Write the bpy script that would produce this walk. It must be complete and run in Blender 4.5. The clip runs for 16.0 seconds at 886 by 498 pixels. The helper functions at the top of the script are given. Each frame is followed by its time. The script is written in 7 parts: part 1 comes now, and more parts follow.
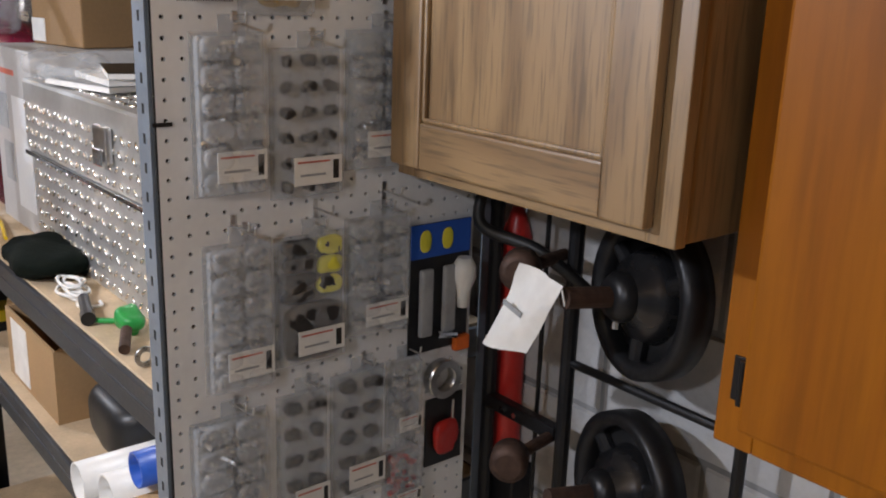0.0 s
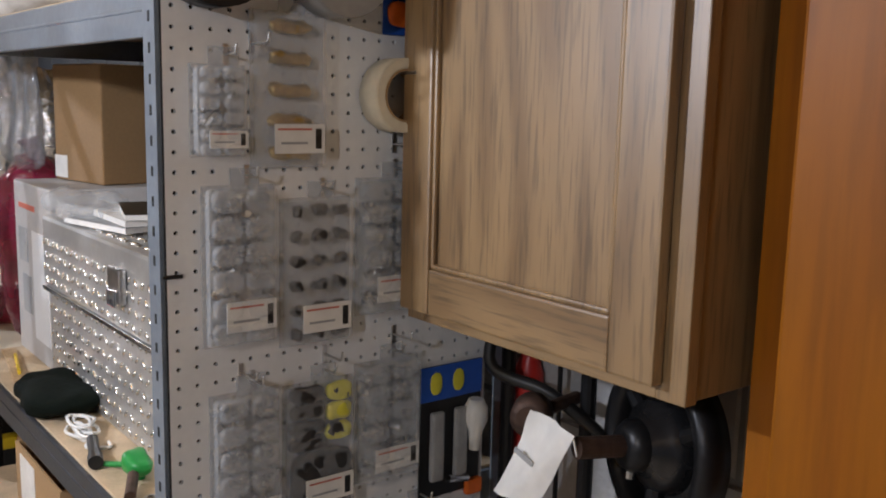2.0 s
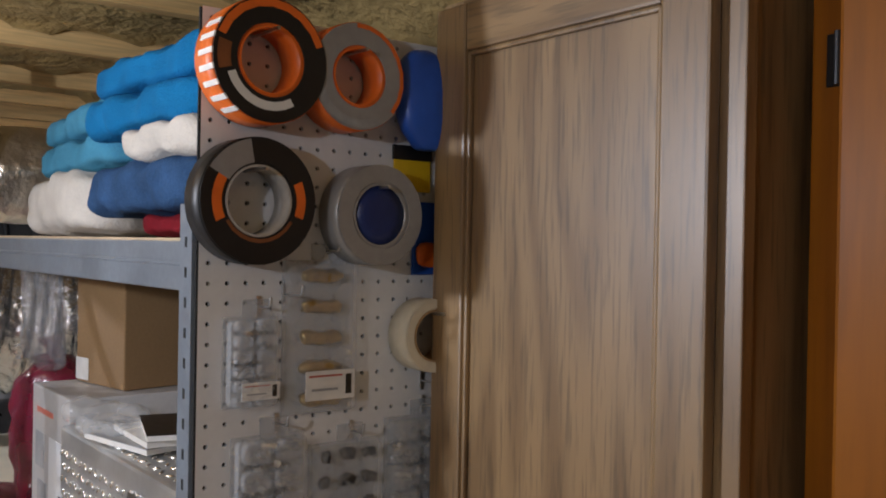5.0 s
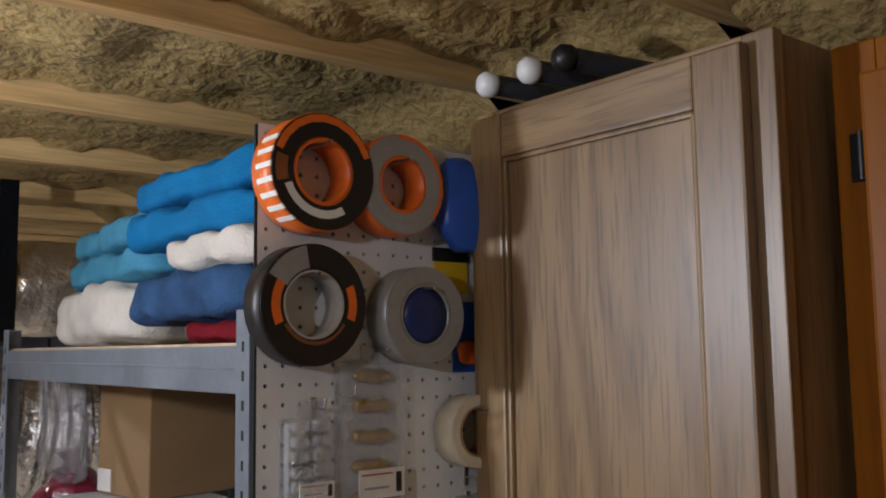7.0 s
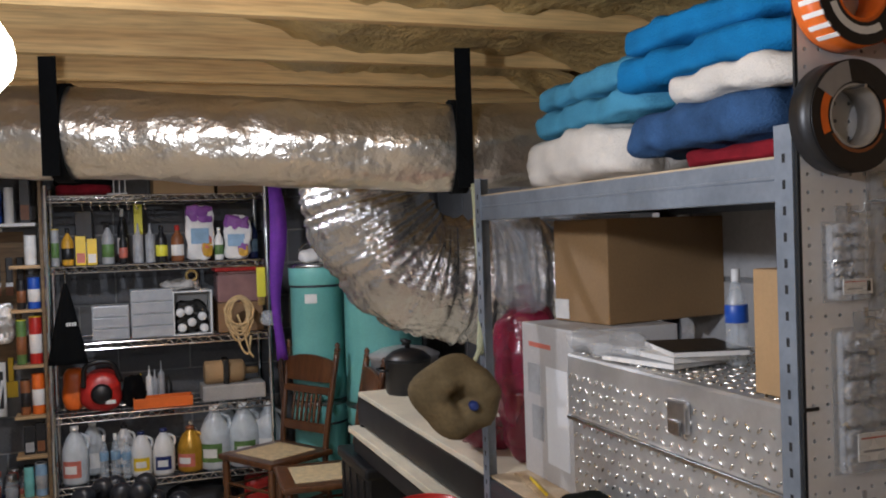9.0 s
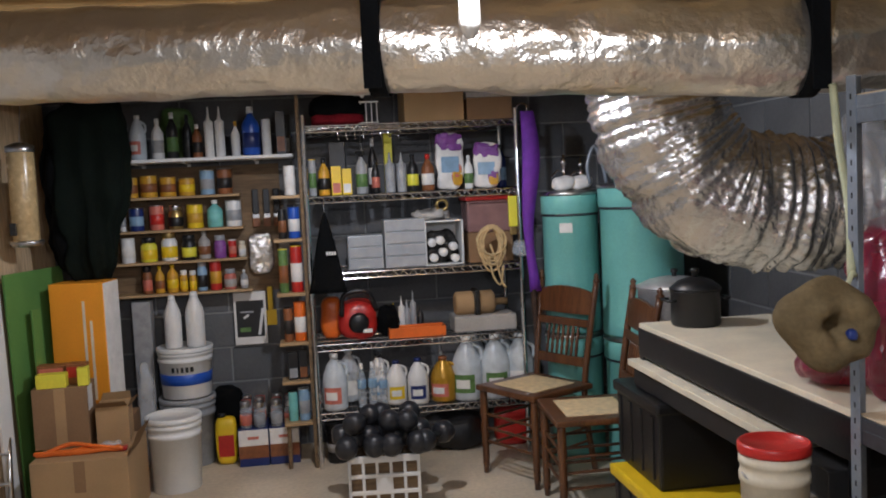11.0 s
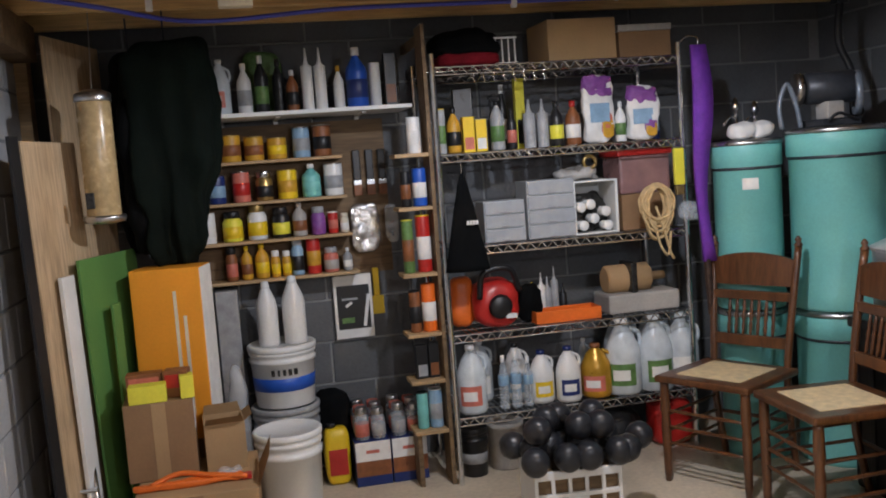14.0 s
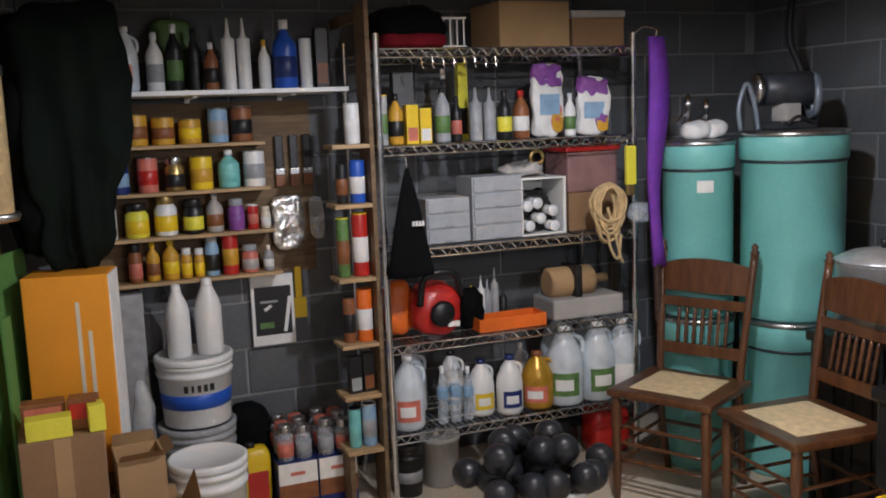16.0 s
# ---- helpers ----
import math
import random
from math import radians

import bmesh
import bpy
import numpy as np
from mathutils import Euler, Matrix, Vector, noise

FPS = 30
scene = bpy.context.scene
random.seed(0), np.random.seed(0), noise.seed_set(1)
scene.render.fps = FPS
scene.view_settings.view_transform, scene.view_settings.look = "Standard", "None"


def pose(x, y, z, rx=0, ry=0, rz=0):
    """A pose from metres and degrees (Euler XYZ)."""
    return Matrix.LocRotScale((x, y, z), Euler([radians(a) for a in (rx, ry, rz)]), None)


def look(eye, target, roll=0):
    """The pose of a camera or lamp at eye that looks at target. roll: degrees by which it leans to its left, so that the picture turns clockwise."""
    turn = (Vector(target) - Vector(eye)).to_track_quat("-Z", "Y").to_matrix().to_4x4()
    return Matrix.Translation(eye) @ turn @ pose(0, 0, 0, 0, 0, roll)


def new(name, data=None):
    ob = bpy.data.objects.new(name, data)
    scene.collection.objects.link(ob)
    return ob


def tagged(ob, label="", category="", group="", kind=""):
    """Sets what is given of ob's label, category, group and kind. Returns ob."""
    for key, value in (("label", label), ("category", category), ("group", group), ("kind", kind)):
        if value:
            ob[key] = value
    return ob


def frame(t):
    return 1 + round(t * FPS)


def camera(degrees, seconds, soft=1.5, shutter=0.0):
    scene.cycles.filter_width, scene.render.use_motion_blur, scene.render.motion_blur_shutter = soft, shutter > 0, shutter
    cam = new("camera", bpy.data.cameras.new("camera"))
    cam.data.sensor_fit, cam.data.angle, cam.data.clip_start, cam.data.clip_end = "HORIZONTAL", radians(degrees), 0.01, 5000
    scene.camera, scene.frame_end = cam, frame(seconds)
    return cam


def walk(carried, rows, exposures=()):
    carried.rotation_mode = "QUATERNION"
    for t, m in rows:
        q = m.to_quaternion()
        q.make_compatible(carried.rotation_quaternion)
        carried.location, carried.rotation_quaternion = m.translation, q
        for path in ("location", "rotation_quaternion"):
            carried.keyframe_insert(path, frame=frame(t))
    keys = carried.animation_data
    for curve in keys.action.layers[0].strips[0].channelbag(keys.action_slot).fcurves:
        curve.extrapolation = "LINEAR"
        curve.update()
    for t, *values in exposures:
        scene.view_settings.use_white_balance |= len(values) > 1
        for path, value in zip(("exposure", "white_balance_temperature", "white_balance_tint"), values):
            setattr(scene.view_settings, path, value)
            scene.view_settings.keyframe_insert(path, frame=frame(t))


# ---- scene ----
cam = camera(51.0, 16.0, soft=1.9)
PATH = [
    (0, (0.18, 0.082, 1.483), (1.408, 1.564, 0.942), 2.0),
    (0.5, (0.18, 0.082, 1.49), (1.43, 1.562, 0.991), 2.0),
    (1, (0.18, 0.083, 1.506), (1.45, 1.559, 1.05), 2.2),
    (1.5, (0.193, 0.088, 1.519), (1.454, 1.59, 1.125), 2.5),
    (2, (0.198, 0.085, 1.535), (1.42, 1.635, 1.219), 1.4),
    (2.5, (0.192, 0.084, 1.539), (1.364, 1.682, 1.272), 2.0),
    (3, (0.211, 0.08, 1.546), (1.372, 1.698, 1.362), 1.7),
    (3.5, (0.238, 0.074, 1.578), (1.349, 1.731, 1.439), 1.2),
    (4, (0.224, 0.073, 1.604), (1.381, 1.704, 1.543), 0.1),
    (4.5, (0.203, 0.102, 1.669), (1.405, 1.7, 1.624), 0.8),
    (7, (0.078, 0.118, 1.663), (1.32, 1.671, 1.872), -0.8),
    (7.5, (0.068, 0.118, 1.62), (1.12, 1.818, 1.679), -0.6),
    (8, (-0.049, 0.171, 1.569), (0.831, 1.967, 1.594), 0.6),
    (8.5, (-0.17, 0.136, 1.563), (0.641, 1.965, 1.558), -0.2),
    (9, (-0.282, 0.128, 1.576), (0.383, 2.014, 1.54), -1.9),
    (9.5, (-0.363, 0.174, 1.539), (0.126, 2.112, 1.452), -0.8),
    (10, (-0.376, 0.228, 1.547), (-0.067, 2.201, 1.443), -1.0),
    (12.5, (-1.123, 0.953, 1.4), (-0.814, 2.918, 1.192), -4.0),
    (13, (-1.166, 1.153, 1.365), (-0.897, 3.124, 1.164), -2.6),
    (13.5, (-1.238, 1.314, 1.42), (-0.943, 3.28, 1.202), -2.7),
    (14, (-1.473, 1.462, 1.423), (-1.053, 3.409, 1.24), -4.2),
    (14.5, (-1.626, 1.607, 1.47), (-1.105, 3.524, 1.241), -2.9),
    (15, (-1.681, 1.841, 1.473), (-1.121, 3.746, 1.232), -2.9),
    (15.5, (-1.687, 1.945, 1.516), (-1.087, 3.836, 1.264), -2.9),
    (16, (-1.722, 1.951, 1.569), (-0.999, 3.794, 1.286), -2.2),
]
EXPO = [(0.0, 0.16), (2.0, 0.03), (4.0, -0.22), (7.0, -0.5), (8.5, -0.38), (9.5, -0.48), (10.0, -0.44), (12.5, -0.04), (16.0, 0.0)]
walk(cam, [(t, look(eye, target, roll)) for t, eye, target, roll in PATH], EXPO)

# ---- world and lamps ----
world = bpy.data.worlds.new("world")
scene.world = world
world.use_nodes = True
world.node_tree.nodes["Background"].inputs[0].default_value = (0.9, 0.95, 1.0, 1)
world.node_tree.nodes["Background"].inputs[1].default_value = 0.005

# the third lamp is an unseen addition that lights the pegboard
LAMPS = [((-0.436, 1.42, 1.810), 50.0, 0.295), ((-0.40, 3.88, 2.128), 76.0, 0.45), ((-0.85, 0.15, 1.93), 25.0, 0.35)]


def bulb_light(place, watts):
    data = bpy.data.lights.new("bulb_light", "POINT")
    data.energy, data.shadow_soft_size, data.color = watts, 0.035, (0.94, 0.99, 1.15)
    ob = new("bulb_light", data)
    ob.location = place
    return ob


for lamp_place, lamp_watts, lamp_drop in LAMPS:
    bulb_light(lamp_place, lamp_watts)


# ---- materials ----
def nodes_of(name):
    m = bpy.data.materials.new(name)
    m.use_nodes = True
    t = m.node_tree
    return m, t, t.nodes["Principled BSDF"]


def noise_node(t, scale, detail=4.0, stretch=None, use="Object"):
    co = t.nodes.new("ShaderNodeTexCoord")
    n = t.nodes.new("ShaderNodeTexNoise")
    n.inputs["Scale"].default_value, n.inputs["Detail"].default_value = scale, detail
    src = co.outputs[use]
    if stretch:
        mp = t.nodes.new("ShaderNodeMapping")
        mp.inputs["Scale"].default_value = stretch
        t.links.new(src, mp.inputs["Vector"])
        src = mp.outputs["Vector"]
    t.links.new(src, n.inputs["Vector"])
    return n


def ramp(t, src, stops):
    r = t.nodes.new("ShaderNodeValToRGB")
    while len(r.color_ramp.elements) < len(stops):
        r.color_ramp.elements.new(0.5)
    for e, (p, c) in zip(r.color_ramp.elements, stops):
        e.position, e.color = p, (*c, 1)
    t.links.new(src, r.inputs["Fac"])
    return r


def mixed(t, a, b, fac, mode="MULTIPLY"):
    m = t.nodes.new("ShaderNodeMix")
    m.data_type, m.blend_type = "RGBA", mode
    if isinstance(fac, float):
        m.inputs["Factor"].default_value = fac
    else:
        t.links.new(fac, m.inputs["Factor"])
    t.links.new(a, m.inputs["A"])
    t.links.new(b, m.inputs["B"])
    return m.outputs["Result"]


def shade(c, k):
    return tuple(min(1.0, max(0.0, v * k)) for v in c)


def bumped(t, b, src, strength, distance=0.002):
    n = t.nodes.new("ShaderNodeBump")
    n.inputs["Strength"].default_value, n.inputs["Distance"].default_value = strength, distance
    t.links.new(src, n.inputs["Height"])
    t.links.new(n.outputs["Normal"], b.inputs["Normal"])


def paint(name, col, rough=0.55, metal=0.0, var=0.18, scale=6.0, bump=0.15, bscale=90.0, dist=0.002, per_object=0.0):
    """A surface of one colour with broad stains and fine grain."""
    m, t, b = nodes_of(name)
    big, fine = noise_node(t, scale), noise_node(t, bscale, 3.0)
    r1 = ramp(t, big.outputs["Fac"], [(0.3, shade(col, 1 - var)), (0.7, shade(col, 1 + var * 0.6))])
    r2 = ramp(t, fine.outputs["Fac"], [(0.3, (1 - var * 0.6,) * 3), (0.7, (1.0,) * 3)])
    out = mixed(t, r1.outputs["Color"], r2.outputs["Color"], 1.0)
    if per_object:
        info = t.nodes.new("ShaderNodeObjectInfo")
        r3 = ramp(t, info.outputs["Random"], [(0.0, (1 - per_object,) * 3), (1.0, (1.0,) * 3)])
        out = mixed(t, out, r3.outputs["Color"], 1.0)
    t.links.new(out, b.inputs["Base Color"])
    rr = t.nodes.new("ShaderNodeMapRange")
    rr.inputs["To Min"].default_value, rr.inputs["To Max"].default_value = max(0.05, rough - 0.1), min(1.0, rough + 0.1)
    t.links.new(big.outputs["Fac"], rr.inputs["Value"])
    t.links.new(rr.outputs["Result"], b.inputs["Roughness"])
    b.inputs["Metallic"].default_value = metal
    if bump:
        bumped(t, b, fine.outputs["Fac"], bump, dist)
    return m


def wood(name, light, dark, rough=0.45, stretch=(40, 40, 2.2), scale=1.0, bump=0.2, contrast=(0.35, 0.65), coat=0.0, fine=0.72):
    """Wood with long grain along the stretched axis."""
    m, t, b = nodes_of(name)
    g1 = noise_node(t, scale, 5.0, stretch)
    g1.inputs["Distortion"].default_value = 0.6
    g2 = noise_node(t, scale * 5, 3.0, stretch)
    r1 = ramp(t, g1.outputs["Fac"], [(contrast[0], dark), (contrast[1], light)])
    r2 = ramp(t, g2.outputs["Fac"], [(0.35, (fine,) * 3), (0.6, (1.0,) * 3)])
    t.links.new(mixed(t, r1.outputs["Color"], r2.outputs["Color"], 1.0), b.inputs["Base Color"])
    b.inputs["Roughness"].default_value = rough
    b.inputs["Coat Weight"].default_value = coat
    b.inputs["Coat Roughness"].default_value = 0.3
    bumped(t, b, g2.outputs["Fac"], bump, 0.001)
    return m


def ringed_wood(name, light, dark, stretch, rough=0.45):
    """Oak: arched growth lines with short dark pores along the grain."""
    m, t, b = nodes_of(name)
    low = noise_node(t, 1.0, 1.5, tuple(6.5 if v > 5 else 1.1 for v in stretch))
    low.inputs["Distortion"].default_value = 0.25
    mul = t.nodes.new("ShaderNodeMath")
    mul.operation = "MULTIPLY"
    mul.inputs[1].default_value = 34.0
    t.links.new(low.outputs["Fac"], mul.inputs[0])
    sine = t.nodes.new("ShaderNodeMath")
    sine.operation = "SINE"
    t.links.new(mul.outputs[0], sine.inputs[0])
    rg = t.nodes.new("ShaderNodeMapRange")
    rg.inputs["From Min"].default_value = -1.0
    t.links.new(sine.outputs[0], rg.inputs["Value"])
    r1 = ramp(t, rg.outputs["Result"], [(0.05, dark), (0.55, light), (1.0, shade(light, 1.08))])
    pores = noise_node(t, 6.0, 3.0, stretch)
    r2 = ramp(t, pores.outputs["Fac"], [(0.34, (0.62,) * 3), (0.50, (1.0,) * 3)])
    broad = noise_node(t, 2.5, 3.0)
    r3 = ramp(t, broad.outputs["Fac"], [(0.3, (0.84,) * 3), (0.7, (1.0,) * 3)])
    col = mixed(t, mixed(t, r1.outputs["Color"], r2.outputs["Color"], 1.0), r3.outputs["Color"], 1.0)
    t.links.new(col, b.inputs["Base Color"])
    b.inputs["Roughness"].default_value = rough
    b.inputs["Coat Weight"].default_value = 1.0
    b.inputs["Coat Roughness"].default_value = 0.40
    bumped(t, b, pores.outputs["Fac"], 0.25, 0.001)
    return m


def clear(name, col=(0.9, 0.92, 0.93), alpha=0.35, rough=0.25, bump=0.4, bscale=40.0):
    """Thin clear plastic: partly see-through, with a gloss."""
    m, t, b = nodes_of(name)
    b.inputs["Base Color"].default_value = (*col, 1)
    b.inputs["Roughness"].default_value = rough
    tr = t.nodes.new("ShaderNodeBsdfTransparent")
    mx = t.nodes.new("ShaderNodeMixShader")
    n = noise_node(t, bscale * 0.4, 3.0)
    rg = t.nodes.new("ShaderNodeMapRange")
    rg.inputs["To Min"].default_value, rg.inputs["To Max"].default_value = alpha * 0.6, min(1.0, alpha * 1.4)
    t.links.new(n.outputs["Fac"], rg.inputs["Value"])
    t.links.new(rg.outputs["Result"], mx.inputs["Fac"])
    t.links.new(tr.outputs[0], mx.inputs[1])
    t.links.new(b.outputs[0], mx.inputs[2])
    t.links.new(mx.outputs[0], t.nodes["Material Output"].inputs["Surface"])
    f = noise_node(t, bscale, 4.0)
    bumped(t, b, f.outputs["Fac"], bump, 0.004)
    return m


def sheeting(name):
    """Loose clear film in upright folds: mostly see-through, with sharp glints."""
    m = clear(name, (0.42, 0.43, 0.45), 0.34, 0.07, 0.0)
    t = m.node_tree
    b = t.nodes["Principled BSDF"]
    n = noise_node(t, 1.0, 3.0, (60, 60, 5))
    n.inputs["Distortion"].default_value = 0.8
    bumped(t, b, n.outputs["Fac"], 1.0, 0.03)
    return m


def foil(name, col=(0.82, 0.81, 0.79), rough=0.2, scale=22.0, strength=1.0):
    m, t, b = nodes_of(name)
    b.inputs["Metallic"].default_value = 0.92
    n1, n2 = noise_node(t, scale, 5.0), noise_node(t, 2.5, 2.0)
    r = ramp(t, n2.outputs["Fac"], [(0.3, shade(col, 0.75)), (0.7, col)])
    t.links.new(r.outputs["Color"], b.inputs["Base Color"])
    b.inputs["Roughness"].default_value = rough
    bumped(t, b, n1.outputs["Fac"], strength, 0.02)
    return m


def glowing(name, col, strength):
    m, t, b = nodes_of(name)
    b.inputs["Base Color"].default_value = (0.9, 0.9, 0.9, 1)
    b.inputs["Emission Color"].default_value = (*col, 1)
    b.inputs["Emission Strength"].default_value = strength
    return m


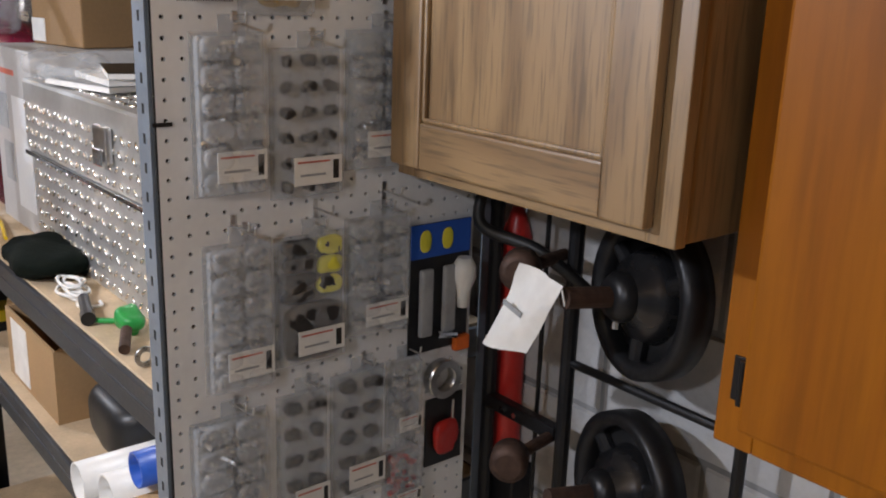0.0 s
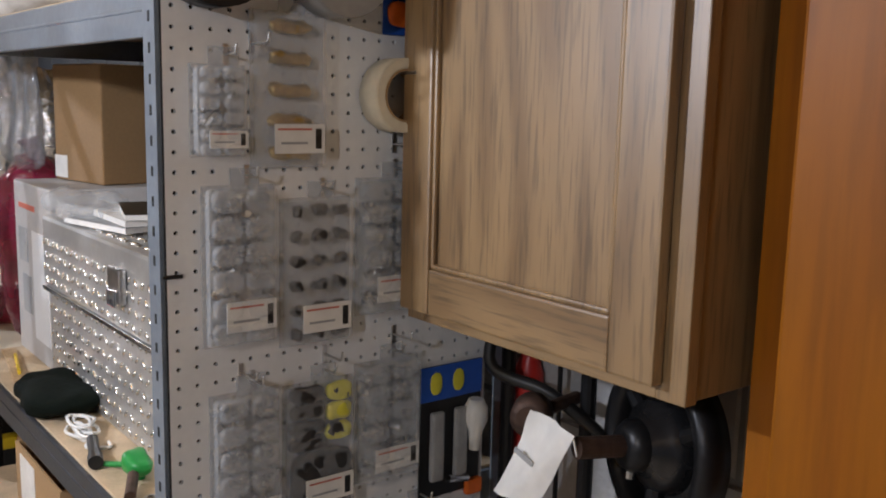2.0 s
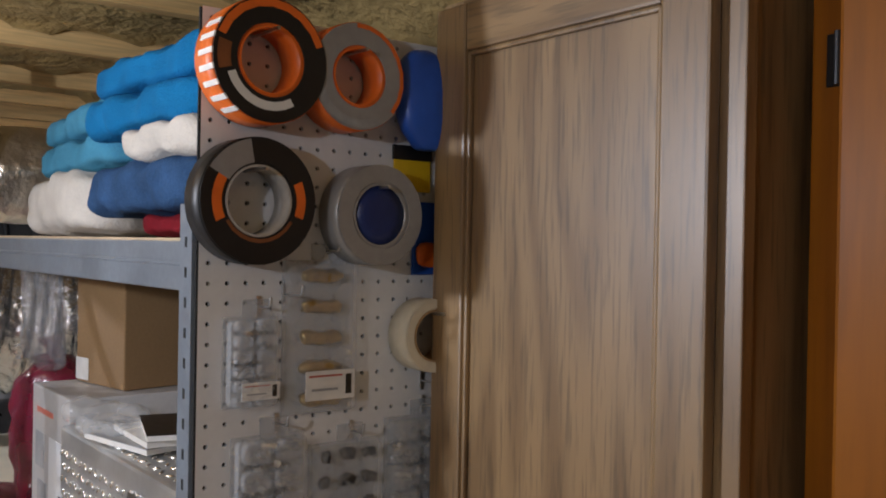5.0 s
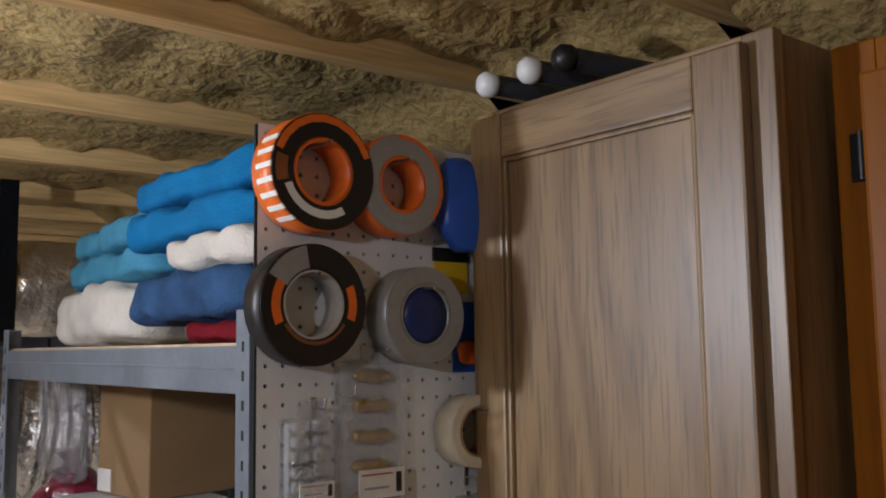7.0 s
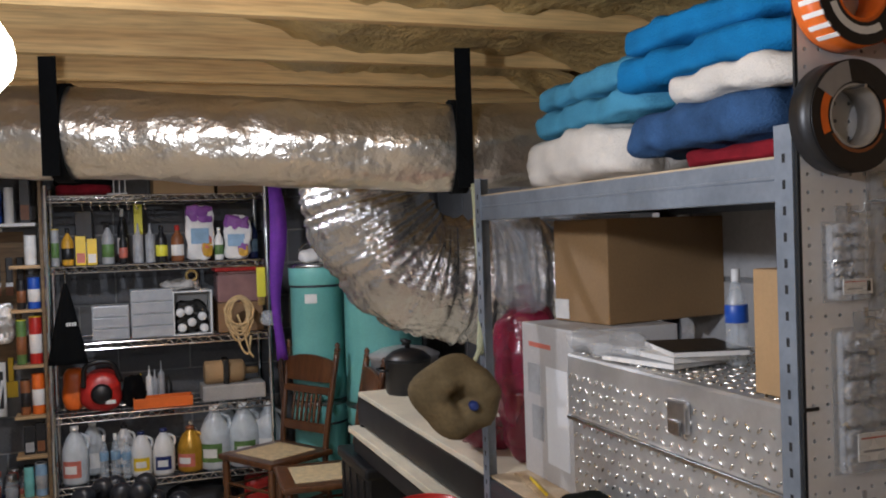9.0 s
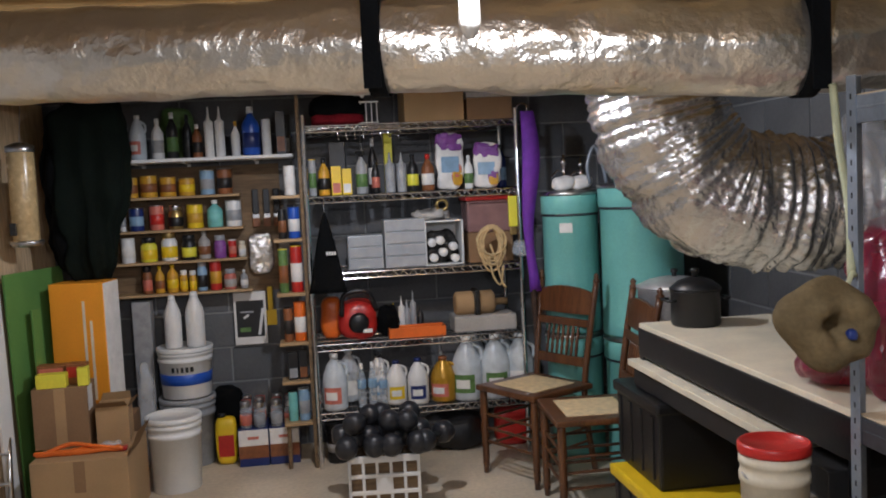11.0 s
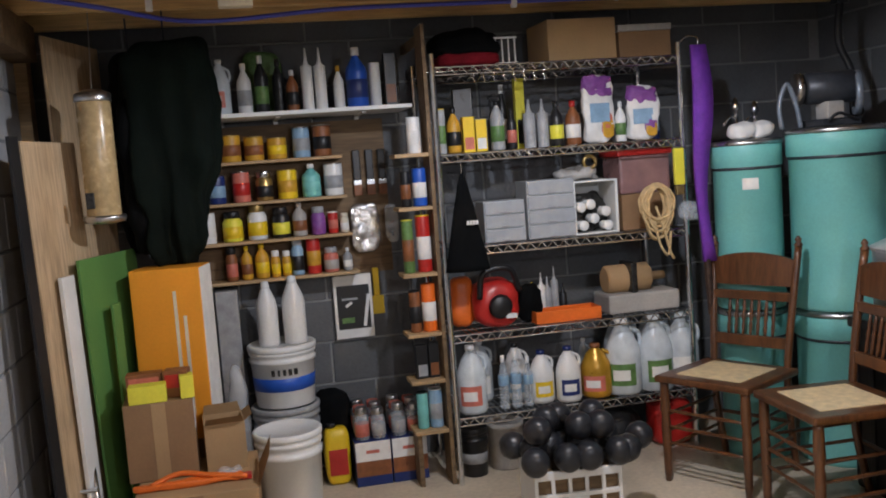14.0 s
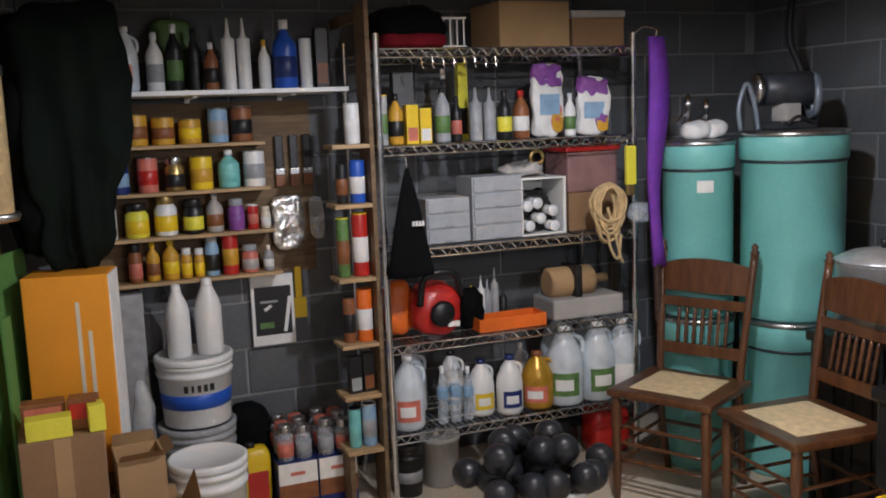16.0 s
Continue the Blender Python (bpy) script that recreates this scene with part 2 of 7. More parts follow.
M = {
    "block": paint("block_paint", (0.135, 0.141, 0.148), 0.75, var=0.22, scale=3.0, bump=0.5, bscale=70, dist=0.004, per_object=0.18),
    # pale paint on the near wall; added brightness on the west wall
    "block_near_lit": paint("pale_and_lit_block_paint", (0.50, 0.50, 0.50), 0.75, var=0.18, scale=3.0, bump=0.5, bscale=70, dist=0.004, per_object=0.1),
    "mortar": paint("mortar", (0.26, 0.265, 0.265), 0.85, var=0.2, bump=0.5, bscale=60),
    "concrete": paint("concrete_floor", (0.66, 0.565, 0.43), 0.6, var=0.3, scale=1.6, bump=0.25, bscale=45),
    "joist": wood("joist_pine", (0.74, 0.50, 0.215), (0.58, 0.35, 0.135), 0.7, (1.2, 22, 22)),
    "deck": wood("subfloor_boards", (0.42, 0.28, 0.14), (0.26, 0.16, 0.08), 0.8, (1.5, 14, 14)),
    "foam": paint("insulation_foam", (0.44, 0.305, 0.12), 0.6, var=0.22, scale=9, bump=0.9, bscale=44, dist=0.012),
    "oak": ringed_wood("oak", (0.285, 0.178, 0.078), (0.215, 0.126, 0.051), (26, 26, 1.8)),
    "oak_across": ringed_wood("oak_cross_grain", (0.285, 0.178, 0.078), (0.215, 0.126, 0.051), (26, 1.8, 26)),
    "pine_orange": wood("varnished_pine", (0.36, 0.122, 0.003), (0.23, 0.070, 0.002), 0.50, (14, 14, 1.2), 1.0, 0.1, (0.3, 0.7), 0.03, 0.85),
    "particle": paint("particle_board", (0.58, 0.45, 0.30), 0.75, var=0.2, scale=14, bump=0.3, bscale=160),
    "plywood": wood("plywood", (0.60, 0.44, 0.27), (0.50, 0.35, 0.20), 0.65, (16, 16, 1.5), 1.0, 0.1),
    "shelfwood": wood("shelf_pine", (0.56, 0.38, 0.20), (0.38, 0.24, 0.11), 0.6, (2, 26, 26)),
    "backwood": wood("dark_plywood", (0.22, 0.14, 0.07), (0.14, 0.085, 0.04), 0.7, (2, 20, 20)),
    "chairwood": wood("stained_chair_wood", (0.16, 0.062, 0.022), (0.075, 0.027, 0.01), 0.3, (22, 22, 3), 1.0, 0.15, (0.3, 0.7), 0.3),
    "cane": paint("woven_cane", (0.76, 0.60, 0.35), 0.6, var=0.2, scale=30, bump=0.8, bscale=180),
    "steel_grey": paint("grey_enamelled_steel", (0.22, 0.255, 0.30), 0.4, 0.3, var=0.2, scale=12, bump=0.1),
    "steel_dark": paint("dark_steel", (0.055, 0.06, 0.07), 0.45, 0.4, var=0.3, scale=12),
    "dished": paint("polished_dark_steel", (0.07, 0.07, 0.075), 0.26, 0.8, var=0.3, scale=12, bump=0.05),
    "potmetal": paint("dull_aluminium", (0.62, 0.62, 0.62), 0.36, 0.55, var=0.2, scale=14),
    "chrome": paint("chrome", (0.75, 0.76, 0.78), 0.16, 1.0, var=0.1, scale=30, bump=0.0),
    "galv": paint("galvanised_steel", (0.62, 0.62, 0.62), 0.3, 1.0, var=0.2, scale=20, bump=0.1),
    "alu": paint("aluminium", (0.88, 0.87, 0.85), 0.24, 1.0, var=0.14, scale=8, bump=0.1),
    "peg": paint("pegboard_white", (0.76, 0.775, 0.79), 0.4, var=0.08, scale=4, bump=0.05),
    "hole": paint("hole_shade", (0.012, 0.012, 0.012), 0.9, bump=0.0),
    "white": paint("white_plastic", (0.78, 0.78, 0.76), 0.4, var=0.08, bump=0.05),
    "paper": paint("white_paper", (0.78, 0.77, 0.74), 0.8, var=0.1, scale=20, bump=0.2, bscale=50),
    "boxboard": paint("grey_white_boxboard", (0.50, 0.49, 0.48), 0.5, var=0.14, scale=6),
    "offwhite": paint("cream_paint", (0.70, 0.64, 0.50), 0.55, var=0.14),
    "milky": clear("milky_plastic", (0.80, 0.87, 0.91), 0.64, 0.22, 0.1),
    "water": clear("clear_bottle", (0.74, 0.80, 0.84), 0.30, 0.10, 0.3),
    "clear": clear("blister_plastic", (0.78, 0.81, 0.84), 0.20, 0.10, 0.9, 55.0),
    "haze": clear("hazy_sheet", (0.74, 0.77, 0.80), 0.30, 0.2, 0.6, 40.0),
    "frost": clear("frosted_plastic", (0.55, 0.57, 0.59), 0.50, 0.2, 0.3),
    "tread": paint("tread_plate", (0.68, 0.68, 0.67), 0.36, 0.75, var=0.12, scale=8, bump=0.1),
    "film_folds": sheeting("hanging_film"),
    "film": clear("stretch_film", (0.85, 0.87, 0.88), 0.30, 0.10, 1.0, 18.0),
    "card": paint("cardboard", (0.40, 0.255, 0.125), 0.8, var=0.14, scale=4, bump=0.2, bscale=120),
    "card_mid": paint("tan_cardboard", (0.30, 0.18, 0.08), 0.75, var=0.16, scale=4, bump=0.2, bscale=120),
    "card_dark": paint("brown_cardboard", (0.27, 0.155, 0.075), 0.8, var=0.16, scale=4, bump=0.2),
    "black": paint("black_plastic", (0.012, 0.012, 0.013), 0.42, var=0.3),
    "blackmat": paint("black_rubber", (0.010, 0.010, 0.011), 0.6, var=0.35, scale=10),
    "ball_rubber": paint("dumbbell_rubber", (0.020, 0.021, 0.025), 0.33, var=0.3, scale=10),
    "black_metal": paint("black_metal", (0.02, 0.02, 0.022), 0.38, 0.5, var=0.3),
    "teal": paint("teal_enamel", (0.19, 0.54, 0.50), 0.45, var=0.14, scale=3, bump=0.08),
    "foil": foil("duct_foil"),
    "foil_flat": foil("duct_foil_smooth", (0.92, 0.86, 0.76), 0.28, 13.0, 0.9),
    "sky_towel": paint("cyan_towel", (0.065, 0.26, 0.40), 0.95, var=0.2, scale=12, bump=0.9, bscale=260, dist=0.003),
    "blue_towel": paint("blue_towel", (0.008, 0.16, 0.38), 0.95, var=0.2, scale=12, bump=0.9, bscale=260, dist=0.003),
    "white_towel": paint("white_towel", (0.62, 0.585, 0.53), 0.95, var=0.12, scale=12, bump=0.9, bscale=240, dist=0.003),
    "denim": paint("denim", (0.035, 0.085, 0.19), 0.95, var=0.35, scale=16, bump=0.9, bscale=260, dist=0.003),
    "maroon": paint("maroon_cloth", (0.20, 0.012, 0.02), 0.9, var=0.3, scale=14, bump=0.5),
    "redbag": clear("red_plastic_bag", (0.26, 0.02, 0.055), 0.9, 0.2, 1.0, 22.0),
    "pinkish": clear("pinkish_clear_plastic", (0.36, 0.20, 0.19), 0.75, 0.2, 0.4, 30.0),
    "hat": paint("brown_felt", (0.17, 0.125, 0.065), 0.9, var=0.35, scale=8, bump=0.5),
    "black_cloth": paint("black_cloth", (0.004, 0.0045, 0.005), 0.9, var=0.5, scale=9, bump=0.6),
    "green_cloth": paint("dark_green_cloth", (0.005, 0.0085, 0.006), 0.9, var=0.4, scale=7, bump=0.5),
    "purple": paint("purple_foam", (0.16, 0.03, 0.36), 0.75, var=0.2, scale=25, bump=0.4),
    "orange": paint("orange_plastic", (0.80, 0.16, 0.02), 0.4, var=0.15),
    "orange_card": paint("orange_carton", (0.85, 0.33, 0.02), 0.55, var=0.1, scale=3),
    "red": paint("red_plastic", (0.52, 0.025, 0.02), 0.35, var=0.2),
    "yellow": paint("yellow_plastic", (0.82, 0.56, 0.02), 0.4, var=0.12),
    "lemon": paint("lemon_card", (0.78, 0.72, 0.06), 0.5, var=0.12),
    "blue": paint("blue_plastic", (0.02, 0.10, 0.50), 0.35, var=0.15),
    "navy": paint("navy_label", (0.012, 0.03, 0.15), 0.4, var=0.2),
    "green": paint("green_board", (0.10, 0.24, 0.055), 0.7, var=0.15, scale=3, bump=0.1),
    "toygreen": paint("green_plastic", (0.02, 0.30, 0.06), 0.35, var=0.2),
    "rope": paint("tan_rope", (0.62, 0.44, 0.22), 0.85, var=0.2, scale=40, bump=0.9, bscale=200),
    "greytape": paint("grey_tape", (0.33, 0.33, 0.33), 0.35, 0.2, var=0.15),
    "darkfill": paint("dark_plastic_fasteners", (0.03, 0.026, 0.024), 0.5, var=0.4, scale=60),
    "bits": paint("dark_hardware", (0.05, 0.048, 0.045), 0.4, 0.6, var=0.5, scale=60),
    "nickel": paint("plated_hardware", (0.5, 0.5, 0.5), 0.3, 0.9, var=0.5, scale=80, bump=0.5),
    "brass": paint("brass", (0.50, 0.36, 0.14), 0.35, 0.8, var=0.3, scale=60),
    "amber": paint("amber_label", (0.62, 0.33, 0.03), 0.45, var=0.2, scale=20),
    "brownlabel": paint("brown_label", (0.26, 0.09, 0.03), 0.5, var=0.25, scale=20),
    "pink": paint("coral_label", (0.62, 0.17, 0.12), 0.5, var=0.2, scale=20),
    "violet": paint("violet_label", (0.26, 0.08, 0.34), 0.5, var=0.25, scale=20),
    "sky": paint("pale_blue_label", (0.26, 0.42, 0.58), 0.5, var=0.2, scale=20),
    "casegrey": paint("pale_grey_plastic", (0.46, 0.48, 0.50), 0.4, var=0.15),
    "greylabel": paint("grey_label", (0.36, 0.37, 0.38), 0.5, var=0.2, scale=20),
    "gold": paint("gold_bottle", (0.55, 0.30, 0.03), 0.3, 0.3, var=0.2),
    "bluecable": paint("blue_cable", (0.05, 0.06, 0.38), 0.4, var=0.1),
    "porcelain": paint("porcelain", (0.80, 0.79, 0.75), 0.25, var=0.05, bump=0.0),
    "bulb": glowing("lit_bulb", (1.0, 0.90, 0.74), 18.0),
    "greenlabel": paint("green_label", (0.11, 0.22, 0.06), 0.5, var=0.3, scale=30),
    "rust": paint("rusty_iron", (0.10, 0.06, 0.045), 0.6, 0.6, var=0.4, scale=30, bump=0.5),
    "stone": paint("grey_stoneware", (0.42, 0.40, 0.37), 0.5, var=0.2),
    "seed": paint("seed_filled_tube", (0.50, 0.36, 0.18), 0.25, var=0.2, scale=30, bump=0.1),
    "ltgreen": paint("pale_green_cord", (0.42, 0.43, 0.27), 0.7, var=0.15),
}
M["pine_orange"].node_tree.nodes["Principled BSDF"].inputs["Specular IOR Level"].default_value = 0.22
for cloth in ("black_cloth", "green_cloth", "maroon", "denim", "hat", "sky_towel", "blue_towel", "white_towel"):
    M[cloth].node_tree.nodes["Principled BSDF"].inputs["Specular IOR Level"].default_value = 0.12


# ---- builders ----
def box(bm, x0, y0, z0, x1, y1, z1, b=0.0):
    made = bmesh.ops.create_cube(bm, size=1.0)["verts"]
    for v in made:
        v.co = Vector((x0 + (v.co.x + 0.5) * (x1 - x0), y0 + (v.co.y + 0.5) * (y1 - y0), z0 + (v.co.z + 0.5) * (z1 - z0)))
    if b:
        edges = list({e for v in made for e in v.link_edges})
        bmesh.ops.bevel(bm, geom=edges, offset=min(b, 0.45 * min(abs(x1 - x0), abs(y1 - y0), abs(z1 - z0))), segments=2, affect="EDGES", profile=0.6)
    return bm


def rod(bm, p, q, r, seg=10, r2=None):
    p, q = Vector(p), Vector(q)
    turn = (q - p).to_track_quat("Z", "Y").to_matrix().to_4x4()
    bmesh.ops.create_cone(bm, cap_ends=True, segments=seg, radius1=r, radius2=r if r2 is None else r2, depth=(q - p).length, matrix=Matrix.Translation((p + q) / 2) @ turn)
    return bm


def lathe(bm, prof, seg=20, at=(0, 0, 0), flat=(1.0, 1.0)):
    rings = []
    for r, z in prof:
        rings.append([bm.verts.new((at[0] + flat[0] * r * math.cos(2 * math.pi * k / seg), at[1] + flat[1] * r * math.sin(2 * math.pi * k / seg), at[2] + z)) for k in range(seg)])
    for a, b in zip(rings, rings[1:]):
        for k in range(seg):
            f = bm.faces.new((a[k], a[(k + 1) % seg], b[(k + 1) % seg], b[k]))
            f.smooth = True
    bm.faces.new(rings[0][::-1])
    bm.faces.new(rings[-1])
    return bm


def tube(bm, pts, r, seg=8, closed=False, wob=0.0, caps=True):
    pts = [Vector(p) for p in pts]
    rings, up, n = [], None, len(pts)
    for i, p in enumerate(pts):
        d = (pts[(i + 1) % n] - pts[i - 1]) if closed else (pts[min(i + 1, n - 1)] - pts[max(i - 1, 0)])
        d.normalize()
        if up is None:
            up = d.orthogonal().normalized()
        up = (up - d * up.dot(d)).normalized()
        side = d.cross(up)
        rad = r[i] if isinstance(r, (list, tuple)) else r
        ring = []
        for k in range(seg):
            a = 2 * math.pi * k / seg
            o = up * math.cos(a) + side * math.sin(a)
            w = 1 + wob * noise.noise(p * 9 + o * 2.5) if wob else 1
            ring.append(bm.verts.new(p + o * rad * w))
        rings.append(ring)
    for a, b in list(zip(rings, rings[1:])) + ([(rings[-1], rings[0])] if closed else []):
        for k in range(seg):
            f = bm.faces.new((a[k], a[(k + 1) % seg], b[(k + 1) % seg], b[k]))
            f.smooth = True
    if caps and not closed:
        bm.faces.new(rings[0][::-1])
        bm.faces.new(rings[-1])
    return bm


def soft(bm, x0, y0, z0, x1, y1, z1, p=5.0, cuts=9, rough=0.012, freq=9.0, seed=0.0, sag=0.0):
    """A rounded cushion-like lump with creases."""
    bmesh.ops.create_cube(bm, size=2.0)
    bmesh.ops.subdivide_edges(bm, edges=bm.edges[:], cuts=cuts, use_grid_fill=True)
    allv = bm.verts[:]
    c, h = Vector(((x0 + x1) / 2, (y0 + y1) / 2, (z0 + z1) / 2)), Vector(((x1 - x0) / 2, (y1 - y0) / 2, (z1 - z0) / 2))
    for v in allv:
        u = v.co.copy()
        n = (abs(u.x) ** p + abs(u.y) ** p + abs(u.z) ** p) ** (1 / p)
        u /= n
        w = Vector((c.x + u.x * h.x, c.y + u.y * h.y, c.z + u.z * h.z))
        k = noise.noise(w * freq + Vector((seed, seed * 2, 0))) + 0.5 * noise.noise(w * freq * 2.3 + Vector((0, seed, seed)))
        w += u * (rough * k)
        if u.z > 0:
            w.z -= sag * (u.x ** 2)
        v.co = w
        v.co.z = max(v.co.z, z0)
    for f in bm.faces:
        f.smooth = True
    return bm


def ring(bm, ro, ri, y0, y1, seg=44):
    prof = [(ri, y0), (ro, y0), (ro, y1), (ri, y1)]
    rings = [[bm.verts.new((r * math.cos(2 * math.pi * k / seg), y, r * math.sin(2 * math.pi * k / seg))) for k in range(seg)] for r, y in prof]
    for i in range(4):
        a, b = rings[i], rings[(i + 1) % 4]
        for k in range(seg):
            bm.faces.new((a[k], a[(k + 1) % seg], b[(k + 1) % seg], b[k])).smooth = i in (1, 3)
    return bm


def mesh_of(name, bm, mat):
    bmesh.ops.recalc_face_normals(bm, faces=bm.faces)
    me = bpy.data.meshes.new(name)
    bm.to_mesh(me)
    bm.free()
    me.materials.append(mat)
    return me


def part(name, bm, mat, parent, label="", kind=""):
    ob = new(name, mesh_of(name, bm, mat))
    ob.parent = parent
    return tagged(ob, label=label, kind=kind)


def thing(name, place, label, category, group="", rz=0.0, kind=""):
    ob = new(name)
    ob.matrix_world = pose(*place, 0, 0, rz)
    ob.empty_display_size = 0.05
    return tagged(ob, label, category, group, kind)


def solo(name, bm, mat, place, label, category, group="", rz=0.0, kind=""):
    ob = new(name, mesh_of(name, bm, mat))
    ob.matrix_world = pose(*place, 0, 0, rz)
    return tagged(ob, label, category, group, kind)


def B():
    return bmesh.new()


def slab(name, x0, y0, z0, x1, y1, z1, mat, parent, b=0.002, label=""):
    return part(name, box(B(), x0, y0, z0, x1, y1, z1, b), mat, parent, label)


def words(name, text, size, mat, parent, m, label=""):
    cu = bpy.data.curves.new(name, "FONT")
    cu.body, cu.size, cu.align_x, cu.align_y, cu.extrude = text, size, "CENTER", "CENTER", 0.0004
    tmp = bpy.data.objects.new(name, cu)
    scene.collection.objects.link(tmp)
    dg = bpy.context.evaluated_depsgraph_get()
    me = bpy.data.meshes.new_from_object(tmp.evaluated_get(dg))
    bpy.data.objects.remove(tmp)
    me.materials.clear()
    me.materials.append(mat)
    ob = new(name, me)
    ob.parent = parent
    ob.matrix_local = m
    return tagged(ob, label=label)


# ---- the room ----
X0, X1, XN, YB, Y0, ZJ, ZD = -2.32, 1.60, 1.29, 5.90, -2.0, 2.09, 2.32
YJOG = 2.62

floor = tagged(new("floor", mesh_of("floor", box(B(), X0 - 0.2, Y0 - 0.2, -0.12, X1 + 0.2, YB + 0.2, 0.0), M["concrete"])), "tan stained bare concrete basement floor slab", "floor", kind="structure")


def wall(name, x0, y0, x1, y1, label):
    return tagged(new(name, mesh_of(name, box(B(), x0, y0, 0, x1, y1, ZD), M["mortar"])), label, "wall", kind="structure")


wall_north = wall("wall_north", X0 - 0.2, YB, X1 + 0.2, YB + 0.2, "grey painted concrete block basement wall behind the shelves")
wall_east = wall("wall_east", X1, YJOG, X1 + 0.2, YB, "grey concrete block basement side wall by the drums")
wall_east_near = wall("wall_east_near", XN, Y0, X1 + 0.2, YJOG, "pale grey concrete block wall behind the cabinets")
wall_west = wall("wall_west", X0 - 0.2, Y0, X0, YB, "grey painted concrete block basement wall with leaning boards")
wall_south = wall("wall_south", X0 - 0.2, Y0 - 0.2, X1 + 0.2, Y0, "plain grey basement end wall")

# ceiling: boards, joists and lumpy insulation between them
ceiling = tagged(new("ceiling", mesh_of("ceiling", box(B(), X0 - 0.2, Y0 - 0.2, ZD, X1 + 0.2, YB + 0.2, ZD + 0.1), M["deck"])), "brown subfloor boards over the open basement joists", "ceiling", kind="structure")
JOIST_Y = [-1.65, -1.24, -0.83, -0.42, -0.01, 0.40, 0.81, 1.27, 1.80, 2.31, 2.84, 3.25, 3.66, 4.07, 4.48, 4.89, 5.25, 5.66]
jm = B()
box(jm, X0, -0.019, 0, X1, 0.019, ZD - ZJ, 0.003)
jmesh = mesh_of("ceiling_joist", jm, M["joist"])
for jy in JOIST_Y:
    ob = new("ceiling_joist", jmesh)
    ob.location = (0, jy, ZJ)
    tagged(ob, "rough sawn pine floor joist overhead", "joist", "joists under the floor", "structure")

for a, b in zip(JOIST_Y[4:11], JOIST_Y[5:12]):
    fm = B()
    nx, ny = 90, 10
    grid = [[fm.verts.new((X0 + 0.05 + (X1 - X0 - 0.35) * i / nx, a + 0.021 + (b - a - 0.042) * j / ny,
                           ZD - 0.06 - 0.13 * min(1.0, max(0.0, ((X0 + (X1 - X0) * i / nx) - 0.1) / 0.4)) - 0.10 * min(1.0, max(0.0, (X0 + 0.05 + (X1 - X0 - 0.35) * i / nx - 1.06) / 0.2)) - 0.026 * noise.noise(Vector((i * 0.35, j * 0.6 + a * 9, 0))) - 0.014 * noise.noise(Vector((i * 0.9, j * 1.5 + a * 9, 4))))) for j in range(ny + 1)] for i in range(nx + 1)]
    for i in range(nx):
        for j in range(ny):
            f = fm.faces.new((grid[i][j], grid[i + 1][j], grid[i + 1][j + 1], grid[i][j + 1]))
            f.smooth = True
    tagged(new("insulation", mesh_of("insulation", fm, M["foam"])), "lumpy yellowish foam insulation between the joists", "insulation", "foam in the joist bays", "structure")


# ---- storage rack with the pegboard on its end ----
RX0, RX1, RY0, RY1 = 0.632, 1.24, 1.212, 2.45
rack = thing("storage_rack", (RX0, RY0, 0), "grey steel boltless storage rack with particle board shelves", "shelving rack")
RW, RL = RX1 - RX0, RY1 - RY0


def rack_post(x, y, sx, sy, top):
    bm = B()
    t = 0.0025
    box(bm, x, y, 0, x + sx * 0.038, y + sy * t, top)
    box(bm, x, y + sy * t, 0, x + sx * t, y + sy * 0.038, top)
    return bm


def post_slots(x, y, sx, sy, top):
    bm = B()
    z = 0.06
    while z < top - 0.03:
        box(bm, x + sx * 0.015, y - sy * 0.0006, z, x + sx * 0.021, y + sy * 0.001, z + 0.013)
        box(bm, x - sx * 0.0006, y + sy * 0.015, z, x + sx * 0.001, y + sy * 0.021, z + 0.013)
        z += 0.0381
    return bm


for px, py, sx, sy in ((0, 0, 1, 1), (RW, 0, -1, 1), (0, RL, 1, -1), (RW, RL, -1, -1)):
    pst = part("post", rack_post(px, py, sx, sy, 1.715), M["steel_grey"], rack)
    # near-black slips on the post paint in the shade of its slots
    part("slot_shade", post_slots(px, py, sx, sy, 1.715), M["hole"], pst, kind="stuff")
for lz in (1.672, 0.920, 0.625, 0.20):
    for side in (0.003, RW - 0.018):
        bm = box(B(), side, 0.004, lz - 0.068, side + 0.015, RL - 0.004, lz - 0.004, 0.003)
        box(bm, side - 0.002 if side < 0.1 else side + 0.005, 0.006, lz - 0.036, side + 0.012, RL - 0.006, lz - 0.030, 0.002)
        part("beam", bm, M["steel_grey"] if lz > 1.0 else M["steel_dark"], rack)
    for side in (0.004, RL - 0.019):
        part("end_beam", box(B(), 0.02, side, lz - 0.06, RW - 0.02, side + 0.012, lz - 0.006, 0.002), M["steel_grey"], rack)
    part("shelf_board", box(B(), 0.012, 0.012, lz - 0.012, RW - 0.012, RL - 0.012, lz, 0.002), M["particle"], rack)

# pegboard with drilled holes
PITCH = 0.0254


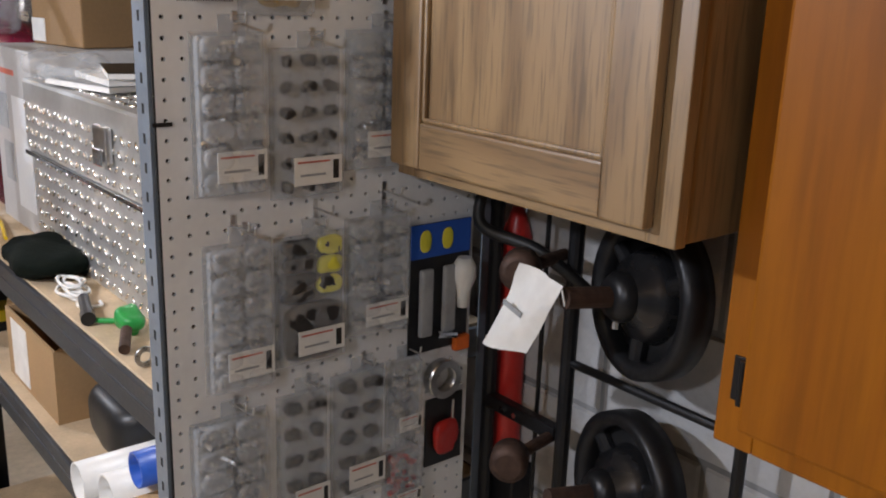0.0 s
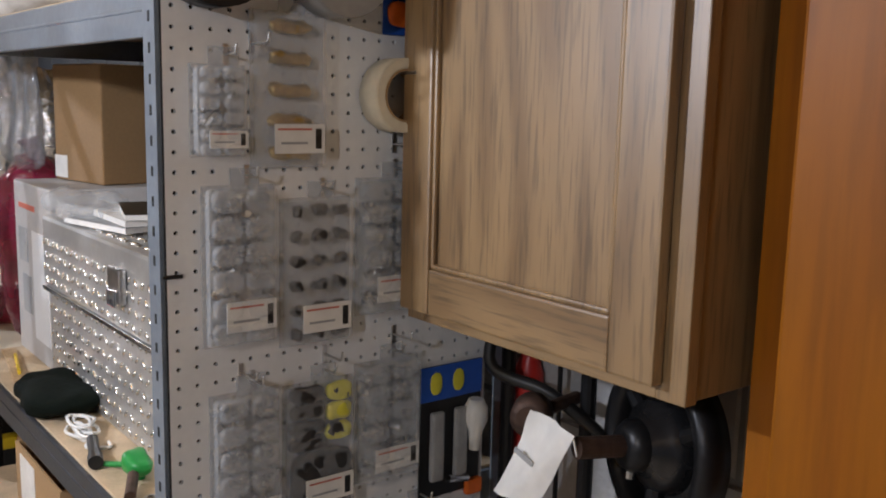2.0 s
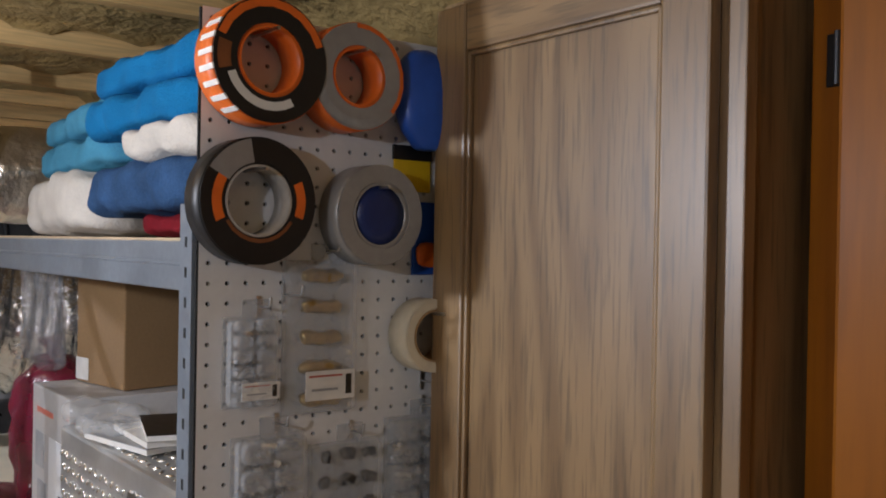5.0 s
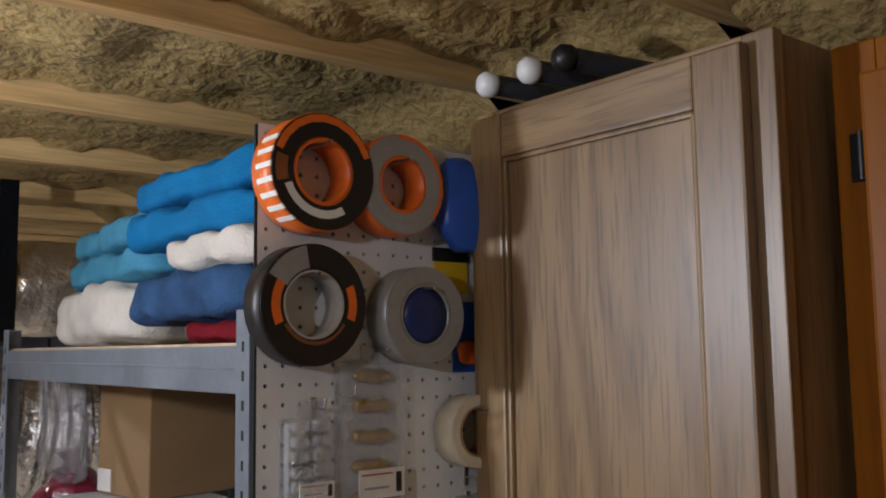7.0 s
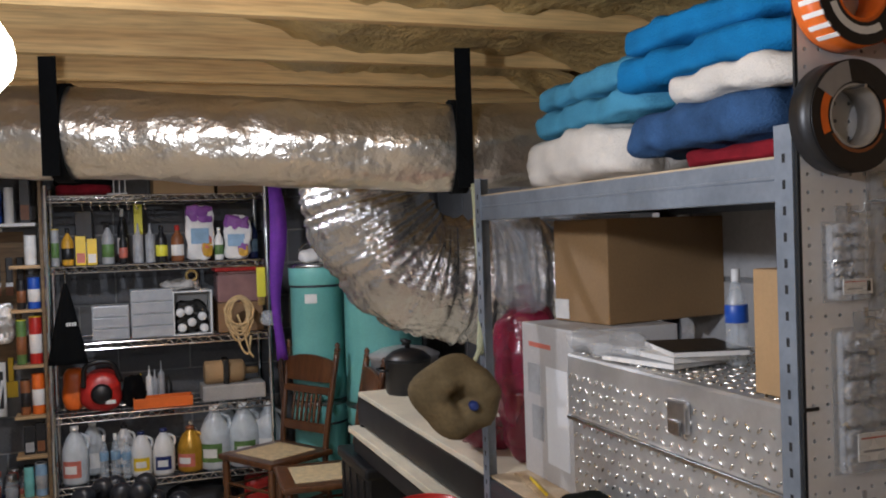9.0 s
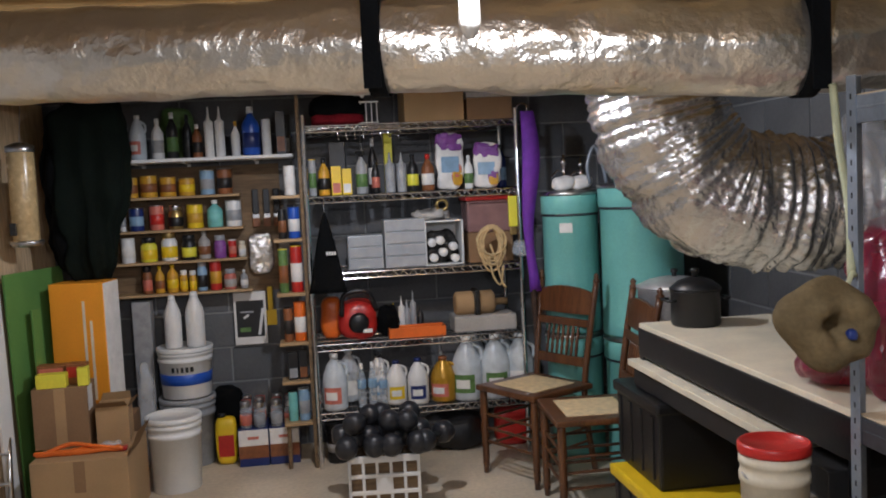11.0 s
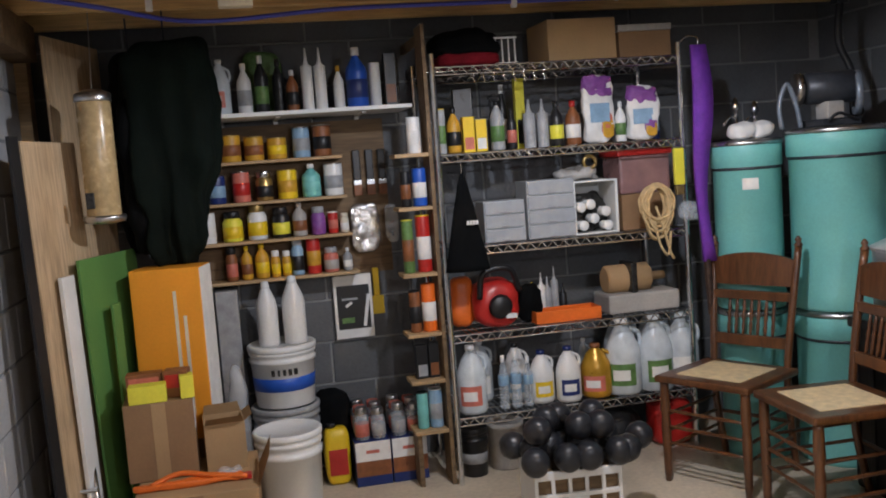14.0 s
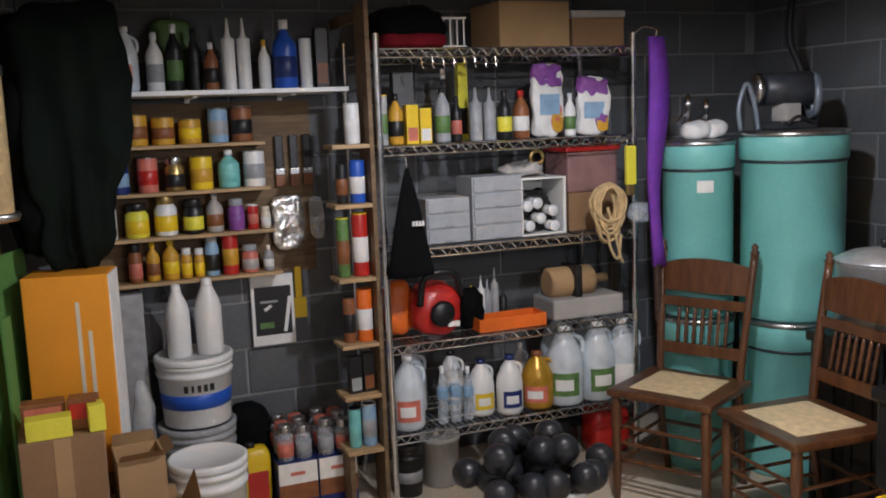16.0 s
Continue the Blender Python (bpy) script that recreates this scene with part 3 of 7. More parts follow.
def pegboard(cols, rows):
    bm = B()
    c = PITCH / 2
    ring = [(math.cos(math.pi / 4 * k) * 0.0031, math.sin(math.pi / 4 * k) * 0.0031) for k in range(8)]
    edge = [(c, 0), (c, c), (0, c), (-c, c), (-c, 0), (-c, -c), (0, -c), (c, -c)]
    for i in range(cols):
        for j in range(rows):
            x, z = (i + 0.5) * PITCH, (j + 0.5) * PITCH
            o = [bm.verts.new((x + ex, 0, z + ez)) for ex, ez in edge]
            n = [bm.verts.new((x + rx, 0, z + rz)) for rx, rz in ring]
            d = [bm.verts.new((x + rx, 0.006, z + rz)) for rx, rz in ring]
            for k in range(8):
                l = (k + 1) % 8
                bm.faces.new((o[k], o[l], n[l], n[k]))
                bm.faces.new((n[k], n[l], d[l], d[k]))
    bmesh.ops.remove_doubles(bm, verts=bm.verts, dist=0.0002)
    return bm


PCOLS, PROWS = 21, 71
board = thing("pegboard", (RX0 + 0.004, RY0 - 0.012, 0.155), "white pegboard panel fixed to the end of the rack", "pegboard")
part("panel", pegboard(PCOLS, PROWS), M["peg"], board)
# sheet added behind the panel, coloured as the shade seen through its holes
part("hole_shade_sheet", box(B(), 0, 0.0065, 0, PCOLS * PITCH, 0.0105, PROWS * PITCH), M["hole"], board, "near-black sheet added as the shade behind the holes")
PY = RY0 - 0.0125


# ---- oak wall cabinet ----
OX, OY0, OY1, OZ0, OZ1 = 0.97, 0.668, 1.170, 1.218, 2.012
oak = thing("wall_cabinet", (OX, OY0, OZ0), "light oak wall cabinet with one flat panel door", "cabinet")
OW, OH = OY1 - OY0, OZ1 - OZ0
part("body", box(B(), 0.040, 0.004, 0.002, XN - OX, OW - 0.004, OH - 0.002, 0.002), M["oak"], oak)
for a in ((0.020, 0, 0, 0.0395, 0.040, OH), (0.020, OW - 0.040, 0, 0.0395, OW, OH)):
    part("face_stile", box(B(), *a, 0.002), M["oak"], oak)
for a in ((0.0205, 0.040, 0, 0.039, OW - 0.040, 0.038), (0.0205, 0.040, OH - 0.038, 0.039, OW - 0.040, OH)):
    part("face_rail", box(B(), *a, 0.002), M["oak_across"], oak)
DY0, DY1, DZ0, DZ1, SW = 0.030, OW - 0.006, 0.018, OH - 0.012, 0.066
door = part("door", box(B(), 0.012, DY0 + SW - 0.004, DZ0 + SW - 0.004, 0.018, DY1 - SW + 0.004, DZ1 - SW + 0.004), M["oak"], oak)
for a, b in ((DY0, DY0 + SW), (DY1 - SW, DY1)):
    part("stile", box(B(), 0.0, a, DZ0, 0.019, b, DZ1, 0.004), M["oak"], door)
for a, b in ((DZ0, DZ0 + SW), (DZ1 - SW, DZ1)):
    part("rail", box(B(), 0.0006, DY0 + SW, a, 0.019, DY1 - SW, b, 0.004), M["oak_across"], door)
for a in ((0.004, DY0 + SW, DZ0 + SW, 0.012, DY0 + SW + 0.007, DZ1 - SW), (0.004, DY1 - SW - 0.007, DZ0 + SW, 0.012, DY1 - SW, DZ1 - SW),
          (0.004, DY0 + SW, DZ0 + SW, 0.012, DY1 - SW, DZ0 + SW + 0.007), (0.004, DY0 + SW, DZ1 - SW - 0.007, 0.012, DY1 - SW, DZ1 - SW)):
    part("panel_bead", box(B(), *a, 0.003), M["oak"], door)

# ---- tall varnished cabinet ----
VX, VY1, VZ0, VZ1 = 1.085, 0.654, 0.972, 2.0
pine = thing("pine_cabinet", (VX, VY1, VZ0), "glossy orange varnished pine wall cabinet, closed", "cabinet")
VH = VZ1 - VZ0
part("body", box(B(), 0.022, -0.74, 0, XN - VX, 0, VH, 0.002), M["pine_orange"], pine)
for a in ((0, -0.052, 0, 0.0215, 0, VH), (0, -0.74, 0, 0.0215, -0.69, VH), (0.0004, -0.69, 0, 0.021, -0.052, 0.05), (0.0004, -0.69, VH - 0.06, 0.021, -0.052, VH)):
    part("face_frame", box(B(), *a, 0.003), M["pine_orange"], pine)
pdoor = part("door", box(B(), -0.018, -0.70, 0.03, -0.001, -0.040, VH - 0.04, 0.005), M["pine_orange"], pine)
for hz in (0.06, VH - 0.16):
    bm = rod(B(), (-0.012, -0.036, hz), (-0.012, -0.036, hz + 0.055), 0.004)
    box(bm, -0.003, -0.036, hz, 0.0, -0.018, hz + 0.055, 0.001)
    part("hinge", bm, M["black_metal"], pdoor, "dark metal hinge")

# ---- ducts ----


def bez(pts, n):
    """A smooth line through points."""
    pts = [Vector(p) for p in pts]
    out = []
    ext = [2 * pts[0] - pts[1]] + pts + [2 * pts[-1] - pts[-2]]
    for i in range(1, len(ext) - 2):
        a, b, c, d = ext[i - 1:i + 3]
        for k in range(n):
            u = k / n
            out.append(0.5 * ((2 * b) + (c - a) * u + (2 * a - 5 * b + 4 * c - d) * u * u + (3 * b - a - 3 * c + d) * u ** 3))
    return out + [pts[-1]]


duct = thing("flexible_duct", (0, 0, 0), "silver foil insulated flexible duct hung under the joists", "duct")
line = bez([(X0 + 0.02, 3.32, 1.93), (-1.3, 3.16, 1.91), (-0.42, 2.99, 1.895), (0.10, 2.87, 1.86), (0.60, 2.77, 1.83), (1.0, 2.73, 1.84), (X1 - 0.02, 2.76, 1.87)], 26)
rad = [0.128 + 0.010 * noise.noise(Vector((i * 0.11, 0, 0))) for i in range(len(line))]
part("sleeve", tube(B(), line, rad, 40, wob=0.07), M["foil_flat"], duct)
line2 = bez([(0.60, 3.58, 2.0), (0.60, 3.56, 1.82), (0.64, 3.54, 1.62), (0.78, 3.52, 1.44), (1.0, 3.50, 1.385), (1.25, 3.48, 1.375), (1.55, 3.46, 1.38)], 30)
rad2 = [0.234 + 0.0045 * math.sin(i * 0.9 + math.sin(i * 0.37) * 2) + 0.010 * noise.noise(Vector((i * 0.9, 1, 0))) + 0.012 * noise.noise(Vector((i * 0.3, 3, 0))) for i in range(len(line2))]
part("branch_sleeve", tube(B(), line2, rad2, 40, wob=0.10), M["foil"], duct, "crinkled silver foil branch bending behind the rack")


# ---- far end: wire shelving ----
WX0, WX1, WY0, WY1 = -0.620, 0.520, 5.376, 5.825
WZ = (1.835, 1.462, 1.052, 0.672, 0.300)
wire = thing("wire_shelving", (WX0, WY0, 0), "chrome wire shelving unit with five crowded shelves", "shelving")
WW, WD = WX1 - WX0, WY1 - WY0
for px, py in ((0, 0), (WW, 0), (0, WD), (WW, WD)):
    bm = rod(B(), (px, py, 0.0), (px, py, 1.888), 0.0125, 14)
    for k in range(18):
        rod(bm, (px, py, 0.09 + k * 0.1), (px, py, 0.093 + k * 0.1), 0.0135, 14)
    part("post", bm, M["chrome"], wire)


def wire_shelf(z):
    bm = B()
    for y in (0.0, WD):
        rod(bm, (0, y, z - 0.004), (WW, y, z - 0.004), 0.004, 8)
        rod(bm, (0, y, z - 0.036), (WW, y, z - 0.036), 0.004, 8)
        n = 22
        for k in range(n):
            a, b = WW * k / n, WW * (k + 0.5) / n
            rod(bm, (a, y, z - 0.036), (b, y, z - 0.006), 0.0028, 5)
            rod(bm, (b, y, z - 0.006), (WW * (k + 1) / n, y, z - 0.036), 0.0028, 5)
    for x in (0.0, WW):
        rod(bm, (x, 0, z - 0.004), (x, WD, z - 0.004), 0.004, 8)
        rod(bm, (x, 0, z - 0.036), (x, WD, z - 0.036), 0.004, 8)
    for k in range(1, 44):
        rod(bm, (WW * k / 44, 0, z - 0.002), (WW * k / 44, WD, z - 0.002), 0.0019, 5)
    for y in (WD * 0.33, WD * 0.67):
        rod(bm, (0, y, z - 0.008), (WW, y, z - 0.008), 0.0035, 6)
    return bm


for z in WZ:
    part("wire_shelf", wire_shelf(z), M["chrome"], wire)

# ---- narrow wooden shelf on the side of the wire shelving ----
side = thing("narrow_shelf", (-0.655, 5.40, 0), "narrow wooden tower shelf for spray cans beside wire shelving", "shelf")
part("upright", box(B(), 0, 0, 0.0, 0.018, 0.14, 2.02, 0.002), M["backwood"], side)
for z in (1.475, 1.245, 0.955, 0.690, 0.480, 0.255):
    part("shelf_board", box(B(), -0.15, 0.0, z - 0.016, -0.0005, 0.1405, z, 0.002), M["shelfwood"], side)
part("cleat", box(B(), 0.0, 0.1405, 1.95, 0.018, YB - 5.406, 1.99), M["backwood"], side)
part("foot", box(B(), -0.14, 0.02, 0.0, -0.12, 0.14, 0.239), M["backwood"], side)

# ---- white wall shelf and the narrow paint shelves ----
ws = thing("wall_shelf", (-1.98, 5.56, 1.70), "white laminate wall shelf on metal brackets, full of bottles", "shelf")
part("board", box(B(), 0, 0, -0.018, 1.30, YB - 5.56, 0, 0.003), M["white"], ws)
for x in (0.45, 0.70, 1.08):
    bm = box(B(), x, 0.06, -0.026, x + 0.02, 0.339, -0.019)
    box(bm, x, 0.330, -0.20, x + 0.02, 0.340, -0.019)
    part("bracket", bm, M["white"], ws)
ps = thing("paint_shelf", (-1.83, 5.745, 0), "narrow pine shelves on brown plywood holding small cans", "shelf")
part("back_board", box(B(), 0, YB - 5.745 - 0.013, 0.93, 1.06, YB - 5.745, 1.66, 0.002), M["backwood"], ps)
PZ = (1.497, 1.313, 1.137, 0.958)
for z, x1 in zip(PZ, (0.84, 0.85, 0.86, 0.88)):
    part("shelf_board", box(B(), 0.0, 0.0, z - 0.014, x1, YB - 5.745 - 0.0135, z, 0.002), M["shelfwood"], ps)

# ---- drums ----


def drum(x, y, z, r, h, label):
    ob = thing("storage_drum", (x, y, z), label, "drum", "teal drums")
    part("shell", lathe(B(), [(r * 0.985, 0.0), (r, 0.012), (r, h * 0.09), (r * 0.985, h * 0.1), (r * 0.985, h - 0.115), (r * 1.03, h - 0.108), (r * 1.03, h - 0.015), (r * 1.0, h - 0.006), (0.001, h - 0.006)], 48), M["teal"], ob)
    part("band", lathe(B(), [(r * 0.99, h - 0.125), (r * 1.012, h - 0.122), (r * 1.012, h - 0.112), (r * 0.99, h - 0.110)], 48), M["steel_dark"], ob, "dark steel band")
    part("lid", lathe(B(), [(r * 1.05, h - 0.016), (r * 1.06, h - 0.008), (r * 1.05, h + 0.004), (r * 0.9, h + 0.006), (0.001, h + 0.010)], 48), M["galv"], ob, "galvanised steel lid")
    return ob


dl = drum(0.775, 5.275, 0.0, 0.150, 0.665, "teal painted steel drum under another drum")
d2 = drum(0.775, 5.275, 0.677, 0.150, 0.745, "slim teal painted drum with a white paper label")
drum(1.09, 5.05, 0.0, 0.205, 0.665, "wide teal painted steel drum under another drum")
drum(1.09, 5.05, 0.677, 0.213, 0.775, "wide teal painted drum with a galvanised lid")
bm = B()
for k in range(4):
    a0 = math.radians(232 + k * 6.5)
    a1 = math.radians(232 + (k + 1) * 6.5)
    vs = [bm.verts.new((0.1515 * math.cos(a), 0.1515 * math.sin(a), z)) for a, z in ((a0, 0.535), (a1, 0.535), (a1, 0.585), (a0, 0.585))]
    bm.faces.new(vs)
part("paper_label", bm, M["paper"], d2, "white paper label")

# ---- chairs ----


def chair(place, rz, label):
    ob = thing("dining_chair", place, label, "chair", "old dining chairs", rz)
    w, d, sh = 0.205, 0.195, 0.445
    for sx in (-1, 1):
        part("leg", lathe(B(), [(0.013, 0), (0.017, 0.05), (0.020, 0.25), (0.016, 0.28), (0.022, 0.31), (0.019, sh - 0.03), (0.019, sh - 0.012)], 12, (sx * (w - 0.015), -d + 0.015, 0)), M["chairwood"], ob)
        pts = [(sx * (w - 0.035), d + 0.05, 0), (sx * (w - 0.03), d, 0.25), (sx * (w - 0.03), d - 0.01, sh), (sx * (w - 0.018), d + 0.025, 0.70), (sx * (w - 0.005), d + 0.075, 0.965)]
        bp = part("back_post", tube(B(), bez(pts, 6), 0.0165, 10), M["chairwood"], ob)
        part("finial", lathe(B(), [(0.014, 0), (0.020, 0.012), (0.010, 0.024), (0.016, 0.034), (0.004, 0.05)], 10, (sx * (w - 0.005), d + 0.076, 0.963)), M["chairwood"], bp)
    for z in (0.15, 0.22, 0.29):
        for sx in (-1, 1):
            part("side_stretcher", rod(B(), (sx * (w - 0.02), -d + 0.015, z), (sx * (w - 0.03), d + 0.01, z + 0.01), 0.0075, 8), M["chairwood"], ob)
        part("front_stretcher", lathe_bar((-(w - 0.015), -d + 0.015, z + 0.02), (w - 0.015, -d + 0.015, z + 0.02)), M["chairwood"], ob)
    part("rear_stretcher", rod(B(), (-(w - 0.03), d + 0.02, 0.22), (w - 0.03, d + 0.02, 0.22), 0.009, 8), M["chairwood"], ob)
    seat = box(B(), -w - 0.015, -d - 0.015, sh - 0.012, w + 0.015, d + 0.005, sh + 0.018, 0.010)
    s = part("seat_frame", seat, M["chairwood"], ob)
    part("cane_seat", box(B(), -w + 0.055, -d + 0.05, sh + 0.016, w - 0.055, d - 0.055, sh + 0.021, 0.002), M["cane"], s, "pale woven cane panel")
    bm = B()
    n = 14
    for z0, z1, arch, yb in ((0.80, 0.905, 0.045, 0.060),):
        ring = []
        for k in range(n + 1):
            u = -1 + 2 * k / n
            x = u * (w - 0.008)
            top = z1 + arch * (1 - u * u) ** 0.8 * 0.8
            ycurve = d + yb - 0.012 - 0.012 * (1 - u * u)
            ring.append([bm.verts.new((x, ycurve - 0.011, z0)), bm.verts.new((x, ycurve + 0.010, z0)), bm.verts.new((x, ycurve + 0.022, top)), bm.verts.new((x, ycurve + 0.001, top))])
        for a, b in zip(ring, ring[1:]):
            for k in range(4):
                f = bm.faces.new((a[k], a[(k + 1) % 4], b[(k + 1) % 4], b[k]))
                f.smooth = k in (0, 2)
        bm.faces.new(ring[0])
        bm.faces.new(ring[-1][::-1])
    part("crest_rail", bm, M["chairwood"], ob)
    part("mid_rail", box(B(), -w + 0.02, d + 0.022, 0.735, w - 0.02, d + 0.042, 0.775, 0.006), M["chairwood"], ob)
    part("lower_rail", box(B(), -w + 0.02, d - 0.006, 0.535, w - 0.02, d + 0.014, 0.585, 0.006), M["chairwood"], ob)
    for k in range(7):
        x = -0.105 + 0.035 * k
        part("spindle", lathe_bar((x, d + 0.004, 0.583), (x, d + 0.032, 0.737)), M["chairwood"], ob)
    return ob


def lathe_bar(p, q):
    p, q = Vector(p), Vector(q)
    bm = B()
    pts = [p.lerp(q, k / 8) for k in range(9)]
    tube(bm, pts, [0.006, 0.007, 0.0085, 0.0065, 0.0095, 0.0065, 0.0085, 0.007, 0.006], 8)
    return bm


chair((0.471, 4.985, 0), -60.8, "dark stained pressed back chair with cane seat by drums")
chair((0.600, 4.440, 0), -93.5, "dark stained dining chair with cane seat beside black tote")

# ---- second bench beyond the rack ----
bench = thing("work_bench", (0.675, 2.475, 0), "black steel bench with a pale worn board top", "bench")
BL, BWD = 1.52, 0.56
part("top_board", box(B(), 0, 0, 0.886, BWD, BL, 0.906, 0.003), M["offwhite"], bench)
part("front_beam", box(B(), -0.004, 0, 0.775, 0.02, BL, 0.8855, 0.004), M["black_metal"], bench)
part("lower_board", box(B(), -0.045, 0.30, 0.735, BWD - 0.05, BL + 0.02, 0.7600, 0.003), M["offwhite"], bench, "cream painted under shelf board")
part("drawer_front", box(B(), -0.03, 0.10, 0.657, 0.30, BL - 0.01, 0.7345, 0.004), M["blackmat"], bench, "black drawer under the shelf board")
for x in (0.0, BWD - 0.04):
    for y in (0.02, BL - 0.04):
        part("leg", box(B(), x, y, 0, x + 0.038, y + 0.038, 0.8855, 0.003), M["black_metal"], bench)


def tote(place, lx, ly, h, body, lid, label, rz=0.0):
    ob = thing("storage_tote", place, label, "tote", "", rz)
    bm = B()
    box(bm, 0.015, 0.015, 0, lx - 0.015, ly - 0.015, h - 0.03, 0.012)
    part("tub", bm, M[body], ob)
    part("lid", box(B(), 0, 0, h - 0.045, lx, ly, h, 0.012), M[lid], ob)
    bm = B()
    for k in range(4):
        y = ly * (k + 0.6) / 4.2
        box(bm, 0.008, y, 0.03, 0.02, y + 0.03, h - 0.06, 0.004)
    part("rib", bm, M[body], ob, kind="stuff")
    return ob


tote((0.56, 3.50, 0), 0.46, 0.585, 0.315, "black", "yellow", "black storage tote with a bright yellow lid")
tote((0.61, 3.66, 0.3155), 0.40, 0.50, 0.335, "black", "black", "black plastic tote stacked on the yellow lidded tote")

# ---- left corner: sheets, boards and boxes ----


def standing(name, a, b, h, lean, t, mat, label):
    """A sheet on the floor from a to b, its top leaning towards the wall on the low-x side."""
    run = math.hypot(b[0] - a[0], b[1] - a[1])
    ang = math.degrees(math.atan2(b[1] - a[1], b[0] - a[0]))
    ob = solo(name, box(B(), 0, 0, 0, run, t, h, 0.002), M[mat], (0, 0, 0), label, "board")
    ob.matrix_world = pose(a[0], a[1], t * math.sin(math.radians(lean)), 0, 0, ang) @ pose(0, 0, 0, -lean, 0, 0)
    return ob


standing("plywood_sheet", (-2.145, 4.89), (-2.03, 5.27), 1.605, 1.4, 0.012, "plywood", "tan plywood sheet leaning against the wall")
standing("black_sheet", (-2.165, 4.82), (-2.148, 4.88), 1.62, 1.4, 0.012, "blackmat", "thin black edged sheet leaning against the wall")
standing("white_board", (-2.085, 4.97), (-2.058, 5.06), 1.115, 1.4, 0.016, "white", "narrow white painted board leaning on the wall")
standing("green_board", (-2.035, 5.07), (-1.88, 5.52), 1.165, 1.6, 0.012, "green", "green painted board leaning in the corner")
standing("green_offcut", (-1.965, 5.165), (-1.945, 5.235), 0.98, 0.6, 0.010, "green", "smaller green painted offcut leaning in corner")
standing("tall_plywood", (-2.13, 5.30), (-1.99, 5.745), 2.02, 0.5, 0.012, "plywood", "tall tan plywood panel standing among leaning boards")
solo("timber_post", box(B(), 0, 0, 0, 0.05, 0.09, 2.085, 0.004), M["shelfwood"], (X0 + 0.008, 5.56, 0), "rough pine post against the block wall", "post")
solo("wood_header", box(B(), 0, 0, 0, 0.10, 0.55, 0.14, 0.004), M["backwood"], (X0 + 0.008, 4.98, 1.948), "brown timber block under the joists", "timber")


def carton(name, place, lx, ly, h, mat, label, rz=0.0, tape=None, flaps=0.0, cat="box", b=0.004):
    ob = thing(name, place, label, cat, "", rz)
    if flaps:
        t = 0.005
        for a in ((0, 0, 0, lx, ly, t), (0, 0, t, lx, t, h), (0, ly - t, t, lx, ly, h), (0, t, t, t, ly - t, h), (lx - t, t, t, lx, ly - t, h)):
            part("wall_panel", box(B(), *a), M[mat], ob)
        for k, (p0, ax) in enumerate((((0, 0), "x"), ((0, ly), "x"), ((lx, 0), "y"))):
            bm = B()
            if ax == "x":
                s = -1 if p0[1] == 0 else 1
                vs = [(0.003, p0[1], h), (lx - 0.003, p0[1], h), (lx - 0.01, p0[1] + s * flaps * 0.7, h + flaps * 0.6), (0.01, p0[1] + s * flaps * 0.7, h + flaps * 0.6)]
            else:
                vs = [(lx, 0.003, h), (lx, ly - 0.003, h), (lx + flaps * 0.6, ly - 0.01, h + flaps * 0.4), (lx + flaps * 0.6, 0.01, h + flaps * 0.4)]
            f = bm.faces.new([bm.verts.new(v) for v in vs])
            bmesh.ops.solidify(bm, geom=[f], thickness=0.004)
            part("flap", bm, M[mat], ob)
    else:
        part("carton", box(B(), 0, 0, 0, lx, ly, h, b), M[mat], ob)
    if tape:
        part("tape_strip", box(B(), lx * 0.5 - 0.025, -0.0012, h * 0.55, lx * 0.5 + 0.025, 0.001, h - 0.004), M[tape], ob, "strip of packing tape")
    return ob


ob = carton("orange_carton", (-1.920, 5.275, 0.40), 0.275, 0.19, 0.69, "orange_card", "tall bright orange cardboard carton standing on a box", -11)
part("white_side", box(B(), 0.2755, 0.004, 0.004, 0.279, 0.186, 0.686), M["paper"], ob, "white printed side of the carton")
for k in range(2):
    part("print_bar", box(B(), 0.165 + 0.034 * k, -0.0012, 0.10, 0.178 + 0.034 * k, 0.001, 0.60 - 0.1 * k), M["offwhite"], ob, "pale printed stripe")
carton("cardboard_box", (-1.915, 5.24, 0.0), 0.36, 0.22, 0.398, "card_dark", "closed brown cardboard box carrying the orange carton")
ob = carton("cardboard_box", (-1.925, 4.76, 0.0), 0.43, 0.46, 0.330, "card", "large brown cardboard box on the concrete floor", -1, "card_dark")
bm = B()
f = bm.faces.new([bm.verts.new(v) for v in ((0.431, 0.004, 0.322), (0.431, 0.30, 0.322), (0.485, 0.29, 0.435), (0.478, 0.012, 0.44))])
bmesh.ops.solidify(bm, geom=[f], thickness=0.004)
part("flap", bm, M["card"], ob, "raised tan cardboard flap")
ob = carton("cardboard_box", (-1.955, 4.975, 0.3315), 0.25, 0.20, 0.292, "card_dark", "brown cardboard box with snack cartons on it", 2)
part("paper_label", box(B(), 0.2495, 0.02, 0.17, 0.2512, 0.12, 0.285), M["paper"], ob, "white paper label")
part("tape_strip", box(B(), 0.10, -0.0012, 0.0, 0.15, 0.001, 0.290), M["card"], ob, "strip of packing tape")
carton("cardboard_box", (-1.675, 4.99, 0.3315), 0.15, 0.17, 0.18, "card", "open empty cardboard box with raised flaps", 4, None, 0.05)


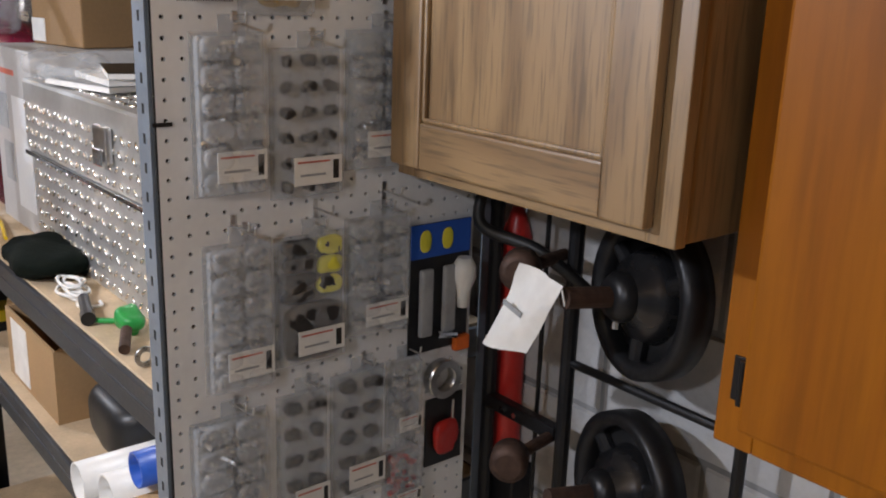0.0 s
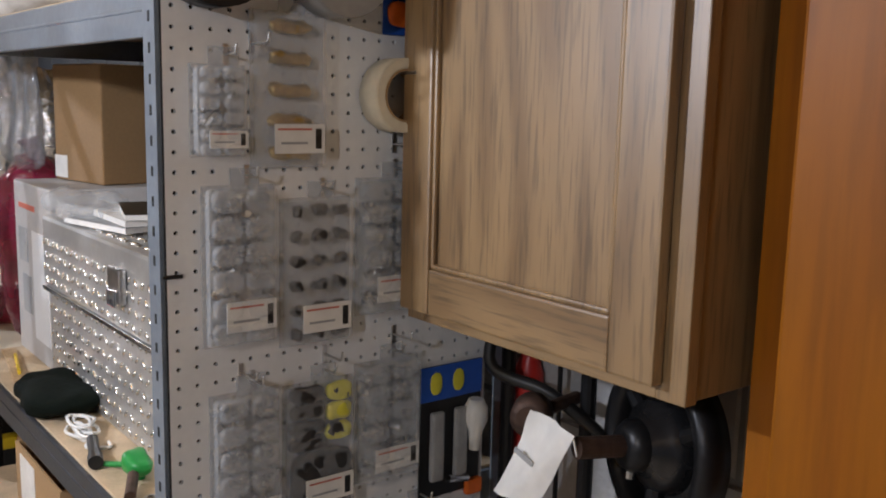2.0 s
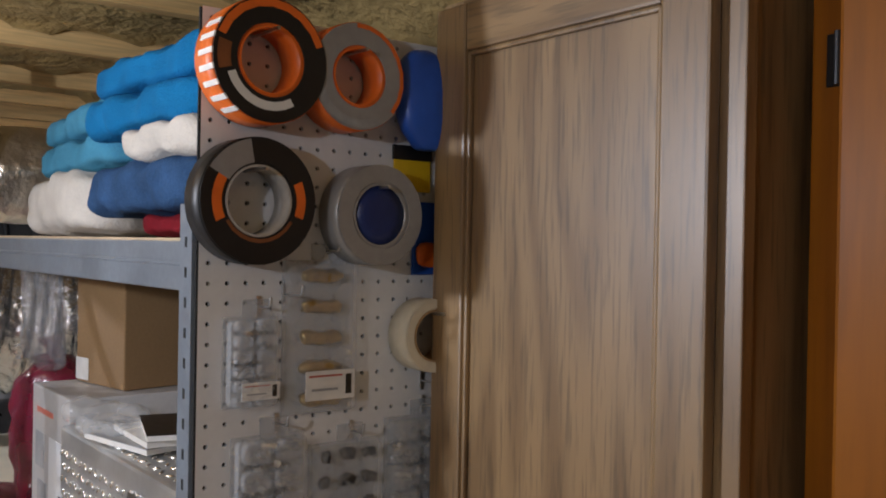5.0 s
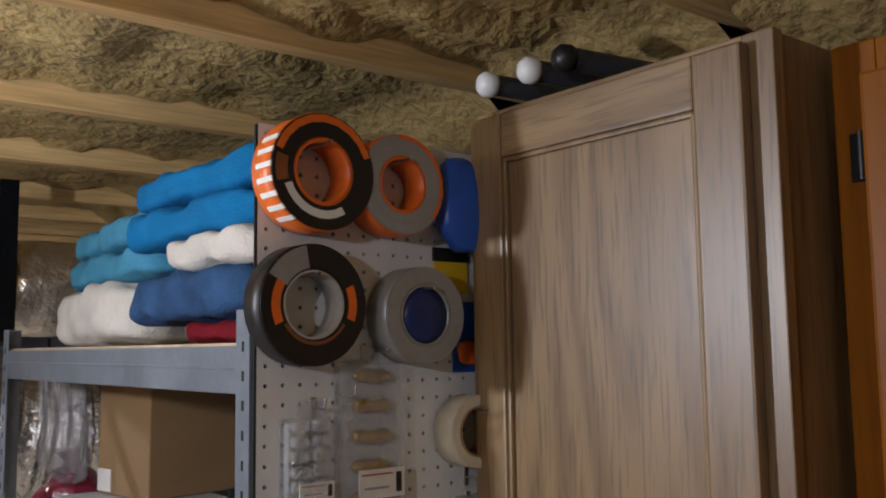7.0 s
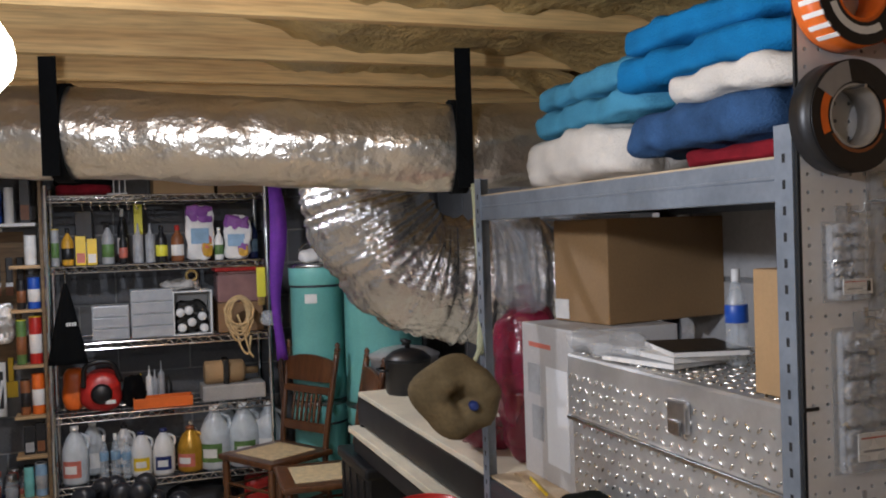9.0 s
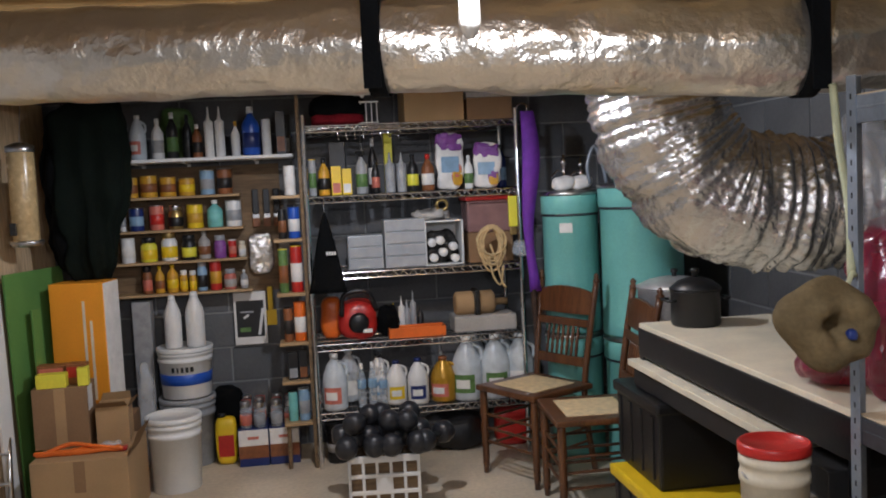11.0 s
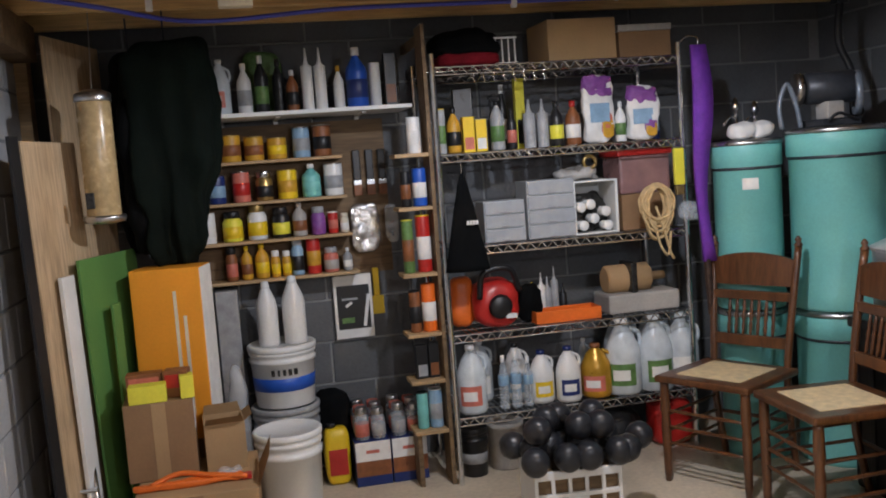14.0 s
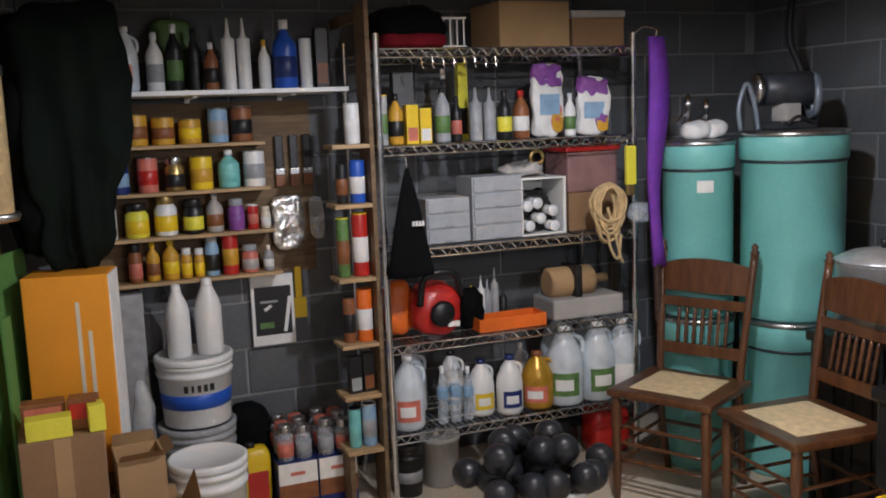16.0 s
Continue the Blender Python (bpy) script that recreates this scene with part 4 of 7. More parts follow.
# ---- small goods on the far shelves ----
NAMES = {"greylabel": "grey", "greenlabel": "green", "amber": "amber", "black": "black", "yellow": "yellow", "lemon": "yellow", "brownlabel": "brown", "paper": "white",
         "white": "white", "navy": "navy", "milky": "milky clear", "water": "clear", "gold": "golden", "sky": "pale blue", "pink": "coral", "brass": "brass", "teal": "teal",
         "stone": "grey", "violet": "violet", "red": "red", "offwhite": "cream", "blue": "blue", "galv": "silver", "orange": "orange"}


def handle_loop(bm, x, z0, z1, out, r):
    tube(bm, bez([(x, 0, z0), (x + out, 0, z0 + (z1 - z0) * 0.25), (x + out * 0.9, 0, z0 + (z1 - z0) * 0.75), (x - 0.01, 0, z1)], 4), r, 8)


def patch(r, z0, z1, a0, a1, flat=1.0, n=8):
    """A curved label on the front of a round body."""
    bm = B()
    cols = []
    for k in range(n + 1):
        a = math.radians(a0 + (a1 - a0) * k / n)
        cols.append([bm.verts.new((r * math.cos(a), flat * r * math.sin(a), z)) for z in (z0, z1)])
    for a, b in zip(cols, cols[1:]):
        bm.faces.new((a[0], b[0], b[1], a[1])).smooth = True
    return bm


def vessel(kind, x, y, z, w, h, body, band, cap, where, group=""):
    r = w / 2
    cb, cl, cc = NAMES.get(body, "plain"), NAMES.get(band, "plain"), NAMES.get(cap, "dark")
    rz = (x * 971.0 + z * 377.0) % 60 - 30
    if kind == "can":
        ob = thing("can", (x, y, z), f"{cb} metal can with {cl} label on {where}", "can", group, rz)
        part("body", lathe(B(), [(r * 0.96, 0), (r, 0.004), (r, h - 0.012), (r * 0.97, h - 0.008), (r * 0.97, h - 0.004)], 20), M[body], ob)
        part("label_band", lathe(B(), [(r * 0.99, h * 0.22), (r * 1.012, h * 0.225), (r * 1.012, h * 0.62), (r * 0.99, h * 0.625)], 20), M[band], ob)
        part("lid", lathe(B(), [(r * 0.98, h - 0.006), (r * 1.02, h - 0.004), (r * 1.02, h - 0.001), (r * 0.9, h), (r * 0.86, h - 0.004), (0.001, h - 0.004)], 20), M[cap], ob)
    elif kind == "jar":
        ob = thing("jar", (x, y, z), f"{cb} jar with {cl} label on {where}", "jar", group, rz)
        part("body", lathe(B(), [(r * 0.9, 0), (r, 0.006), (r, h * 0.66), (r * 0.78, h * 0.76), (r * 0.74, h * 0.80)], 20), M[body], ob)
        part("label_band", lathe(B(), [(r * 0.99, h * 0.12), (r * 1.015, h * 0.125), (r * 1.015, h * 0.5), (r * 0.99, h * 0.505)], 20), M[band], ob)
        part("lid", lathe(B(), [(r * 0.8, h * 0.78), (r * 0.84, h * 0.79), (r * 0.84, h - 0.004), (r * 0.78, h), (0.001, h)], 20), M[cap], ob)
    elif kind in ("bottle", "water", "spray"):
        nm = {"bottle": "bottle", "water": "water_bottle", "spray": "spray_bottle"}[kind]
        ob = thing(nm, (x, y, z), f"{cb} plastic bottle with {cl} label on {where}", "bottle", group, rz)
        neck = 0.30 if kind != "spray" else 0.28
        prof = [(r * 0.9, 0), (r, 0.008), (r, h * 0.58), (r * 0.92, h * 0.66), (r * 0.5, h * 0.78), (r * neck, h * 0.84), (r * neck, h * 0.88)]
        if kind == "water":
            prof = [(r * 0.85, 0), (r, 0.008)] + [(r * (1.0 if k % 2 else 0.94), h * (0.06 + 0.055 * k)) for k in range(11)] + [(r * 0.5, h * 0.82), (r * 0.36, h * 0.88), (r * 0.36, h * 0.92)]
        part("body", lathe(B(), prof, 20), M[body], ob)
        lo, hi = (0.44, 0.62) if kind == "water" else (0.16, 0.46)
        part("label_band", lathe(B(), [(r * 0.99, h * lo), (r * 1.015, h * (lo + 0.005)), (r * 1.015, h * hi), (r * 0.99, h * (hi + 0.005))], 20), M[band], ob)
        if kind == "spray":
            bm = lathe(B(), [(r * 0.4, h * 0.86), (r * 0.4, h * 0.92), (r * 0.25, h * 0.93), (r * 0.25, h * 0.96)], 12)
            box(bm, -r * 0.9, -0.009, h * 0.93, r * 0.55, 0.009, h, 0.004)
            box(bm, -r * 0.7, -0.004, h * 0.82, -r * 0.5, 0.004, h * 0.94, 0.003)
            part("trigger_head", bm, M[cap], ob)
        else:
            part("cap", lathe(B(), [(r * 0.36, h * 0.86), (r * 0.40, h * 0.87), (r * 0.38, h * 0.995), (0.001, h)], 14), M[cap], ob)
    elif kind == "tube":
        ob = thing("caulk_tube", (x, y, z), f"{cb} caulk tube with pointed nozzle on {where}", "tube", group, rz)
        part("body", lathe(B(), [(r * 0.98, 0), (r, 0.003), (r, h * 0.70), (r * 0.9, h * 0.715)], 18), M[body], ob)
        part("nozzle", lathe(B(), [(r * 0.8, h * 0.71), (r * 0.5, h * 0.74), (r * 0.32, h * 0.80), (r * 0.14, h)], 14), M[cap], ob)
    elif kind == "jug":
        ob = thing("jug", (x, y, z), f"{cb} plastic jug with {cl} label on {where}", "jug", group, rz * 0.6)
        part("body", lathe(B(), [(r * 0.86, 0), (r, 0.015), (r, h * 0.52), (r * 0.93, h * 0.62), (r * 0.62, h * 0.80), (r * 0.30, h * 0.90), (r * 0.27, h * 0.94)], 20, flat=(1.0, 0.92)), M[body], ob)
        bm = B()
        handle_loop(bm, r * 0.55, h * 0.56, h * 0.86, r * 0.42, r * 0.13)
        part("handle", bm, M[body], ob)
        part("label_patch", patch(r * 1.012, h * 0.13, h * 0.42, 212, 300, 0.93), M[band], ob)
        part("label_inset", patch(r * 1.022, h * 0.20, h * 0.34, 225, 280, 0.93), M["paper"], ob)
        part("cap", lathe(B(), [(r * 0.31, h * 0.92), (r * 0.34, h * 0.925), (r * 0.33, h * 0.995), (0.001, h)], 14), M[cap], ob)
    elif kind == "box":
        ob = thing("small_box", (x, y, z), f"small {cb} carton with {cl} panel on {where}", "box", group, rz * 0.25)
        part("carton", box(B(), -r, -r * 0.7, 0, r, r * 0.7, h, 0.002), M[body], ob)
        part("label_panel", box(B(), -r * 0.8, -r * 0.7 - 0.0012, h * 0.08, r * 0.8, -r * 0.7 + 0.001, h * 0.42), M[band], ob)
    else:
        ob = thing("pouch", (x, y, z), f"plump {cb} plastic pouch with {cl} top on {where}", "pouch", group, rz * 0.3)
        bm = soft(B(), -r, -r * 0.42, 0, r, r * 0.42, h, 4, 10, 0.014, 16, x)
        for v in bm.verts:
            k = v.co.z / h
            v.co.y *= 1 - 0.75 * k ** 2
        part("bag", bm, M[body], ob)
        bm = soft(B(), -r * 0.96, -r * 0.30, h * 0.68, r * 0.94, r * 0.30, h * 1.0, 4, 9, 0.018, 22, x)
        part("printed_top", bm, M[band], ob)
        part("front_panel", box(B(), -r * 0.72, -r * 0.46, h * 0.30, r * 0.55, -r * 0.40, h * 0.58, 0.002), M["sky"], ob)
        part("print_spot", soft(B(), r * 0.05, -r * 0.47, h * 0.06, r * 0.80, -r * 0.38, h * 0.34, 3, 4, 0.004, 30, x), M["amber"], ob)
        part("printed_patch", soft(B(), 0.0, -r * 0.455, h * 0.1, r * 0.8, -r * 0.2, h * 0.45, 3, 4, 0.003, 20, x), M[cap], ob)
    return ob


WIRE2 = [
    ("can", -0.583, 5.450, 0.040, 0.197, "greylabel", "greenlabel", "yellow"),
    ("bottle", -0.522, 5.470, 0.062, 0.201, "amber", "black", "black"),
    ("box", -0.439, 5.620, 0.086, 0.291, "black", "greylabel", ""),
    ("box", -0.458, 5.470, 0.052, 0.155, "yellow", "pink", ""),
    ("box", -0.401, 5.470, 0.050, 0.140, "yellow", "paper", ""),
    ("spray", -0.319, 5.480, 0.064, 0.232, "greylabel", "greenlabel", "black"),
    ("bottle", -0.241, 5.520, 0.045, 0.186, "black", "pink", "black"),
    ("bottle", -0.243, 5.650, 0.053, 0.303, "black", "paper", "white"),
    ("box", -0.155, 5.660, 0.045, 0.326, "lemon", "black", ""),
    ("tube", -0.163, 5.500, 0.055, 0.218, "greylabel", "greylabel", "greylabel"),
    ("tube", -0.100, 5.500, 0.053, 0.216, "greylabel", "greylabel", "greylabel"),
    ("bottle", -0.041, 5.480, 0.063, 0.202, "black", "lemon", "black"),
    ("bottle", 0.045, 5.500, 0.070, 0.201, "brownlabel", "paper", "red"),
    ("pouch", 0.168, 5.500, 0.157, 0.311, "paper", "violet", "pink"),
    ("bottle", 0.269, 5.480, 0.049, 0.183, "white", "greenlabel", "white"),
    ("pouch", 0.369, 5.460, 0.147, 0.244, "paper", "violet", "violet"),
    ("bottle", 0.470, 5.560, 0.054, 0.238, "navy", "sky", "black"),
    ("bottle", 0.480, 5.690, 0.061, 0.226, "black", "sky", "black"),
]
WIRE5 = [
    ("jug", -0.525, 5.455, 0.135, 0.306, "milky", "pink", "white"),
    ("jug", -0.440, 5.640, 0.125, 0.290, "milky", "paper", "white"),
    ("water", -0.380, 5.440, 0.047, 0.245, "water", "sky", "white"),
    ("water", -0.322, 5.440, 0.050, 0.249, "water", "sky", "white"),
    ("water", -0.265, 5.440, 0.046, 0.229, "water", "sky", "white"),
    ("jug", -0.275, 5.600, 0.110, 0.262, "white", "sky", "black"),
    ("jug", -0.188, 5.480, 0.118, 0.240, "white", "yellow", "navy"),
    ("jug", -0.072, 5.440, 0.118, 0.252, "white", "navy", "navy"),
    ("jug", 0.09, 5.66, 0.064, 0.236, "milky", "paper", "white"),
    ("jug", 0.071, 5.460, 0.143, 0.247, "gold", "pink", "brownlabel"),
    ("jug", 0.205, 5.455, 0.168, 0.350, "milky", "greenlabel", "white"),
    ("jug", 0.365, 5.450, 0.168, 0.352, "milky", "greenlabel", "white"),
    ("jug", 0.510, 5.470, 0.160, 0.342, "milky", "paper", "white"),
    ("jug", 0.280, 5.660, 0.160, 0.348, "milky", "paper", "white"),
    ("jug", 0.445, 5.655, 0.160, 0.345, "milky", "paper", "white"),
]
WALLTOP = [
    ("jug", -1.506, 5.680, 0.089, 0.244, "milky", "pink", "white"),
    ("bottle", -1.403, 5.680, 0.064, 0.223, "white", "greylabel", "white"),
    ("bottle", -1.328, 5.700, 0.063, 0.256, "black", "greenlabel", "white"),
    ("bottle", -1.251, 5.730, 0.055, 0.242, "black", "black", "black"),
    ("bottle", -1.194, 5.680, 0.055, 0.184, "brownlabel", "black", "white"),
    ("tube", -1.128, 5.660, 0.051, 0.274, "white", "white", "white"),
    ("tube", -1.069, 5.660, 0.052, 0.274, "white", "white", "white"),
    ("bottle", -0.987, 5.680, 0.048, 0.193, "white", "white", "amber"),
    ("bottle", -0.904, 5.680, 0.097, 0.270, "blue", "navy", "white"),
    ("can", -0.821, 5.680, 0.050, 0.197, "white", "white", "white"),
    ("box", -0.744, 5.730, 0.052, 0.242, "black", "brownlabel", ""),
    ("box", -0.715, 5.800, 0.050, 0.228, "black", "greylabel", ""),
]
ROW1 = [
    ("can", -1.579, 5.800, 0.070, 0.115, "amber", "brownlabel", "brass"),
    ("can", -1.486, 5.800, 0.092, 0.122, "amber", "brownlabel", "brass"),
    ("can", -1.382, 5.800, 0.088, 0.110, "amber", "brownlabel", "brass"),
    ("can", -1.279, 5.800, 0.087, 0.099, "amber", "yellow", "brass"),
    ("can", -1.167, 5.800, 0.079, 0.140, "sky", "greylabel", "galv"),
    ("can", -1.072, 5.800, 0.084, 0.144, "brownlabel", "black", "galv"),
]
ROW2 = [
    ("can", -1.637, 5.800, 0.031, 0.123, "white", "greylabel", "white"),
    ("can", -1.563, 5.800, 0.078, 0.130, "navy", "sky", "galv"),
    ("can", -1.454, 5.800, 0.079, 0.140, "pink", "red", "galv"),
    ("jar", -1.351, 5.800, 0.079, 0.135, "brass", "black", "galv"),
    ("can", -1.246, 5.800, 0.089, 0.136, "yellow", "amber", "brass"),
    ("bottle", -1.136, 5.800, 0.086, 0.153, "teal", "teal", "white"),
    ("can", -1.033, 5.800, 0.087, 0.148, "white", "greylabel", "galv"),
]
ROW3 = [
    ("can", -1.620, 5.800, 0.074, 0.139, "white", "paper", "white"),
    ("jar", -1.508, 5.800, 0.090, 0.137, "lemon", "yellow", "black"),
    ("jar", -1.397, 5.800, 0.088, 0.163, "white", "yellow", "brass"),
    ("jar", -1.290, 5.800, 0.080, 0.140, "black", "lemon", "black"),
    ("bottle", -1.205, 5.800, 0.067, 0.157, "stone", "brownlabel", "stone"),
    ("jar", -1.119, 5.800, 0.067, 0.129, "violet", "violet", "greylabel"),
    ("can", -1.051, 5.800, 0.046, 0.101, "red", "pink", "white"),
    ("jar", -0.998, 5.800, 0.041, 0.090, "offwhite", "paper", "offwhite"),
]
ROW4 = [
    ("jar", -1.528, 5.800, 0.053, 0.157, "brownlabel", "pink", "black"),
    ("bottle", -1.460, 5.800, 0.052, 0.156, "amber", "brownlabel", "yellow"),
    ("bottle", -1.391, 5.800, 0.064, 0.161, "amber", "yellow", "yellow"),
    ("jar", -1.330, 5.800, 0.043, 0.122, "amber", "yellow", "white"),
    ("jar", -1.280, 5.800, 0.041, 0.117, "amber", "yellow", "white"),
    ("jar", -1.228, 5.800, 0.056, 0.177, "sky", "black", "greylabel"),
    ("can", -1.154, 5.800, 0.065, 0.171, "red", "amber", "red"),
    ("jar", -1.074, 5.800, 0.068, 0.115, "pink", "stone", "greylabel"),
    ("bottle", -0.997, 5.800, 0.043, 0.106, "greylabel", "paper", "white"),
]
for rows, z, where, group in ((WIRE2, 1.4635, "the wire shelf", "goods on the second wire shelf"), (WIRE5, 0.3015, "the lowest wire shelf", "jugs on the lowest wire shelf"),
                              (WALLTOP, 1.7005, "the white wall shelf", "bottles on the white shelf"), (ROW1, 1.4975, "the top pine shelf", "cans on the pine shelves"),
                              (ROW2, 1.3135, "the second pine shelf", "cans on the pine shelves"), (ROW3, 1.1375, "the third pine shelf", "cans on the pine shelves"),
                              (ROW4, 0.9585, "the bottom pine shelf", "cans on the pine shelves")):
    for kind, x, y, w, h, body, band, cap in rows:
        vessel(kind, x, y, z, w, h, body, band, cap, where, group)

for kind, x, z, w, h, body, band, cap in (("can", -0.705, 1.4755, 0.060, 0.157, "white", "paper", "white"), ("can", -0.757, 1.2455, 0.045, 0.155, "black", "brownlabel", "black"),
                                          ("can", -0.695, 1.2455, 0.062, 0.165, "blue", "paper", "blue"), ("can", -0.765, 0.9555, 0.050, 0.235, "greenlabel", "brownlabel", "lemon"),
                                          ("can", -0.695, 0.9555, 0.064, 0.250, "red", "paper", "yellow"), ("can", -0.755, 0.6905, 0.050, 0.185, "brownlabel", "black", "black"),
                                          ("can", -0.692, 0.6905, 0.064, 0.210, "orange", "paper", "orange"), ("box", -0.745, 0.4805, 0.052, 0.150, "black", "greylabel", ""),
                                          ("box", -0.690, 0.4805, 0.046, 0.160, "black", "brownlabel", ""), ("can", -0.755, 0.2555, 0.050, 0.165, "teal", "teal", "black"),
                                          ("can", -0.695, 0.2555, 0.060, 0.175, "sky", "greylabel", "white")):
    vessel(kind, x, 5.465, z, w, h, body, band, cap, "the narrow tower shelf", "spray cans on the tower shelf")

# top wire shelf
ob = thing("duffel_bag", (-0.43, 5.56, 1.8365), "dark soft bag with a red base on top shelf", "bag")
part("cloth", soft(B(), -0.15, -0.13, 0.03, 0.15, 0.13, 0.17, 3, 8, 0.02, 9, 1), M["black_cloth"], ob)
part("base", soft(B(), -0.14, -0.135, 0.0, 0.14, 0.135, 0.062, 5, 6, 0.006, 9, 2), M["maroon"], ob, "dull red base panel")
ob = thing("hook_rack", (-0.265, 5.46, 1.8365), "small white wire rack standing on the top shelf", "rack")
part("top_bar", rod(B(), (-0.05, 0, 0.118), (0.055, 0, 0.118), 0.005, 8), M["white"], ob)
part("base_bar", rod(B(), (-0.05, 0, 0.006), (0.055, 0, 0.006), 0.005, 8), M["white"], ob)
for k in range(4):
    part("wire", rod(B(), (-0.042 + 0.029 * k, 0, 0.006), (-0.042 + 0.029 * k, 0, 0.118), 0.0035, 8), M["white"], ob)
for k in range(8):
    x = -0.44 + 0.045 * k
    bm = tube(B(), bez([(0, 0, 0.004), (0, -0.003, -0.03), (0.004, -0.006, -0.045), (0.010, -0.003, -0.038)], 4), 0.0022, 6)
    solo("wire_hook", bm, M["chrome"], (x, WY0 - 0.004, 1.800), "small bright hook hung on the wire shelf edge", "hook", "hooks on the top wire shelf")
carton("cardboard_box", (-0.075, 5.43, 1.8365), 0.325, 0.28, 0.185, "card", "tan cardboard box on the top wire shelf", 1)
ob = carton("storage_box", (0.27, 5.45, 1.8365), 0.25, 0.33, 0.12, "card_dark", "dull brown storage box on the top wire shelf", -2)
part("box_lid", box(B(), -0.004, -0.004, 0.121, 0.254, 0.334, 0.150, 0.004), M["stone"], ob)

# third wire shelf
Z3 = 1.0535


def organizer(x, y, w, d, h, rows, label):
    ob = thing("drawer_organizer", (x, y, Z3), label, "organizer")
    part("case", box(B(), 0, 0.012, 0, w, d, h, 0.004), M["casegrey"], ob)
    for k in range(rows):
        z0, z1 = h * k / rows + 0.004, h * (k + 1) / rows - 0.004
        dr = part("drawer", box(B(), 0.004, 0.0, z0, w - 0.004, 0.0115, z1, 0.002), M["frost"], ob, "frosted plastic drawer")
        part("pull", box(B(), w * 0.5 - 0.018, -0.008, z0 + 0.006, w * 0.5 + 0.018, -0.0005, z0 + 0.012, 0.002), M["frost"], dr)
    return ob


organizer(-0.415, 5.44, 0.19, 0.16, 0.185, 3, "low frosted plastic drawer organizer on the wire shelf")
organizer(-0.215, 5.43, 0.225, 0.18, 0.262, 4, "taller frosted plastic drawer organizer on the wire shelf")
bn = thing("plastic_bin", (0.110, 5.44, Z3), "white plastic bin tipped to show white caps", "bin")
bm = B()
w2, hh = 0.102, 0.245
for a in ((-w2, 0, 0, w2, 0.2, 0.006), (-w2, 0, hh - 0.006, w2, 0.2, hh), (-w2, 0, 0.006, -w2 + 0.006, 0.2, hh - 0.006), (w2 - 0.006, 0, 0.006, w2, 0.2, hh - 0.006), (-w2 + 0.006, 0.194, 0.006, w2 - 0.006, 0.2, hh - 0.006)):
    box(bm, *a, 0.002)
part("tub", bm, M["white"], bn)
part("rim", tube(B(), [(-w2, -0.003, 0.004), (w2, -0.003, 0.004), (w2, -0.003, hh - 0.004), (-w2, -0.003, hh - 0.004)], 0.007, 8, True), M["white"], bn)
solo("parts_jumble", soft(B(), -0.090, -0.02, 0, 0.090, 0.10, 0.175, 3.0, 12, 0.022, 26, 5), M["bits"], (0.110, 5.530, Z3 + 0.0065), "dark jumble of small metal parts in the bin", "parts")
for k, (cx, cz) in enumerate(((-0.066, 0.125), (-0.020, 0.135), (0.052, 0.100), (-0.058, 0.040), (0.060, 0.034), (-0.005, 0.070))):
    ob = thing("pill_bottle", (0.110 + cx, 5.452, Z3 + cz), "short white plastic bottle lying among the bin's parts", "bottle", "bottles in the bin")
    part("body", lathe(B(), [(0.020, 0.0), (0.021, 0.050), (0.016, 0.056)], 16), M["white"], ob).matrix_local = pose(0, 0.012, 0, -90, 0, 0)
    part("cap", lathe(B(), [(0.023, 0), (0.024, 0.012), (0.021, 0.016), (0.001, 0.017)], 16), M["white"], ob).matrix_local = pose(0, 0.011, 0, 90, 0, 0)
solo("junk_parts", soft(B(), -0.08, -0.05, 0, 0.13, 0.06, 0.055, 2.5, 7, 0.03, 22, 3), M["stone"], (0.03, 5.53, Z3 + 0.247), "brown tangle of small parts atop the bin", "parts")
bm = tube(B(), [(0.03 * math.cos(a * 0.5236), -0.0, 0.03 + 0.028 * math.sin(a * 0.5236)) for a in range(12)], 0.009, 8, True)
solo("tape_ring", bm, M["brass"], (0.115, 5.50, Z3 + 0.297), "pale yellow ring lying on the parts", "ring")
ob = carton("cardboard_box", (0.250, 5.47, Z3), 0.25, 0.26, 0.165, "card_dark", "brown cardboard box under a red lidded tub", 0)
tb = thing("snack_tub", (0.375, 5.58, Z3 + 0.166), "clear square tub with a bright red lid", "tub")
part("tub", box(B(), -0.125, -0.105, 0, 0.125, 0.105, 0.175, 0.012), M["pinkish"], tb, "clear tub with pinkish contents")
part("lid", box(B(), -0.135, -0.115, 0.1755, 0.135, 0.115, 0.205, 0.008), M["red"], tb, "red plastic lid")

# black cone shaped cloth hat with lettering
ob = thing("cone_bag", (-0.535, 5.325, 0.955), "black pointed cloth bag with white lettering hung on shelf", "bag")
bm = B()
prof = [(0.100, 0.0), (0.094, 0.03), (0.072, 0.14), (0.046, 0.27), (0.022, 0.37), (0.006, 0.425)]
rings = []
for r, z in prof:
    rings.append([bm.verts.new((r * math.cos(a * math.pi / 10), 0.35 * r * math.sin(a * math.pi / 10) + 0.01 * noise.noise(Vector((a, z * 9, 0))), z)) for a in range(20)])
for a, b in zip(rings, rings[1:]):
    for k in range(20):
        bm.faces.new((a[k], a[(k + 1) % 20], b[(k + 1) % 20], b[k])).smooth = True
bm.faces.new(rings[0][::-1])
bm.faces.new(rings[-1])
part("cloth", bm, M["black_cloth"], ob)
for k in range(4):
    part("print_bar", box(B(), 0.0 + 0.013 * k, -0.040, 0.20, 0.009 + 0.013 * k, -0.030, 0.218), M["paper"], ob, "small white print")
part("hook", tube(B(), bez([(0, 0, 0.42), (0, 0.01, 0.47), (0, 0.045, 0.50), (0, 0.050, 0.46)], 4), 0.002, 6), M["chrome"], ob)

